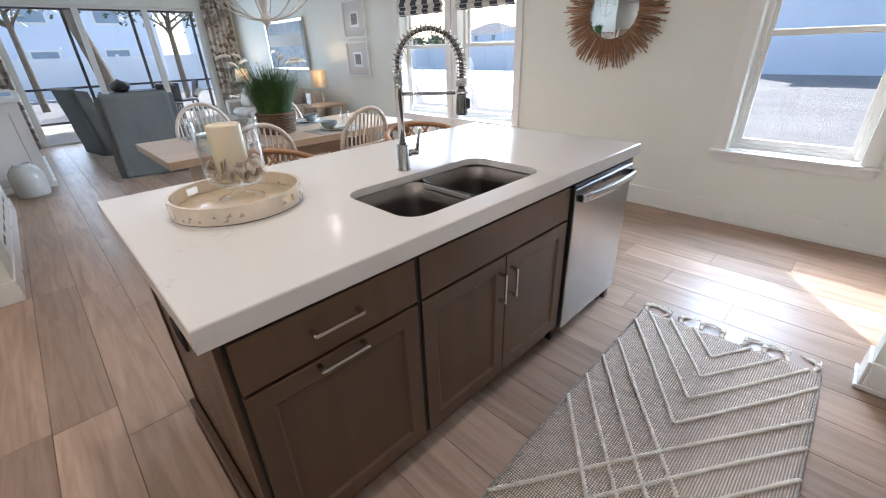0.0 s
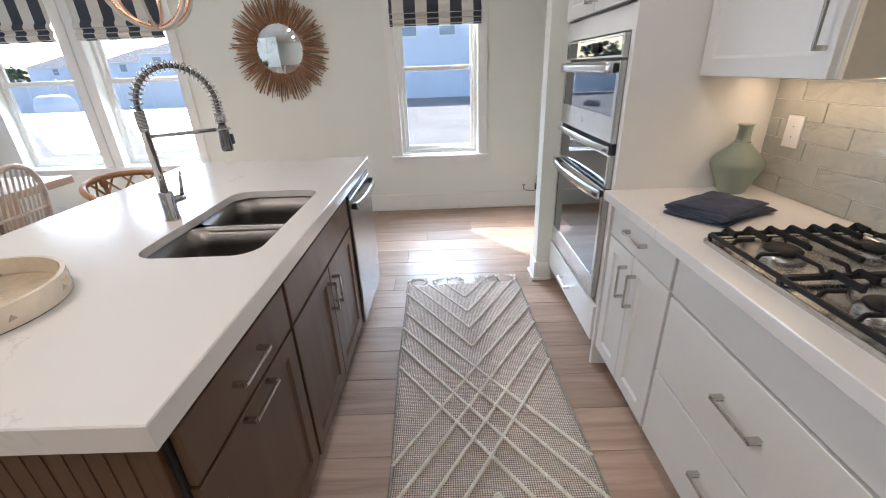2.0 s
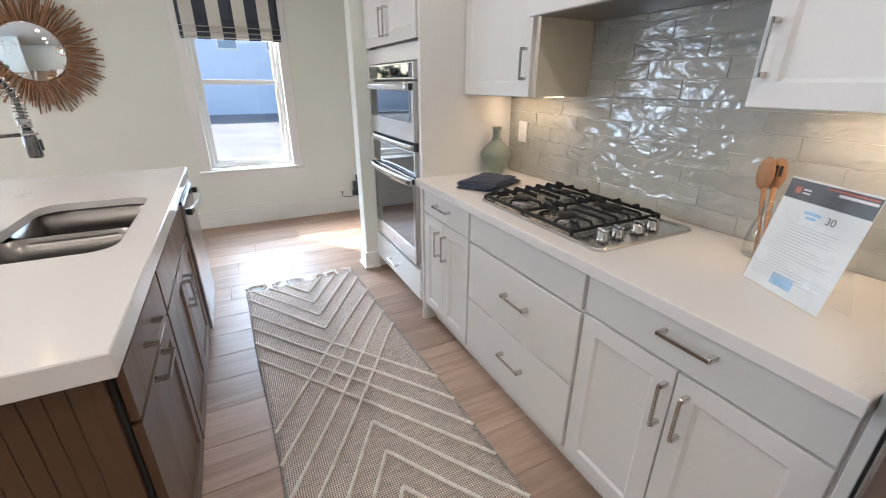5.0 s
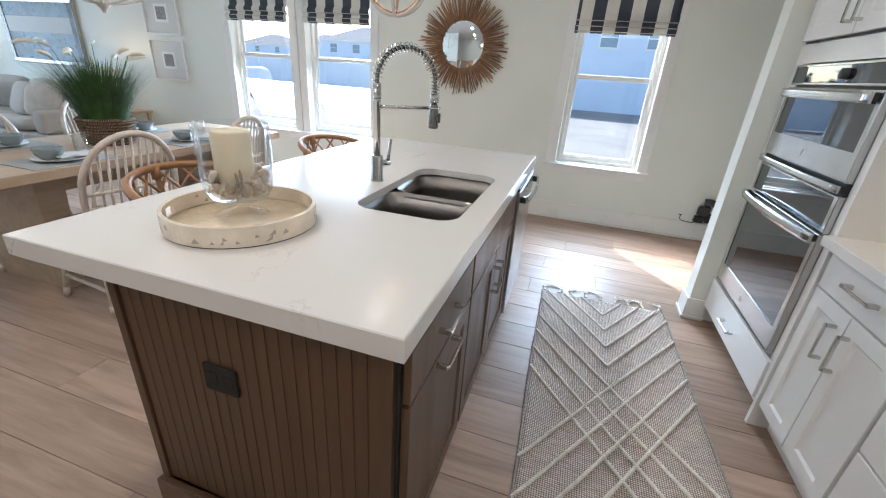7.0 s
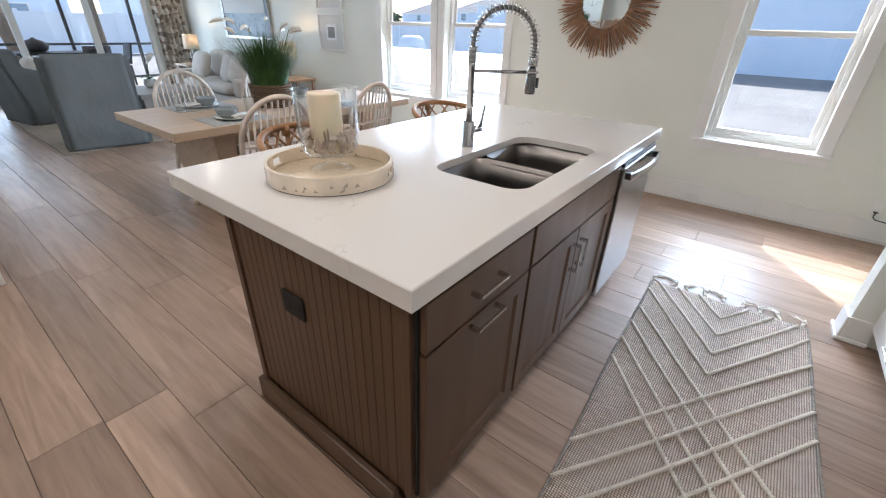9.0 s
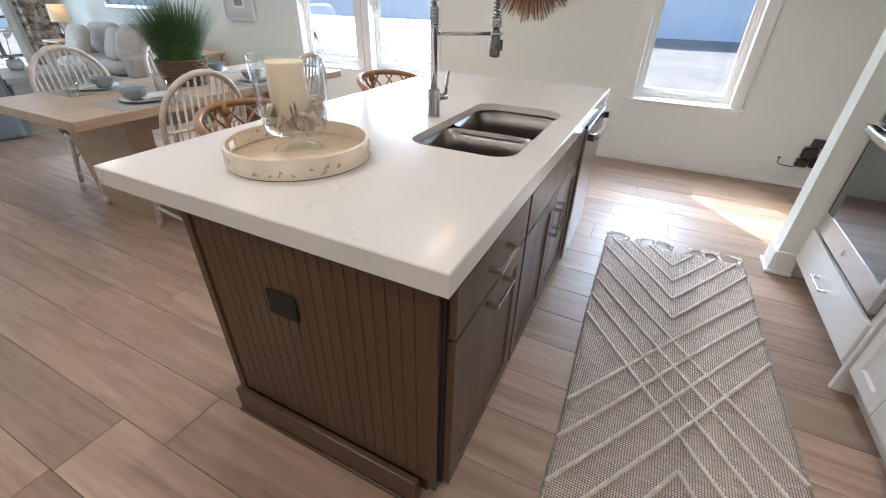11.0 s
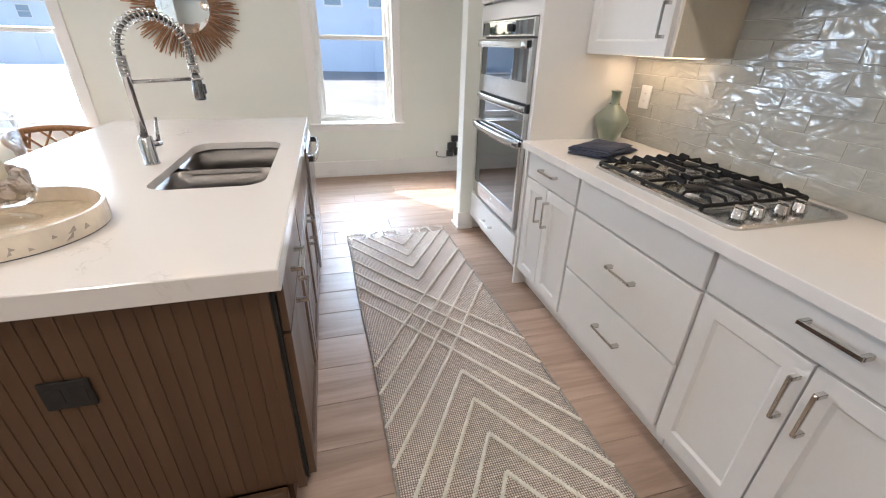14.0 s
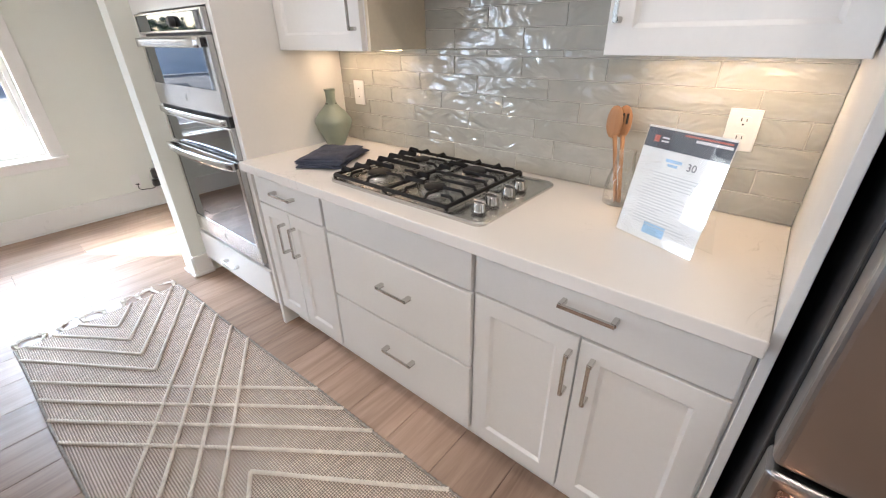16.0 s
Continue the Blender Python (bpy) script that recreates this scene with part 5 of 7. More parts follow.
jar = thing("utensil_jar", (-0.282, -1.655, 0.914), "clear glass bottle jar holding wooden spoons", "jar")
part("glass_body", lathe([(0, 0.0), (0.044, 0.0), (0.048, 0.004), (0.048, 0.05), (0.040, 0.09), (0.030, 0.12), (0.027, 0.160), (0.030, 0.166), (0.0285, 0.166), (0.0255, 0.158), (0.028, 0.12), (0.038, 0.09), (0.0455, 0.05), (0.0455, 0.008), (0, 0.006)], 32, (-0.282, -1.655, 0.9143)), M_CLEAR, jar)
for k, (tx, ty, lean, yaw) in enumerate(((-0.272, -1.655, 0.03, 0.2), (-0.300, -1.662, -0.04, -0.3))):
    base = Vector((-0.276 - 0.012 * k, -1.648 + 0.004 * k, 0.9215))
    topv = Vector((-0.228 - 0.018 * k, ty - 0.03 - 0.012 * k, 1.112))
    bm = tube([base, base.lerp(topv, 0.5), topv], [0.0065, 0.006, 0.007], 8)
    dirv = (topv - base).normalized()
    puff(0.050, 0.014, 0.098, topv + dirv * 0.04, 2.2, 8, bm=bm)
    sp = single("wooden_spoon", bm, M_SPOON, "slotted wooden spoon standing in the jar" if k else "wooden spoon standing in the jar", "spoon")
    if k:
        for dx in (-0.008, 0.005):
            part("slot", box(topv.x + dx, topv.x + dx + 0.003, topv.y + 0.0005, topv.y + 0.0125, 1.147, 1.177, 0), M_GAP, sp)

# information sheet in an acrylic stand
B0, DR = Vector((-0.345, -1.456, 0.9145)), Vector((-0.203, 0.085, 0)).normalized()
NRM = Vector((-DR.y, DR.x, 0))
if NRM.y < 0:
    NRM = -NRM
UPV = (Vector((0, 0, 1)) - NRM * 0.19).normalized()
OUT = DR.cross(UPV)
if OUT.dot(NRM) < 0:
    OUT = -OUT
SWD, SHT = 0.219, 0.281


def leafbox(u0, u1, v0, v1, d0, d1, bm=None):
    out = bm or bmesh.new()
    r = bmesh.ops.create_cube(out, size=1.0)
    for v in r["verts"]:
        v.co = B0 + DR * ((u0 + u1) / 2 + v.co.x * (u1 - u0)) + UPV * ((v0 + v1) / 2 + v.co.y * (v1 - v0)) + OUT * ((d0 + d1) / 2 + v.co.z * (d1 - d0))
    return out


sg = thing("sign_holder", tuple(B0), "information sheet in a clear acrylic stand", "sign")
part("sheet", leafbox(0.002, SWD - 0.002, 0.004, SHT - 0.001, 0.0, 0.001), M_PAPER, sg)
part("front_cover", leafbox(0, SWD, 0.002, SHT, 0.0022, 0.0036), M_CLEAR, sg).visible_shadow = False
bk = bmesh.new()
q = [B0 + DR * 0.0 + UPV * 0.16 - OUT * 0.002, B0 + DR * SWD + UPV * 0.16 - OUT * 0.002]
q2 = [Vector((p.x, p.y, 0.9148)) - NRM * 0.05 for p in q]
f = [bk.verts.new(p) for p in (q[0], q[1], q2[1], q2[0])]
g = [bk.verts.new(p - OUT * 0.002) for p in (q[0], q[1], q2[1], q2[0])]
bk.faces.new(f)
bk.faces.new(g[::-1])
for i in range(4):
    bk.faces.new((f[i], g[i], g[(i + 1) % 4], f[(i + 1) % 4]))
part("back_leg", bk, M_CLEAR, sg)
part("header_band", leafbox(0.003, SWD - 0.003, SHT - 0.052, SHT - 0.006, 0.001, 0.0013), M_INK, sg, "slate header band")
part("header_mark", leafbox(0.026, 0.040, SHT - 0.038, SHT - 0.022, 0.0013, 0.0016), M_ORANGEINK, sg)
part("header_line", leafbox(0.046, 0.066, SHT - 0.028, SHT - 0.024, 0.0013, 0.0016), M_PAPER, sg)
part("header_line", leafbox(0.046, 0.066, SHT - 0.036, SHT - 0.032, 0.0013, 0.0016), M_PAPER, sg)
part("stripe", leafbox(0.10, 0.21, SHT - 0.014, SHT - 0.010, 0.0013, 0.0016), M_ORANGEINK, sg)
part("stripe", leafbox(0.13, 0.212, SHT - 0.023, SHT - 0.017, 0.0013, 0.0016), M_PAPER, sg)
part("logo", leafbox(0.074, 0.116, SHT - 0.078, SHT - 0.071, 0.001, 0.0013), M_BLUEINK, sg)
part("logo", leafbox(0.082, 0.108, SHT - 0.088, SHT - 0.082, 0.001, 0.0013), M_BLUEINK, sg)
rr = random.Random(30)
for k in range(19):
    v = SHT - 0.108 - 0.0072 * k
    cen = k < 5
    ln = rr.uniform(0.10, 0.16) if cen else rr.uniform(0.05, 0.15)
    u0 = SWD / 2 - ln / 2 if cen else (0.028 if k in (6, 8, 15) else 0.040)
    part("text_line", leafbox(u0, u0 + ln, v, v + 0.0016, 0.001, 0.0013), M_PRINT, sg)
part("blue_patch", leafbox(0.075, 0.135, 0.022, 0.05, 0.001, 0.0012), M_BLUEINK, sg)
fc = bpy.data.curves.new("number", 'FONT')
fc.body, fc.size, fc.extrude, fc.align_x = "30", 0.024, 0.0002, 'CENTER'
num = new("number", fc)
num.data.materials.append(M_INK)
dg = bpy.context.evaluated_depsgraph_get()
num_mesh = bpy.data.meshes.new_from_object(num.evaluated_get(dg))
bpy.data.objects.remove(num)
num_mesh.transform(Matrix.Translation(B0 + DR * 0.142 + UPV * (SHT - 0.087) + OUT * 0.0013) @ Matrix((DR, UPV, OUT)).transposed().to_4x4())
nm = new("number", num_mesh)
nm.parent = sg
nm.matrix_parent_inverse = parent_world(sg).inverted()

# ---- window wall: mirror, pictures, outlet ----
MY, MZ = 1.022, 1.620
mir = thing("sunburst_mirror", (EAST - 0.002, MY, MZ), "round mirror framed with radiating driftwood sticks", "mirror")
bm = lathe([(0, 0), (0.232, 0), (0.232, 0.018), (0, 0.018)], 40)
bm.transform(Matrix.Translation((EAST - 0.001, MY, MZ)) @ Matrix.Rotation(-math.pi / 2, 4, 'Y'))
part("backing", bm, M_DRIFT, mir)
bm = lathe([(0, 0.0), (0.216, 0.0), (0.2165, 0.004), (0.210, 0.006), (0, 0.006)], 56)
bm.transform(Matrix.Translation((EAST - 0.0195, MY, MZ)) @ Matrix.Rotation(-math.pi / 2, 4, 'Y'))
part("mirror_glass", bm, M_MIRROR, mir, "silver mirror glass")
rr = random.Random(17)
stick_meshes = []
for k in range(9):
    ln = 0.150 + 0.0115 * k
    pts, rs = [], []
    for i in range(5):
        f = i / 4
        pts.append((ln * f, rr.uniform(-0.003, 0.003), rr.uniform(-0.003, 0.003)))
        rs.append(0.0062 - 0.0018 * f + rr.uniform(-0.0006, 0.0006))
    stick_meshes.append(mesh_of("stick", tube(pts, rs, 6), M_STICK))
for k in range(270):
    layer = k % 3
    a = 2 * math.pi * k / 270 + rr.uniform(-0.012, 0.012)
    ob = new("stick", rr.choice(stick_meshes))
    ob.parent = mir
    ob.matrix_parent_inverse = parent_world(mir).inverted()
    r0 = 0.205 + rr.uniform(0, 0.012) if layer == 0 else 0.212 + rr.uniform(0, 0.02)
    sx = EAST - 0.011 - 0.010 * layer - (0.008 if layer == 2 else 0)
    ca, sa = math.cos(a), math.sin(a)
    rad = Vector((0, ca, sa))
    tan = Vector((0, -sa, ca))
    nrm = Vector((-1, 0, 0))
    m = Matrix((rad, tan, nrm)).transposed().to_4x4()
    ob.matrix_basis = Matrix.Translation(Vector((sx, MY, MZ)) + rad * r0) @ m @ Matrix.Rotation(rr.uniform(-0.09, 0.09), 4, 'Z')


def picture(y0, y1, z0, z1):
    p = thing("framed_print", (EAST - 0.01, (y0 + y1) / 2, z0), "small sepia print with a wide mount in a white frame", "picture", "pair of framed prints")
    def ring(e, x):
        return [(x, y0 + e, z0 + e), (x, y1 - e, z0 + e), (x, y1 - e, z1 - e), (x, y0 + e, z1 - e)]
    x = EAST
    bm = loops([ring(0.02, x - 0.002), ring(0, x - 0.002), ring(0, x - 0.03), ring(0.002, x - 0.032), ring(0.018, x - 0.032), ring(0.02, x - 0.030), ring(0.02, x - 0.002)], bmesh.new(), False, False)
    part("frame", bm, M_TRIM, p, "white frame")
    part("mount", box(x - 0.014, x - 0.006, y0 + 0.02, y1 - 0.02, z0 + 0.02, z1 - 0.02, 0), M_MATBOARD, p)
    cy, cz = (y0 + y1) / 2, (z0 + z1) / 2
    pr = part("inner_mount", box(x - 0.0165, x - 0.0145, cy - 0.105, cy + 0.105, cz - 0.10, cz + 0.10, 0), M_PAPER, p)
    part("print", box(x - 0.018, x - 0.017, cy - 0.075, cy + 0.075, cz - 0.07, cz + 0.07, 0), M_SKETCH, pr)


picture(4.640, 5.205, 1.030, 1.510)
picture(4.640, 5.205, 1.560, 2.040)

wo = thing("wall_outlet", (EAST - 0.005, -1.33, 0.24), "white wall outlet with black power adapters and a cable", "outlet")
part("plate", box(EAST - 0.007, EAST - 0.0005, -1.352, -1.282, 0.205, 0.318, 0.002), M_TRIM, wo)
part("plug", box(EAST - 0.030, EAST - 0.0075, -1.331, -1.305, 0.235, 0.232, 0.004), M_BLACK, wo)
cab = [(EAST - 0.028, -1.318, 0.237), (EAST - 0.045, -1.312, 0.20), (EAST - 0.05, -1.33, 0.185), (EAST - 0.05, -1.40, 0.178), (EAST - 0.045, -1.43, 0.176), (EAST - 0.04, -1.455, 0.20)]
part("cable", tube(cab, 0.004, 6), M_BLACK, wo, "thin black cable")
for y, z, w, h in ((-1.50, 0.30, 0.10, 0.09), (-1.475, 0.215, 0.08, 0.06), (-1.53, 0.385, 0.08, 0.065), (-1.565, 0.235, 0.07, 0.09)):
    part("adapter", box(EAST - 0.055, EAST - 0.001, y - w / 2, y + w / 2, z - h / 2, z + h / 2, 0.006), M_BLACK, wo, "black power adapter")
part("cable", tube([(EAST - 0.03, -1.47, 0.36), (EAST - 0.06, -1.42, 0.33), (EAST - 0.05, -1.41, 0.27), (EAST - 0.04, -1.44, 0.22)], 0.003, 6), M_TRIM, wo)

# ---- pendant over the island ----
PX, PY, PZ, PR = 1.514, 0.726, 1.775, 0.172
pen = thing("pendant_light", (PX, PY, PZ), "orb pendant of crossing white and copper hoops", "light")
for k in range(3):
    a = radians(20 + 60 * k)
    pts = [(PX + PR * math.cos(t) * math.cos(a), PY + PR * math.cos(t) * math.sin(a), PZ + PR * math.sin(t)) for t in [2 * math.pi * i / 48 for i in range(48)]]
    part("hoop", tube(pts, 0.008, 6, closed=True), M_CHALK, pen)
    pts = [(PX + (PR - 0.011) * math.cos(t) * math.cos(a), PY + (PR - 0.011) * math.cos(t) * math.sin(a), PZ + (PR - 0.011) * math.sin(t)) for t in [2 * math.pi * i / 48 for i in range(48)]]
    part("inner_hoop", tube(pts, 0.005, 6, closed=True), M_COPPER, pen, "copper inner hoop")
part("stem", tube([(PX, PY, PZ + PR), (PX, PY, HIGH)], 0.006, 8), M_CHALK, pen)
part("canopy", lathe([(0, -0.025), (0.06, -0.02), (0.065, 0.0), (0, 0)], 24, (PX, PY, HIGH)), M_CHALK, pen)
part("socket", lathe([(0, 0), (0.018, 0), (0.02, 0.06), (0, 0.06)], 14, (PX, PY, PZ + 0.05)), M_COPPER, pen)
part("bulb", lathe([(0, -0.06), (0.02, -0.05), (0.028, -0.02), (0.018, 0.02), (0.012, 0.048), (0, 0.048)], 18, (PX, PY, PZ)), M_BULB, pen)

# ---- rattan counter stools ----
def stool(cx, cy, turn):
    s = thing("counter_stool", (0, 0, 0), "honey rattan counter stool with a curved lattice back", "stool", "rattan counter stools")
    SH = 0.62
    feet = []
    for sx, sy in ((-1, -1), (1, -1), (-1, 1), (1, 1)):
        a = Vector((sx * 0.165, sy * 0.155, SH - 0.02))
        b = Vector((sx * 0.215, sy * 0.225, 0.0))
        part("leg", tube([b, b.lerp(a, 0.5), a], [0.015, 0.016, 0.017], 10), M_RATTAN, s)
        feet.append((b, a))
    rp = [f[0].lerp(f[1], 0.32) for f in (feet[0], feet[1], feet[3], feet[2])]
    ringpts = []
    for i in range(4):
        for j in range(6):
            ringpts.append(rp[i].lerp(rp[(i + 1) % 4], j / 6))
    part("foot_ring", tube(ringpts, 0.011, 8, closed=True), M_WHITEWASH, s, "pale wrapped foot rail")
    part("seat", puff(0.44, 0.42, 0.06, (0, 0, SH), 5, 12), M_BASKET, s, "woven seat")
    part("seat_rim", tube([(0.215 * math.cos(t), 0.205 * math.sin(t), SH) for t in [2 * math.pi * i / 36 for i in range(36)]], 0.014, 8, closed=True), M_RATTAN, s)
    rail, low = [], []
    for i in range(31):
        a = radians(-22 + 224 * i / 30)
        rise = 0.93 - 0.055 * (1 - max(0.0, math.sin(a))) ** 1.2
        rail.append(Vector((0.262 * math.cos(a), 0.250 * math.sin(a), rise)))
        low.append(Vector((0.240 * math.cos(a), 0.225 * math.sin(a), rise - 0.150)))
    part("top_rail", tube(rail, 0.016, 10), M_RATTAN, s)
    part("lower_rail", tube(low[2:-2], 0.009, 8), M_RATTAN, s)
    for k in range(2, 28, 3):
        part("lattice_cane", tube([low[k], rail[min(k + 4, 30)]], 0.006, 6), M_RATTAN, s)
        part("lattice_cane", tube([rail[k - 1], low[min(k + 3, 28)]], 0.006, 6), M_RATTAN, s)
    for k in (3, 15, 27):
        base = Vector((0.205 * math.cos(math.atan2(rail[k].y, rail[k].x)), 0.195 * math.sin(math.atan2(rail[k].y, rail[k].x)), SH))
        part("back_post", tube([base, low[k], rail[k]], 0.012, 8), M_RATTAN, s)
        part("wrap", tube([low[k].lerp(rail[k], 0.7), rail[k] + Vector((0, 0, 0.004))], 0.019, 10), M_RATTAN, s)
    s.matrix_basis = pose(cx, cy, 0, 0, 0, turn)
    return s


st = stool(0.66, 1.150, 4)
copy_thing(st, pose(1.675, 1.130, 0, 0, 0, -6))

# ---- dining table, chairs and settings ----
table = thing("dining_table", (1.55, 2.88, 0), "bleached oak dining table on broad slab legs", "table")
part("tabletop", box(0.485, 2.62, 2.375, 3.370, 0.705, 0.760, 0.004), M_TABLE, table)
for x in (0.82, 2.18):
    bm = bmesh.new()
    loops([[(x - 0.02, 2.55, 0), (x + 0.075, 2.55, 0), (x + 0.075, 3.19, 0), (x - 0.02, 3.19, 0)], [(x - 0.05, 2.50, 0.7045), (x + 0.105, 2.50, 0.7045), (x + 0.105, 3.24, 0.7045), (x - 0.05, 3.24, 0.7045)]], bm)
    part("slab_leg", bm, M_TABLE, table)
part("stretcher", box(0.9355, 2.128, 2.80, 2.94, 0.52, 0.70, 0.004), M_TABLE, table)


def hoop_chair():
    c = thing("dining_chair", (0, 0, 0), "whitewashed rattan chair with a hooped spindle back", "chair", "chairs round the table")
    SH = 0.45
    for sx, sy in ((-1, -1), (1, -1), (-1, 1), (1, 1)):
        a = Vector((sx * 0.185, sy * 0.17, SH))
        b = Vector((sx * 0.235, sy * 0.23, 0))
        leg = part("leg", tube([b, a], [0.015, 0.018], 9), M_WHITEWASH, c)
        part("wrap", tube([b.lerp(a, 0.02), b.lerp(a, 0.14)], 0.019, 9), M_WHITEWASH, leg)
    for sx in (-1, 1):
        part("stretcher", tube([(sx * 0.22, -0.21, 0.14), (sx * 0.22, 0.21, 0.14)], 0.010, 7), M_WHITEWASH, c)
        part("brace", tube([(sx * 0.205, -0.2, 0.24), (sx * 0.1, -0.185, 0.36), (sx * 0.02, -0.18, 0.43)], 0.008, 6), M_WHITEWASH, c)
    part("seat", puff(0.47, 0.46, 0.05, (0, 0, SH + 0.01), 5, 12), M_BASKET, c, "dark woven seat")
    part("seat_rim", tube([(0.235 * math.cos(t), 0.225 * math.sin(t), SH + 0.005) for t in [2 * math.pi * i / 32 for i in range(32)]], 0.015, 8, closed=True), M_WHITEWASH, c)

    def backp(x, z):
        lean = 0.10 * (z - SH) / 0.52
        return Vector((x, -0.205 - lean - 0.04 * (1 - (x / 0.26) ** 2) * 0.8, z))
    hoop = [backp(-0.205, SH)] + [backp(-0.226, SH + 0.10), backp(-0.232, SH + 0.22)]
    hoop += [backp(0.232 * math.cos(math.pi - math.pi * i / 16), SH + 0.27 + 0.265 * math.sin(math.pi * i / 16)) for i in range(17)]
    hoop += [backp(0.232, SH + 0.22), backp(0.226, SH + 0.10), backp(0.205, SH)]
    part("hoop", tube(hoop, 0.0165, 9), M_WHITEWASH, c)
    for z in (0.17, 0.25):
        part("cross_rail", tube([backp(0.226 * k / 5, SH + z) for k in range(-5, 6)], 0.010, 7), M_WHITEWASH, c)
    for k in range(-5, 6):
        x = 0.038 * k
        zt = SH + 0.27 + 0.265 * math.sqrt(max(0.0, 1 - (x / 0.232) ** 2))
        part("spindle", tube([backp(x, SH + 0.01), backp(x, SH + 0.2), backp(x, zt)], 0.0068, 6), M_WHITEWASH, c)
    return c


ch = hoop_chair()
ch.matrix_basis = pose(0.965, 2.235, 0, 0, 0, -6)
copy_thing(ch, pose(1.80, 2.32, 0, 0, 0, 5))
copy_thing(ch, pose(1.05, 3.33, 0, 0, 0, 172))
copy_thing(ch, pose(1.90, 3.36, 0, 0, 0, 188))


def place_setting(cx, cy, turn):
    m = pose(cx, cy, 0, 0, 0, turn)

    def put(ob):
        ob.data.transform(m)
        return ob
    put(single("placemat", box(-0.225, 0.225, -0.16, 0.16, 0.7604, 0.764, 0.002), M_PLACEMAT, "grey woven placemat on the table", "placemat", "placemats"))
    put(single("dinner_plate", lathe([(0, 0), (0.075, 0), (0.09, 0.004), (0.135, 0.016), (0.136, 0.019), (0.09, 0.008), (0, 0.005)], 36, (0, 0, 0.7643)), M_PLATE, "white stoneware dinner plate", "plate", "dinner plates"))
    nap = put(single("napkin", sheet(lambda u, v: (-0.04 + 0.2 * u, -0.07 + 0.12 * v, 0.7865 + 0.004 * math.sin(u * 6) + 0.004 * v), 12, 6, 0.008), M_PLATE, "folded white napkin laid across the plate", "napkin", "napkins"))
    put(single("bowl", lathe([(0, 0), (0.035, 0), (0.06, 0.025), (0.075, 0.06), (0.076, 0.063), (0.072, 0.062), (0.055, 0.028), (0.03, 0.008), (0, 0.006)], 32, (-0.04, 0.03, 0.7700)), M_BOWL, "grey blue stoneware bowl on the plate", "bowl", "bowls"))
    put(single("water_glass", lathe([(0, 0), (0.032, 0), (0.034, 0.004), (0.040, 0.12), (0.0385, 0.12), (0.032, 0.008), (0, 0.008)], 24, (0.19, 0.125, 0.7643)), M_CLEAR, "clear glass tumbler on the table", "glass", "tumblers"))


place_setting(0.98, 2.56, 0)
place_setting(1.86, 2.56, 0)
place_setting(1.02, 3.18, 180)
place_setting(1.90, 3.18, 180)

GX, GY, GZ = 1.47, 2.86, 0.7602
pot = thing("potted_grass", (GX, GY, GZ), "green ornamental grass with cream plumes in a wicker basket", "plant")
part("basket", lathe([(0, 0), (0.130, 0), (0.140, 0.02), (0.158, 0.165), (0.160, 0.175), (0.150, 0.175), (0.135, 0.05), (0, 0.04)], 36, (GX, GY, GZ)), M_BASKET, pot, "brown wicker basket")
for k in range(9):
    z = 0.012 + 0.0188 * k
    r = 0.138 + 0.0025 * k + 0.003
    part("wicker_ring", tube([(GX + (r + 0.0025 * math.sin(i * 1.2 + k)) * math.cos(i * math.pi / 24), GY + (r + 0.0025 * math.sin(i * 1.2 + k)) * math.sin(i * math.pi / 24), GZ + z) for i in range(48)], 0.0085, 5, closed=True), M_BASKET, pot)
part("soil", lathe([(0, 0.14), (0.14, 0.145), (0.14, 0.135), (0, 0.13)], 24, (GX, GY, GZ)), M_IRON, pot)
rr = random.Random(8)
gb = bmesh.new()
for k in range(1700):
    a = rr.uniform(0, 2 * math.pi)
    r0 = 0.135 * math.sqrt(rr.random())
    ln = rr.uniform(0.25, 0.43)
    sp = 0.72 * (r0 / 0.135) * rr.uniform(0.5, 1.3) + 0.05
    d = Vector((math.cos(a), math.sin(a), 0))
    side = Vector((-d.y, d.x, 0))
    w = rr.uniform(0.0018, 0.0036)
    p = Vector((GX, GY, GZ + 0.142)) + d * r0
    prev = None
    for i in range(5):
        f = i / 4
        c = p + d * (ln * sp * f ** 1.6 * 0.75) + Vector((0, 0, ln * (f - 0.16 * sp * f * f)))
        ww = w * (1 - 0.85 * f)
        cur = (gb.verts.new(c - side * ww), gb.verts.new(c + side * ww))
        if prev:
            gb.faces.new((prev[0], prev[1], cur[1], cur[0]))
        prev = cur
tagged(part("grass_blades", gb, M_GRASS, pot), kind="stuff")
for k in range(11):
    a = k * 2.4 + 0.5
    d = Vector((math.cos(a), math.sin(a), 0))
    p = Vector((GX, GY, GZ + 0.17)) + d * 0.05
    tip = p + d * rr.uniform(0.12, 0.22) + Vector((0, 0, rr.uniform(0.36, 0.46)))
    bend = tip + d * rr.uniform(0.07, 0.13) + Vector((0, 0, rr.uniform(-0.02, 0.04)))
    pl = part("plume", tube([tip, tip.lerp(bend, 0.3) + Vector((0, 0, 0.012)), tip.lerp(bend, 0.7) + Vector((0, 0, 0.01)), bend], [0.005, 0.013, 0.012, 0.004], 8), M_PLUME, pot, "cream feathery plume")
    part("stalk", tube([p, p.lerp(tip, 0.5) + d * -0.01, tip], 0.0016, 4), M_GRASS, pl)

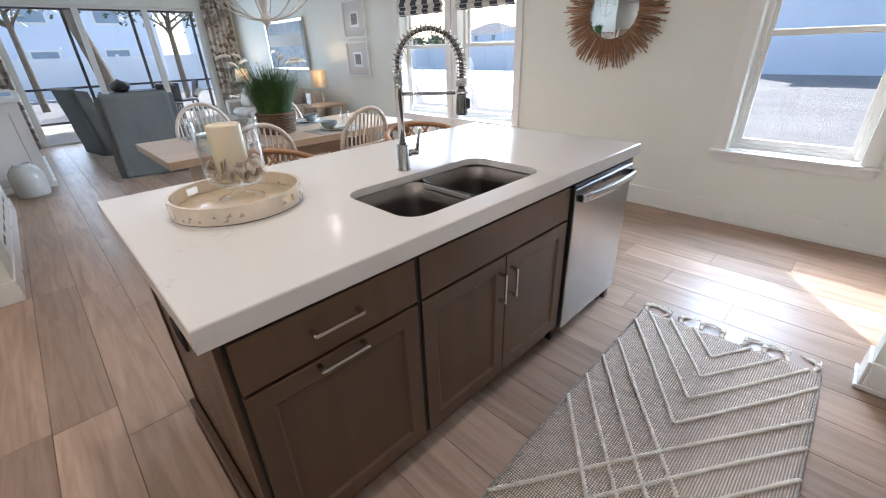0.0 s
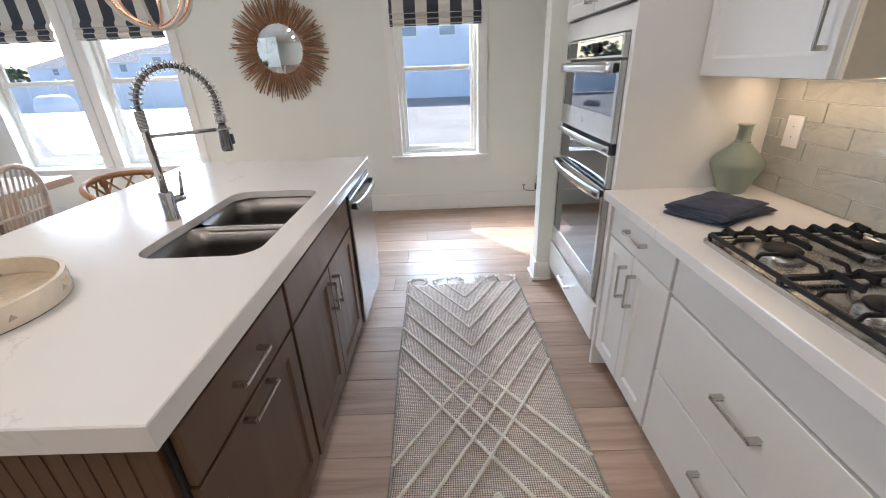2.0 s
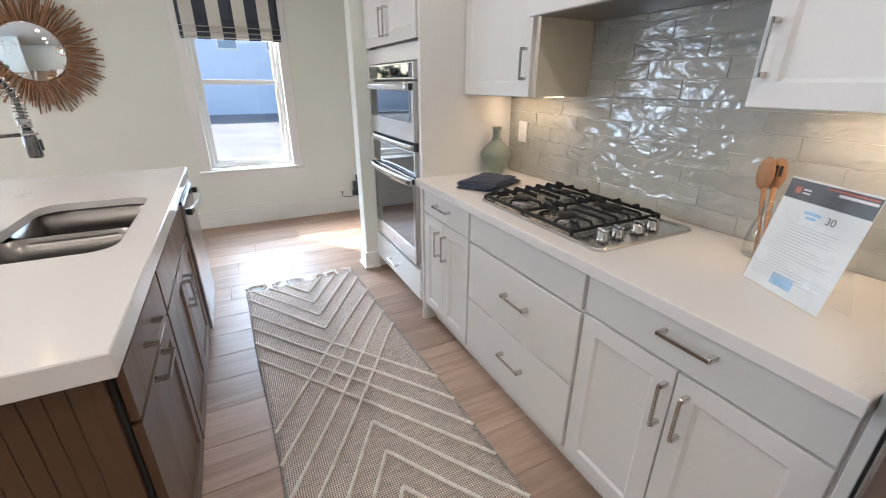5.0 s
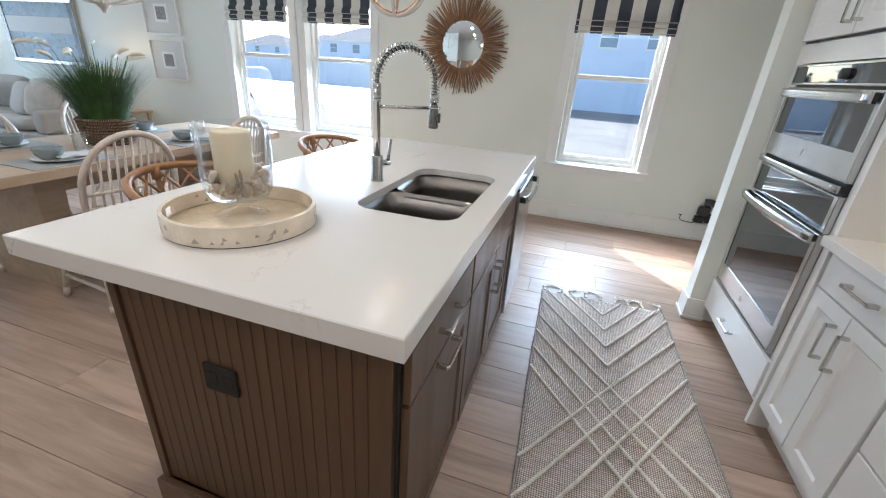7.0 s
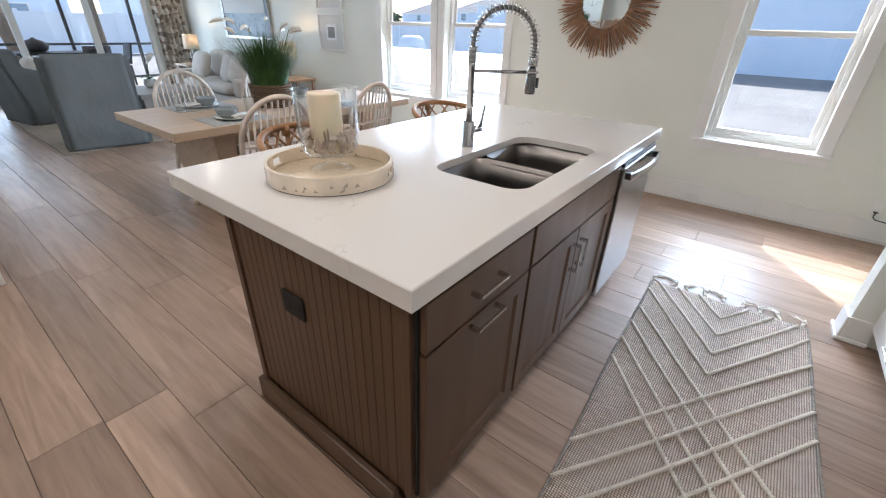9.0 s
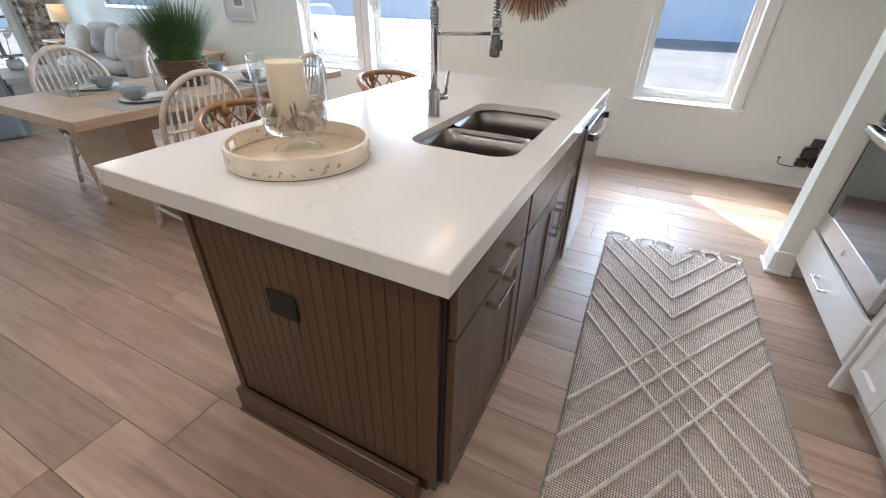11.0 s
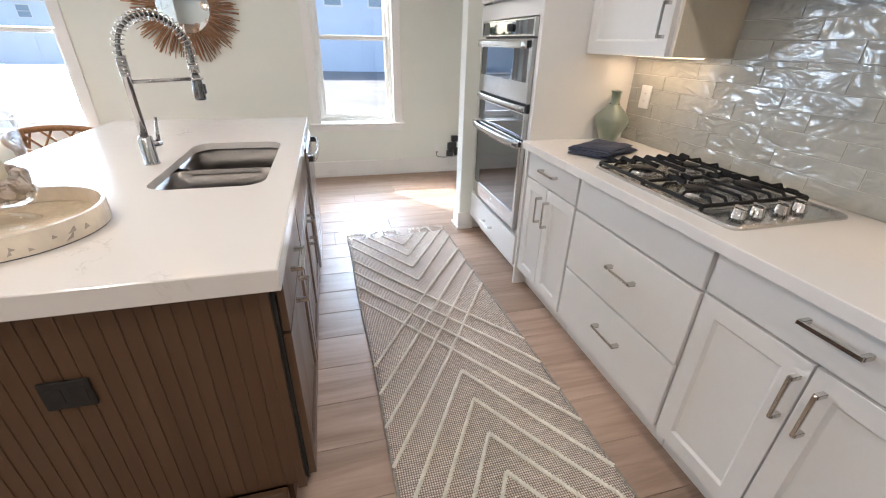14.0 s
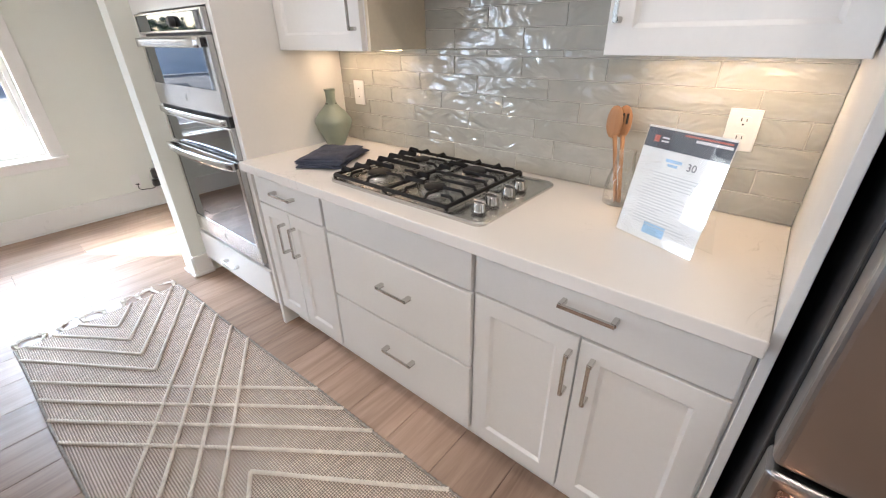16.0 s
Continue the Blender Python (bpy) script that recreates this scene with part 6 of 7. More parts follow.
# chandelier over the table
HX, HY, HZ = 1.42, 2.56, 1.575
chd = thing("chandelier", (HX, HY, HZ), "chalk white chandelier with a turned hub and wire arms", "light")
part("hub", lathe([(0, -0.02), (0.012, -0.015), (0.016, 0.0), (0.035, 0.02), (0.045, 0.04), (0.03, 0.06), (0.02, 0.09), (0.03, 0.12), (0.035, 0.15), (0.02, 0.18), (0.016, 0.24), (0.03, 0.27), (0.016, 0.3), (0, 0.3)], 20, (HX, HY, HZ)), M_CHALK, chd)
for k in range(8):
    a = 2 * math.pi * k / 8 + 0.2
    d = Vector((math.cos(a), math.sin(a), 0))
    pts = [Vector((HX, HY, HZ + 0.03)) + d * (0.44 * math.sin(t * math.pi / 2)) + Vector((0, 0, 0.42 * (1 - math.cos(t * math.pi / 2)))) for t in [i / 12 for i in range(13)]]
    am = part("arm", tube(pts, 0.006, 6), M_CHALK, chd)
    e = pts[-1]
    part("candle_cup", lathe([(0, 0), (0.03, 0.004), (0.014, 0.02), (0.012, 0.10), (0, 0.10)], 12, tuple(e)), M_CHALK, am)
part("hoop", tube([(HX + 0.44 * math.cos(t), HY + 0.44 * math.sin(t), HZ + 0.45) for t in [2 * math.pi * i / 40 for i in range(40)]], 0.007, 6, closed=True), M_CHALK, chd)
part("stem", tube([(HX, HY, HZ + 0.29), (HX, HY, HIGH)], 0.007, 8), M_CHALK, chd)
part("canopy", lathe([(0, -0.03), (0.065, -0.02), (0.07, 0), (0, 0)], 20, (HX, HY, HIGH)), M_CHALK, chd)

# ---- living area ----
single("area_rug", box(0.485, 3.05, 5.62, 8.55, 0.0005, 0.012, 0.004), M_SISAL, "tan sisal area rug under the seating", "rug")


def armchair(cx, cy, turn, label):
    c = thing("armchair", (0, 0, 0), label, "armchair", "slipcovered armchairs")
    z0 = 0.014
    bk = bmesh.new()

    def back(u, v):
        x = (u - 0.5) * (0.74 - 0.05 * v)
        z = z0 + 1.0 * v
        return (x, -0.40 - 0.13 * v ** 1.3 + 0.008 * math.sin(v * 14 + u * 3) * (1 - v), z)
    sheet(back, 16, 26, 0.10, bm=bk)
    bmesh.ops.bevel(bk, geom=[e for e in bk.edges if len(e.link_faces) == 2 and e.calc_face_angle(0) > 1.0], offset=0.022, segments=2, affect='EDGES')
    part("backrest", bk, M_SLIP, c)
    for s in (-1, 1):
        wing = bmesh.new()

        def wf(u, v):
            z = z0 + 0.98 * v
            depth = 0.80 if v < 0.58 else 0.80 - 0.62 * min(1.0, (v - 0.58) / 0.16)
            y = -0.40 - 0.13 * v ** 1.3 + depth * u
            return (s * (0.375 - 0.022 * v + 0.01 * math.sin(u * 5 + v * 9)), y, z - (0.03 * u if v > 0.95 else 0))
        sheet(wf, 14, 30, 0.075, bm=wing)
        part("wing", wing, M_SLIP, c)
    part("seat_base", box(-0.33, 0.33, -0.36, 0.38, z0, 0.33, 0.02), M_SLIP, c)
    part("seat_cushion", puff(0.66, 0.72, 0.17, (0, 0.04, 0.41), 6, 12), M_SLIP, c)
    c.matrix_basis = pose(cx, cy, 0, 0, 0, turn)
    return c


ac = armchair(1.02, 6.05, -9, "wing armchair in a loose blue grey slipcover")
copy_thing(ac, pose(0.98, 8.05, 0, 0, 0, -78))
tmat = Euler((radians(62), 0, radians(-78))).to_matrix()
single("throw_pillow", puff(0.42, 0.42, 0.15, (0.86, 8.02, 0.66), 4, 12, turn=tmat), M_PILLOW, "cream throw pillow on a grey armchair", "pillow", "throw pillows")

sofa = thing("sofa", (3.3, 7.1, 0), "oatmeal linen sofa with loose back cushions", "sofa")
part("base", box(2.82, 3.72, 6.02, 8.28, 0.09, 0.32, 0.03), M_LINEN, sofa)
part("backrest", box(3.52, 3.74, 6.02, 8.28, 0.3205, 0.80, 0.05, 3), M_LINEN, sofa)
for y in (6.02, 8.08):
    part("arm", box(2.82, 3.5195, y, y + 0.20, 0.3205, 0.60, 0.05, 3), M_LINEN, sofa)
for y in (6.74, 7.56):
    part("seat_cushion", puff(0.72, 0.84, 0.17, (3.16, y, 0.405), 7, 12), M_LINEN, sofa)
    part("back_cushion", puff(0.20, 0.80, 0.46, (3.44, y, 0.70), 5, 12), M_LINEN, sofa)
for x, y in ((2.87, 6.08), (3.68, 6.08), (2.87, 8.22), (3.68, 8.22)):
    part("foot", lathe([(0, 0.0125), (0.025, 0.0125), (0.035, 0.0895), (0, 0.0895)], 12, (x, y, 0)) if x < 3 else lathe([(0, 0), (0.025, 0), (0.035, 0.0895), (0, 0.0895)], 12, (x, y, 0)), M_DRIFT, sofa)
for y, a, mt in ((6.42, 20, M_PILLOW), (6.80, -8, M_LINEN), (7.75, 6, M_PILLOW)):
    single("throw_pillow", puff(0.44, 0.44, 0.16, (3.12, y, 0.69), 4, 12, turn=Euler((0, radians(-68), radians(a))).to_matrix()), mt, "soft cream throw pillow leaning on the sofa", "pillow", "throw pillows")

ct = thing("coffee_table", (1.95, 6.5, 0), "low square table in weathered grey wood", "table")
part("tabletop", box(1.52, 2.38, 6.05, 6.95, 0.44, 0.50, 0.004), M_GREYWOOD, ct)
part("apron", box(1.55, 2.35, 6.08, 6.92, 0.0125, 0.4395, 0.004), M_GREYWOOD, ct)
orc = thing("potted_orchid", (1.90, 6.72, 0.50), "white orchid in a grey textured pot on the low table", "plant")
part("pot", lathe([(0, 0), (0.06, 0), (0.085, 0.05), (0.075, 0.12), (0.065, 0.12), (0, 0.10)], 22, (1.90, 6.72, 0.5003)), M_CERAMIC, orc)
rr = random.Random(77)
for k in range(9):
    a = k * 0.7
    d = Vector((math.cos(a), math.sin(a), 0))
    o = Vector((1.90, 6.72, 0.612))
    sd = Vector((-d.y, d.x, 0))
    part("leaf", sheet(lambda u, v: o + d * (0.13 * u) + sd * ((v - 0.5) * 0.06 * math.sin(math.pi * min(0.98, u + 0.08))) + Vector((0, 0, 0.11 * u - 0.10 * u * u)), 8, 3, 0.002), M_LEAF, orc)
stem = [Vector((1.90, 6.72, 0.61)), Vector((1.91, 6.70, 0.75)), Vector((1.93, 6.68, 0.87)), Vector((1.98, 6.66, 0.94))]
part("stem", tube(stem, 0.0035, 6), M_GRASS, orc)
for k in range(6):
    p = stem[2].lerp(stem[3], k / 5) + Vector((0, -0.01, -0.01 * (k % 2)))
    bm = bmesh.new()
    for j in range(5):
        a = j * 1.2566
        puff(0.028, 0.028, 0.006, p + Vector((0.02 * math.cos(a), 0, 0.02 * math.sin(a))), 2.0, 5, bm=bm, turn=Euler((radians(90), 0, 0)).to_matrix())
    part("blossom", bm, M_PLATE, orc, "white blossom")


def table_lamp(x, y, z):
    t = thing("table_lamp", (x, y, z), "glass table lamp with a warm linen drum shade", "lamp", "table lamps")
    part("base", lathe([(0, 0), (0.06, 0), (0.06, 0.012), (0.02, 0.02), (0.045, 0.07), (0.062, 0.13), (0.045, 0.19), (0.015, 0.225), (0, 0.225)], 24, (x, y, z)), M_CLEAR, t)
    part("stem", tube([(x, y, z + 0.02), (x, y, z + 0.36)], 0.006, 8), M_NICKEL, t)
    part("shade", lathe([(0.135, 0.26), (0.118, 0.50), (0.115, 0.50), (0.132, 0.26), (0.135, 0.26)], 32, (x, y, z)), M_SHADE, t)
    part("bulb", lathe([(0, 0.33), (0.022, 0.35), (0.026, 0.38), (0.01, 0.42), (0, 0.42)], 14, (x, y, z)), M_BULB, t)
    lamp("lamp_bulb", 'POINT', (x, y, z + 0.445), 2.5, (1.0, 0.68, 0.38), 0.02)


for y0 in (5.28, 8.45):
    et = thing("end_table", (3.42, y0 + 0.25, 0), "pale end table beside the sofa", "table", "end tables")
    part("tabletop", box(3.16, 3.70, y0, y0 + 0.5, 0.60, 0.63, 0.004), M_TABLE, et)
    for x in (3.18, 3.64):
        for yy in (y0 + 0.02, y0 + 0.44):
            part("leg", box(x, x + 0.04, yy, yy + 0.04, 0, 0.5995, 0.003), M_TABLE, et)
table_lamp(3.40, 5.50, 0.6303)
table_lamp(3.40, 8.62, 0.6303)
fp = thing("photo_frame", (3.28, 5.66, 0.63), "small white photo frame on the end table", "picture")
part("frame", box(3.255, 3.27, 5.60, 5.74, 0.6305, 0.80, 0.003), M_TRIM, fp)
part("print", box(3.2535, 3.2548, 5.615, 5.725, 0.65, 0.785, 0), M_PAPER, fp)

pa = thing("sea_painting", (EAST - 0.02, 7.2, 1.1), "large dark sea picture under glass in a silver frame", "picture")
def pring(e, x):
    return [(x, 6.42 + e, 1.10 + e), (x, 7.93 - e, 1.10 + e), (x, 7.93 - e, 1.93 - e), (x, 6.42 + e, 1.93 - e)]
part("frame", loops([pring(0.05, EAST - 0.002), pring(0, EAST - 0.002), pring(0, EAST - 0.04), pring(0.01, EAST - 0.045), pring(0.05, EAST - 0.03), pring(0.05, EAST - 0.002)], bmesh.new(), False, False), M_NICKEL, pa, "silver frame")
part("picture", box(EAST - 0.022, EAST - 0.01, 6.47, 7.88, 1.15, 1.88, 0), M_PICTURE, pa)
# pale strip colours in the window's reflection on the picture glass
part("pale_band", box(EAST - 0.0245, EAST - 0.0225, 6.56, 7.86, 1.50, 1.70, 0), M_MATBOARD, pa, "pale band painted as a window reflection in the picture glass")
part("dark_band", box(EAST - 0.0245, EAST - 0.0225, 6.47, 6.555, 1.15, 1.88, 0), M_BRONZE, pa)


def drape(x0, x1, y, label):
    n = int((x1 - x0) / 0.09)
    single("drape", sheet(lambda u, v: (x0 + (x1 - x0) * u, y + 0.045 * math.sin(u * n * 2 * math.pi) * (0.7 + 0.3 * v), 0.01 + 2.55 * v), n * 10, 8, 0.004), M_DRAPE, label, "curtain", "leaf print drapes")


drape(3.17, 3.72, 9.40, "floor-length drape with a brown leaf print, open")
drape(-0.42, -0.02, 9.40, "floor-length drape with a brown leaf print, open")
rod = thing("curtain_rod", (1.6, 9.40, 2.57), "dark curtain rod above the glass doors", "curtain rod")
part("rod", tube([(-0.5, 9.40, 2.575), (3.76, 9.40, 2.575)], 0.012, 10), M_BRONZE, rod)
for x in (-0.45, 3.72):
    part("bracket", box(x - 0.01, x + 0.01, 9.40, 9.4995, 2.56, 2.59, 0.002), M_BRONZE, rod)

wc = thing("media_cabinet", (-0.4, 6.35, 0), "white panelled low cabinet against the wall", "cabinet")
part("body", box(-0.75, -0.085, 6.105, 8.2, 0.06, 0.985, 0.003), M_CAB, wc)
part("plinth", box(-0.76, -0.055, 6.07, 8.22, 0, 0.0595, 0.004), M_TRIM, wc)
part("end_panel", shaker(-0.74, -0.10, 0.08, 0.97, 6.085, -1, 0.09), M_CAB, wc)
part("top", box(-0.78, -0.045, 6.055, 8.24, 0.9855, 1.025, 0.004), M_TRIM, wc)
nc = thing("note_card", (-0.16, 6.2, 1.025), "small printed card standing on the white cabinet", "sign")
part("card", box(-0.22, -0.09, 6.17, 6.178, 1.0255, 1.12, 0.001), M_PAPER, nc)
part("print", box(-0.205, -0.105, 6.168, 6.1695, 1.05, 1.09, 0), M_BLUEINK, nc)
single("stoneware_jug", lathe([(0, 0), (0.145, 0), (0.150, 0.02), (0.158, 0.10), (0.160, 0.20), (0.148, 0.27), (0.105, 0.335), (0.082, 0.345), (0.080, 0.365), (0.072, 0.365), (0.07, 0.34), (0.13, 0.25), (0.13, 0.05), (0, 0.03)], 40, (-0.285, 5.78, 0.0002)), M_CERAMIC, "squat pale glazed stoneware jar on the floor", "jar")
gr = thing("air_grille", (-0.475, 3.6, 0.2), "white air return grille low on the wall", "vent")
part("frame", box(-0.4795, -0.472, 3.1, 4.9, 0.16, 0.40, 0.002), M_TRIM, gr)
for k in range(5):
    part("slot", box(-0.4725, -0.4712, 3.2 + 0.33 * k, 3.42 + 0.33 * k, 0.24, 0.27, 0), M_BLACK, gr)

# glass doors to the porch
gd = thing("sliding_glass_door", (1.6, NORTH, 0), "wide white framed sliding glass doors to the porch", "door")
for x in (0.03, 1.16, 2.20, 3.12):
    part("post", box(x - 0.045 if x > 0.1 else 0.001, x + 0.045 if x < 3 else 3.149, NORTH + 0.02, NORTH + 0.11, 0.03, 2.21, 0.004), M_TRIM, gd)
part("head", box(0.001, 3.149, NORTH + 0.02, NORTH + 0.11, 2.2105, 2.249, 0.004), M_TRIM, gd)
part("track", box(0.001, 3.149, NORTH + 0.02, NORTH + 0.12, 0.0, 0.0295, 0.004), M_TRIM, gd)
for x0, x1 in ((0.077, 1.113), (1.207, 2.153), (2.247, 3.073)):
    pn = part("pane", box(x0, x1, NORTH + 0.060, NORTH + 0.065, 0.031, 2.209, 0), M_WINGLASS, gd, "clear glass panel")
    pn.visible_shadow = False

# ---- ceiling lamps ----
for x, y in CANS:
    c = thing("recessed_light", (x, y, HIGH), "round recessed ceiling light with a warm lens", "light", "recessed ceiling lights")
    part("trim_ring", lathe([(0.058, -0.002), (0.085, -0.002), (0.088, -0.006), (0.060, -0.010), (0.058, -0.002)], 28, (x, y, HIGH)), M_TRIM, c)
    part("lens", lathe([(0, -0.004), (0.057, -0.004), (0.057, -0.001), (0, -0.001)], 24, (x, y, HIGH)), M_CAN, c)
    lamp("can_lamp", 'AREA', (x, y, HIGH - 0.012), CAN_WATTS[x] + (4.6 if (x, y) == (0.7, 1.4) else 0.0), CAN_COLOR, 0.15, None, (x, y, 0))

# ---- outside ----
setting("ground", box(-150, 300, -200, 260, -0.9, -0.30, 0), M_SAND, "pale bare sandy building plot", "ground")


def house(name, x0, x1, y0, y1, storeys, faces, label):
    """A plain house: walls, hipped roof with eaves, and windows with frames on the sides named."""
    h = thing(name, ((x0 + x1) / 2, (y0 + y1) / 2, -0.3), label, "house", "neighbouring houses")
    top = -0.3 + 2.9 * storeys
    part("wall", box(x0, x1, y0, y1, -0.3, top, 0), M_SIDING, h)
    e = 0.5
    mx, my = (x0 + x1) / 2, (y0 + y1) / 2
    inset = min(x1 - x0, y1 - y0) / 2 + e
    rb = bmesh.new()
    base = [rb.verts.new(p) for p in ((x0 - e, y0 - e, top), (x1 + e, y0 - e, top), (x1 + e, y1 + e, top), (x0 - e, y1 + e, top))]
    rise = 0.45 * inset
    if x1 - x0 > y1 - y0:
        r0, r1 = rb.verts.new((x0 - e + inset, my, top + rise)), rb.verts.new((x1 + e - inset + 0.01, my, top + rise))
        rb.faces.new((base[0], base[1], r1, r0))
        rb.faces.new((base[1], base[2], r1))
        rb.faces.new((base[2], base[3], r0, r1))
        rb.faces.new((base[3], base[0], r0))
    else:
        r0, r1 = rb.verts.new((mx, y0 - e + inset, top + rise)), rb.verts.new((mx, y1 + e - inset + 0.01, top + rise))
        rb.faces.new((base[0], base[1], r0))
        rb.faces.new((base[1], base[2], r1, r0))
        rb.faces.new((base[2], base[3], r1))
        rb.faces.new((base[3], base[0], r0, r1))
    rb.faces.new(base[::-1])
    part("roof", rb, M_ROOF, h)
    part("fascia", box(x0 - e, x1 + e, y0 - e, y1 + e, top - 0.16, top - 0.002, 0), M_TRIM, h)
    for side, places, z, w, hh in faces:
        for c in places:
            if side == 'w':
                fr = part("window", box(x0 - 0.06, x0 - 0.002, c - w / 2 - 0.1, c + w / 2 + 0.1, z - 0.1, z + hh + 0.1, 0), M_TRIM, h)
                part("pane", box(x0 - 0.075, x0 - 0.062, c - w / 2, c + w / 2, z, z + hh, 0), M_HOUSEPANE, fr)
                part("muntin", box(x0 - 0.085, x0 - 0.0755, c - w / 2, c + w / 2, z + hh / 2 - 0.03, z + hh / 2 + 0.03, 0), M_TRIM, fr)
            else:
                fr = part("window", box(c - w / 2 - 0.1, c + w / 2 + 0.1, y0 - 0.06, y0 - 0.002, z - 0.1, z + hh + 0.1, 0), M_TRIM, h)
                part("pane", box(c - w / 2, c + w / 2, y0 - 0.075, y0 - 0.062, z, z + hh, 0), M_HOUSEPANE, fr)
                part("muntin", box(c - w / 2, c + w / 2, y0 - 0.085, y0 - 0.0755, z + hh / 2 - 0.03, z + hh / 2 + 0.03, 0), M_TRIM, fr)
    return h


house("house", 27, 37, -16, 5.5, 2, [('w', (-9, -3.4, -0.9, 1.4), 3.2, 0.9, 1.0)], "two-storey pale blue sided house in shade")
house("house", 78, 90, 37, 52, 2, [('w', (40, 44, 49), 3.4, 1.5, 1.5)], "two-storey pale blue sided house with grey roof")
house("house", 125, 140, 96, 116, 2, [('w', (100, 108), 3.4, 1.6, 1.6)], "two-storey pale house with grey roof")
house("house", 110, 124, 66, 84, 2, [('w', (70, 78), 3.4, 1.6, 1.6)], "low pale house with grey roof")
house("house", -4, 8, 34, 44, 2, [('s', (-1.5, 2, 5.5), 3.4, 1.2, 1.3), ('s', (-1.5, 2, 5.5), 0.6, 1.2, 1.3)], "two-storey pale house with grey roof")
house("house", 13, 25, 36, 46, 2, [('s', (15, 19, 23), 3.4, 1.2, 1.3)], "two-storey pale house with grey roof")

fence = thing("vinyl_fence", (26, 20, -0.3), "long pale vinyl privacy fence", "fence")
for k in range(30):
    y = 6.2 + 1.83 * k
    part("post", box(25.93, 26.07, y - 0.07, y + 0.07, -0.3, 1.62, 0), M_FENCE, fence)
    part("panel", box(25.97, 26.03, y + 0.071, y + 1.759, -0.26, 1.52, 0), M_FENCE, fence)
fence2 = thing("vinyl_fence", (8, 27, -0.3), "long pale vinyl privacy fence", "fence")
for k in range(22):
    x = -14 + 1.83 * k
    part("post", box(x - 0.07, x + 0.07, 26.93, 27.07, -0.3, 1.62, 0), M_FENCE, fence2)
    part("panel", box(x + 0.071, x + 1.759, 26.97, 27.03, -0.26, 1.52, 0), M_FENCE, fence2)

# porch beyond the glass doors
setting("porch_floor", box(-2.5, 6.5, NORTH + 0.16, 13.4, -0.3, -0.03, 0), M_PAVER, "pale paved porch floor", "floor")
setting("porch_ceiling", box(-2.5, 6.5, NORTH + 0.16, 13.5, 2.55, 2.75, 0), M_CEIL, "white porch ceiling", "ceiling")
scr = thing("porch_screen", (2, 13.3, -0.03), "dark bronze porch screen frame", "screen")
for x in (-2.4, -1.2, 0.05, 1.35, 2.7, 4.1, 5.3, 6.4):
    part("post", box(x - 0.03, x + 0.03, 13.26, 13.34, -0.03, 2.549, 0.002), M_BRONZE, scr)
for z in (0.0, 0.78, 2.48):
    part("rail", box(-2.36, 6.36, 13.27, 13.33, z - 0.02, z + 0.03, 0.002), M_BRONZE, scr)
for y in (10.6, 11.9):
    part("post", box(4.46, 4.53, y - 0.03, y + 0.03, -0.03, 2.549, 0.002), M_BRONZE, scr)
part("rail", box(4.47, 4.52, 9.66, 13.26, 0.76, 0.81, 0.002), M_BRONZE, scr)
part("column", box(3.36, 3.56, 9.70, 9.90, -0.03, 2.549, 0.01), M_TRIM, scr, "white porch column")
pt = thing("patio_table", (1.95, 11.9, -0.03), "dark patio table on the porch", "table")
part("tabletop", box(1.35, 2.65, 11.5, 12.3, 0.66, 0.70, 0.006), M_BRONZE, pt)
for x in (1.42, 2.58):
    for y in (11.57, 12.23):
        part("leg", box(x - 0.025, x + 0.025, y - 0.025, y + 0.025, -0.03, 0.6595, 0.003), M_BRONZE, pt)
single("patio_pot", lathe([(0, 0), (0.12, 0), (0.2, 0.06), (0.22, 0.14), (0.15, 0.21), (0.05, 0.24), (0.02, 0.27), (0, 0.27)], 20, (1.75, 11.9, 0.7003)), M_BRONZE, "dark lidded pot on the patio table", "pot")


def patio_chair(cx, cy, turn):
    c = thing("patio_chair", (0, 0, 0), "dark patio chair on the porch", "chair", "patio chairs")
    part("seat", box(-0.24, 0.24, -0.24, 0.24, 0.40, 0.44, 0.008), M_BRONZE, c)
    part("backrest", sheet(lambda u, v: (-0.24 + 0.48 * u, -0.24 - 0.1 * v, 0.46 + 0.42 * v), 4, 4, 0.02), M_BRONZE, c)
    for x in (-0.22, 0.22):
        for y in (-0.22, 0.22):
            part("leg", box(x - 0.018, x + 0.018, y - 0.018, y + 0.018, 0.0, 0.3995, 0.003), M_BRONZE, c)
    c.matrix_basis = pose(cx, cy, -0.0295, 0, 0, turn)
    return c


pc = patio_chair(2.5, 11.2, 0)
copy_thing(pc, pose(3.05, 11.9, -0.0295, 0, 0, 90))


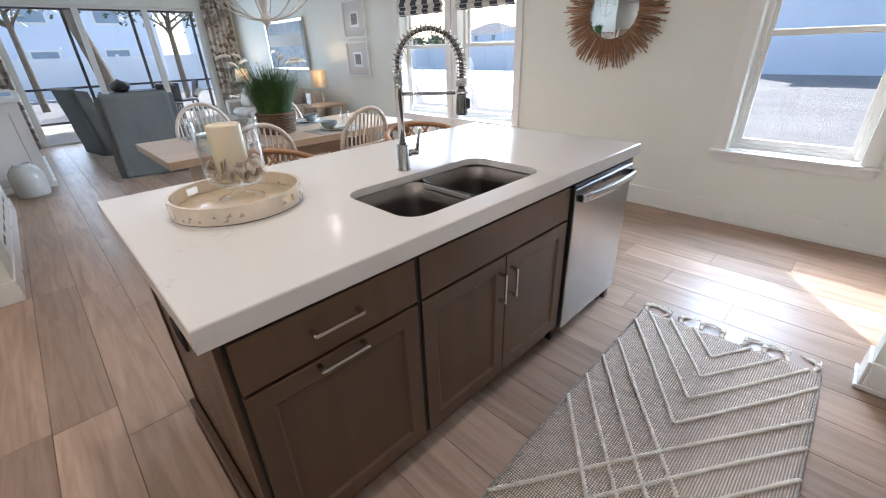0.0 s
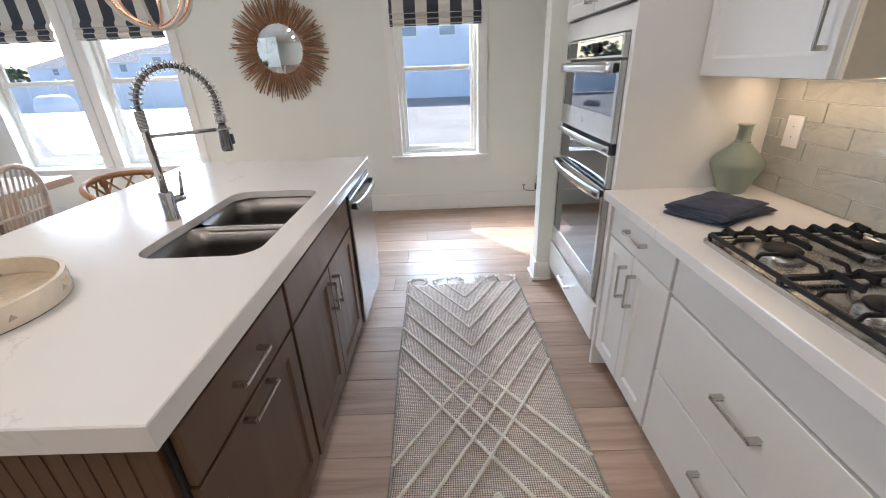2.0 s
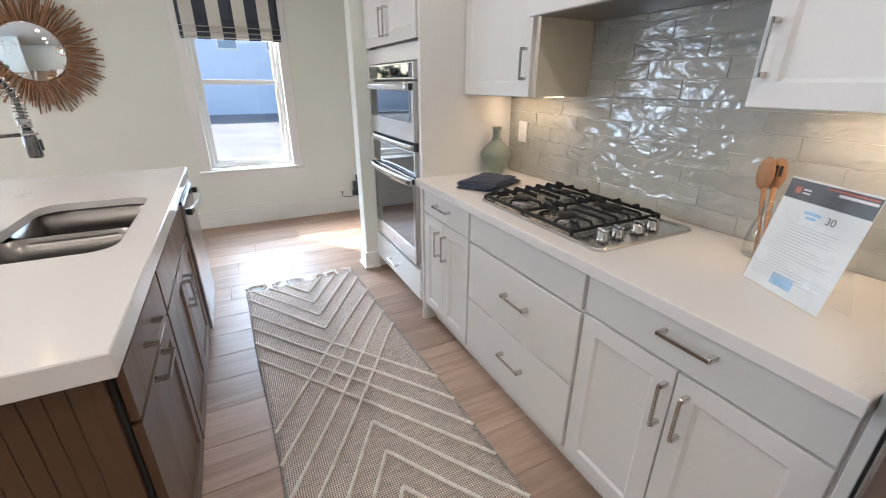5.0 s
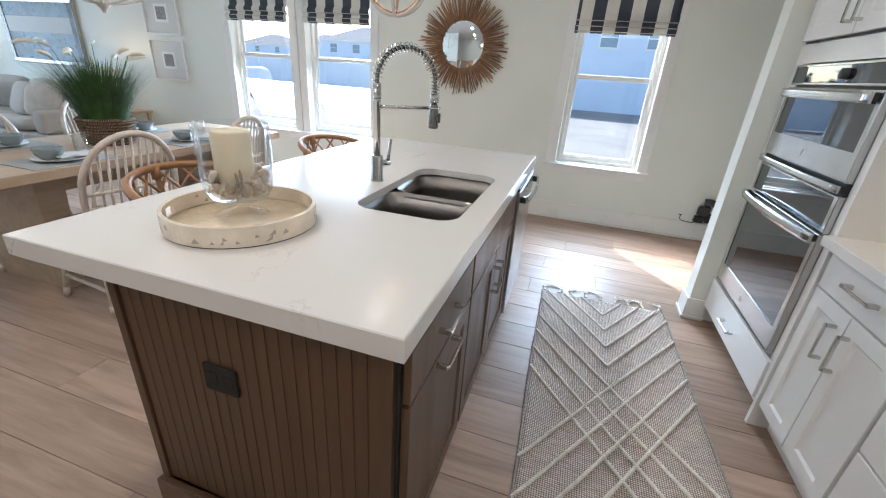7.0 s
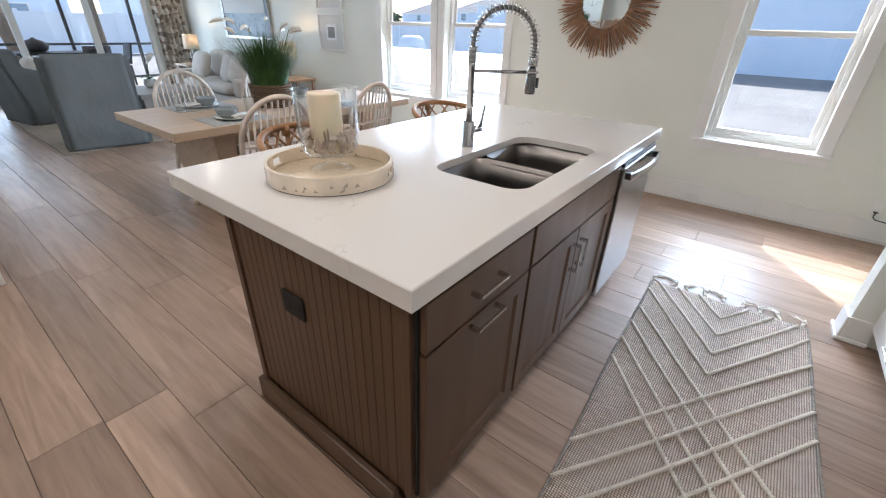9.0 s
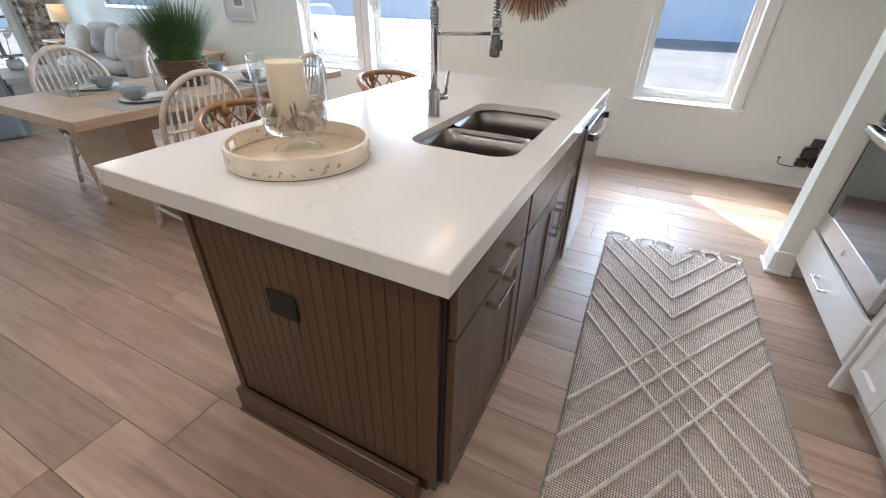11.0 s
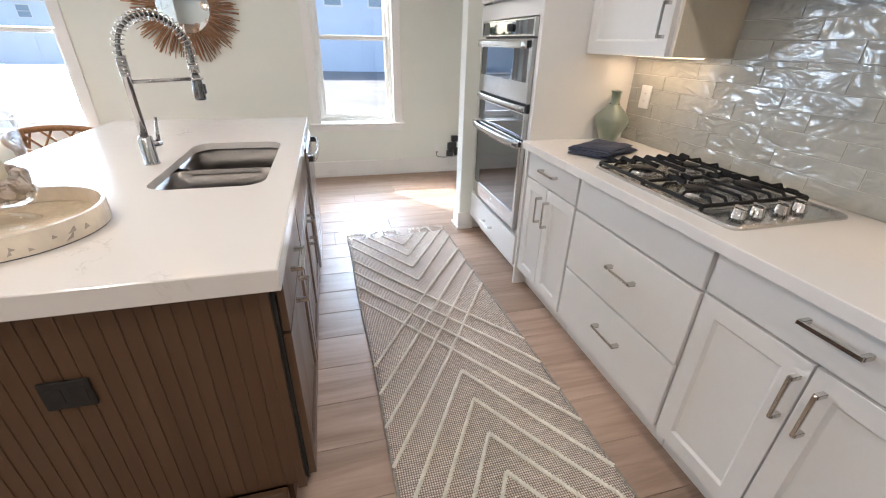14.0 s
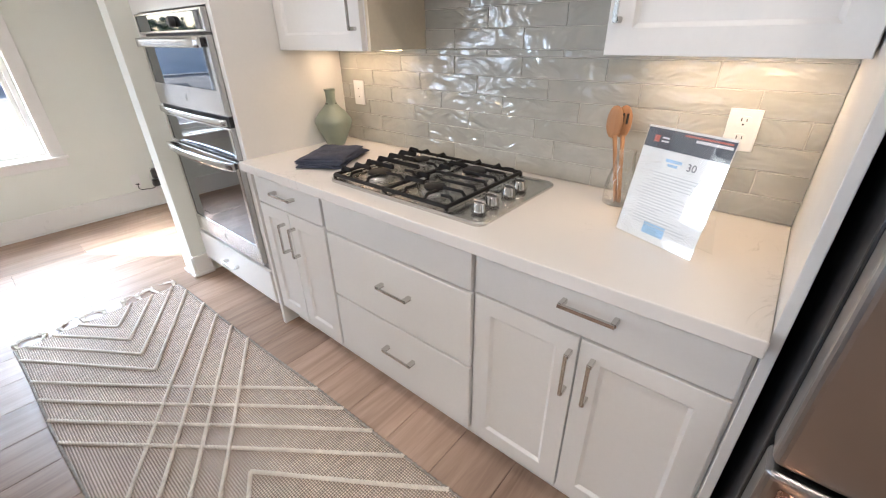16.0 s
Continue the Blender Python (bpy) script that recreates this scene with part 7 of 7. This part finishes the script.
def tree(x, y, high, spread, seed, label, trunk_lean=0.0, palm=False):
    r = random.Random(seed)
    t = thing("tree", (x, y, -0.3), label, "tree", "garden trees")
    top = Vector((x + trunk_lean, y, -0.3 + high * 0.62))
    rad = 0.20 if palm else 0.11
    pts = [Vector((x, y, -0.3)).lerp(top, i / 14) for i in range(15)]
    rs = [rad * (1.1 - 0.35 * i / 14) * (1 + (0.10 * (i % 2) if palm else 0)) for i in range(15)]
    part("trunk", tube(pts, rs, 10), M_BARK, t)
    crown = bmesh.new()
    limbs = bmesh.new()
    for k in range(9):
        d = Vector((r.uniform(-1, 1), r.uniform(-1, 1), r.uniform(0.2, 1))).normalized()
        end = top + d * spread * r.uniform(0.5, 0.95)
        tube([pts[-1 - r.randrange(4)], end], [0.05, 0.012], 5, bm=limbs)
        for j in range(150):
            p = end + Vector((r.gauss(0, 0.35), r.gauss(0, 0.35), r.gauss(0, 0.3))) * spread * 0.55
            u = Vector((r.uniform(-1, 1), r.uniform(-1, 1), r.uniform(-1, 1))).normalized() * r.uniform(0.06, 0.15)
            w = u.orthogonal().normalized() * u.length * 0.5
            crown.faces.new([crown.verts.new(q) for q in (p - u, p + w, p + u, p - w)])
    part("limbs", limbs, M_BARK, t)
    tagged(part("crown", crown, M_LEAF, t), kind="stuff")


tree(2.35, 16.5, 6.4, 1.5, 5, "palm with a rough thick trunk outside the porch", -0.7, True)
tree(5.2, 20.0, 5.0, 1.9, 6, "leafy young garden tree")
tree(0.6, 21.0, 5.2, 2.0, 7, "leafy young garden tree")
rk = random.Random(51)
for k in range(7):
    bx, by = rk.uniform(12, 23), rk.uniform(-3, 9)
    rb = bmesh.new()
    puff(rk.uniform(0.5, 1.4), rk.uniform(0.4, 1.0), rk.uniform(0.2, 0.5), (bx, by, -0.27), 2.4, 7, bm=rb)
    single("sand_mound", rb, M_SAND, "low mound of loose pale sand", "mound", "sand mounds")

# far tree line behind the plots
seed_ball = bmesh.new()
bmesh.ops.create_icosphere(seed_ball, subdivisions=1, radius=1.0)
seed_ball.verts.index_update()
ball_points = [v.co.copy() for v in seed_ball.verts]
ball_faces = [[v.index for v in f.verts] for f in seed_ball.faces]
seed_ball.free()
rk = random.Random(15)
wood_points, wood_faces = [], []
for k in range(2600):
    wx, wy = rk.uniform(165, 205), rk.uniform(60, 240)
    crest = 5.2 + 1.8 * math.sin(wy * 0.23) + 1.2 * math.sin(wy * 0.61 + 1.0)
    c = Vector((wx, wy, rk.uniform(0.0, 1.0) ** 0.7 * crest))
    r = rk.uniform(0.5, 1.3)
    base = len(wood_points)
    wood_points += [c + p * r * rk.uniform(0.6, 1.25) for p in ball_points]
    wood_faces += [[i + base for i in f] for f in ball_faces]
wood_mesh = bpy.data.meshes.new("far_woods")
wood_mesh.from_pydata(wood_points, [], wood_faces)
wood_mesh.materials.append(M_LEAF)
far_woods = new("far_woods", wood_mesh)
tagged(far_woods, "dark green tree line beyond the plots", "trees", kind="stuff")


def wrapped_pallet(x, y):
    """A stack of building blocks under white plastic, on a timber pallet."""
    t = thing("wrapped_pallet", (x, y, -0.3), "white plastic-wrapped stack on a pallet on the sand", "pallet")
    for dy in (-0.5, 0.0, 0.5):
        part("runner", box(x - 0.55, x + 0.55, y + dy - 0.06, y + dy + 0.06, -0.30, -0.19, 0.004), M_DRIFT, t)
    part("deck", box(x - 0.6, x + 0.6, y - 0.6, y + 0.6, -0.1895, -0.16, 0.004), M_DRIFT, t)
    wrap = puff(1.10, 1.10, 1.16, (x, y, 0.421), 5, 14)
    for v in wrap.verts:
        v.co += Vector((0.02 * math.sin(v.co.z * 19 + v.co.y * 7), 0.02 * math.sin(v.co.z * 16 + v.co.x * 9), 0.0))
    part("plastic_wrap", wrap, M_FENCE, t, "wrinkled white plastic")


wrapped_pallet(16.5, 14.7)

# ---- tiles, one by one ----
rng = random.Random(4)
TW, TH, TG = 0.300, 0.0658, 0.0022


def splash(x0, x1, z0, z1, name, row0):
    wall = setting(name, box(x0, x1, SOUTH + 0.0005, SOUTH + 0.0070, z0, z1, 0), M_GROUT, "sage grey glazed tile backsplash", "backsplash")
    shared = {}
    z, k = z0 + 0.001, row0
    while z < z1 - 0.012:
        hi = min(z + TH, z1)
        off = (0.0, 0.152, 0.07, 0.23, 0.11)[k % 5]
        x = -0.75 - off
        while x < x1:
            a, b = max(x, x0), min(x + TW, x1)
            if b - a > 0.015:
                key = (round(b - a, 3), round(hi - z, 3))
                if key not in shared:
                    shared[key] = mesh_of("tile", box(-(b - a) / 2, (b - a) / 2, 0, 0.006, 0, hi - z, 0.0014, 1), M_TILE)
                ob = new("tile", shared[key])
                ob.parent = wall
                ob.location = ((a + b) / 2, SOUTH + 0.0042, z)
                ob.rotation_euler = (radians(rng.uniform(-0.8, 0.8)), 0, radians(rng.uniform(-0.25, 0.25)))
            x += TW + TG
        z += TH + TG
        k += 1


splash(-0.717, 1.1895, 0.9145, 1.3445, "backsplash", 0)
splash(-0.234, 0.611, 1.3455, 1.66, "backsplash_hood", 0)

# ---- floor planks, one by one ----
PW, PL = 0.2225, 1.52
plank_mesh = {}
JOINTS = {-1: 0.965, -2: 1.20, 0: 2.08, 9: -0.09, 10: -0.548, 13: -0.30, 14: -0.716}
JOINTS.update({r: 0.04 + 0.032 * ((r * 5) % 8) for r in range(1, 9)})
rest = bmesh.new()
row0, row1 = int((WEST - 0.008) // PW), int((EAST - 0.008) // PW)
for r in range(row0, row1 + 1):
    a = max(0.008 + r * PW, WEST + 0.0)
    b = min(0.008 + (r + 1) * PW, EAST - 0.001)
    if b - a < 0.02:
        continue
    y = JOINTS.get(r, rng.uniform(0, PL))
    while y > FAR_SOUTH:
        y -= PL
    while y < NORTH:
        lo, hi = max(y, FAR_SOUTH), min(y + PL, NORTH + 0.12)
        y += PL
        if hi - lo < 0.05:
            continue
        if b < -1.4 or lo > 7.9 or (hi < SOUTH and b < 2.0):
            if not (hi < SOUTH and b < 2.0):
                box(a + 0.0008, b - 0.0008, lo + 0.0008, hi - 0.0008, -0.0055, 0.0, 0, bm=rest)
            continue
        key = (round(b - a, 3), round(hi - lo, 3))
        if key not in plank_mesh:
            plank_mesh[key] = mesh_of("plank", box(-(b - a) / 2 + 0.0008, (b - a) / 2 - 0.0008, -(hi - lo) / 2 + 0.0008, (hi - lo) / 2 - 0.0008, -0.0055, 0.0, 0.0014, 1), M_FLOOR)
        ob = new("plank", plank_mesh[key])
        ob.parent = floor
        ob.location = ((a + b) / 2, (lo + hi) / 2, 0)
far_planks = part("far_planks", rest, M_FLOOR, floor)
tagged(far_planks, kind="stuff")
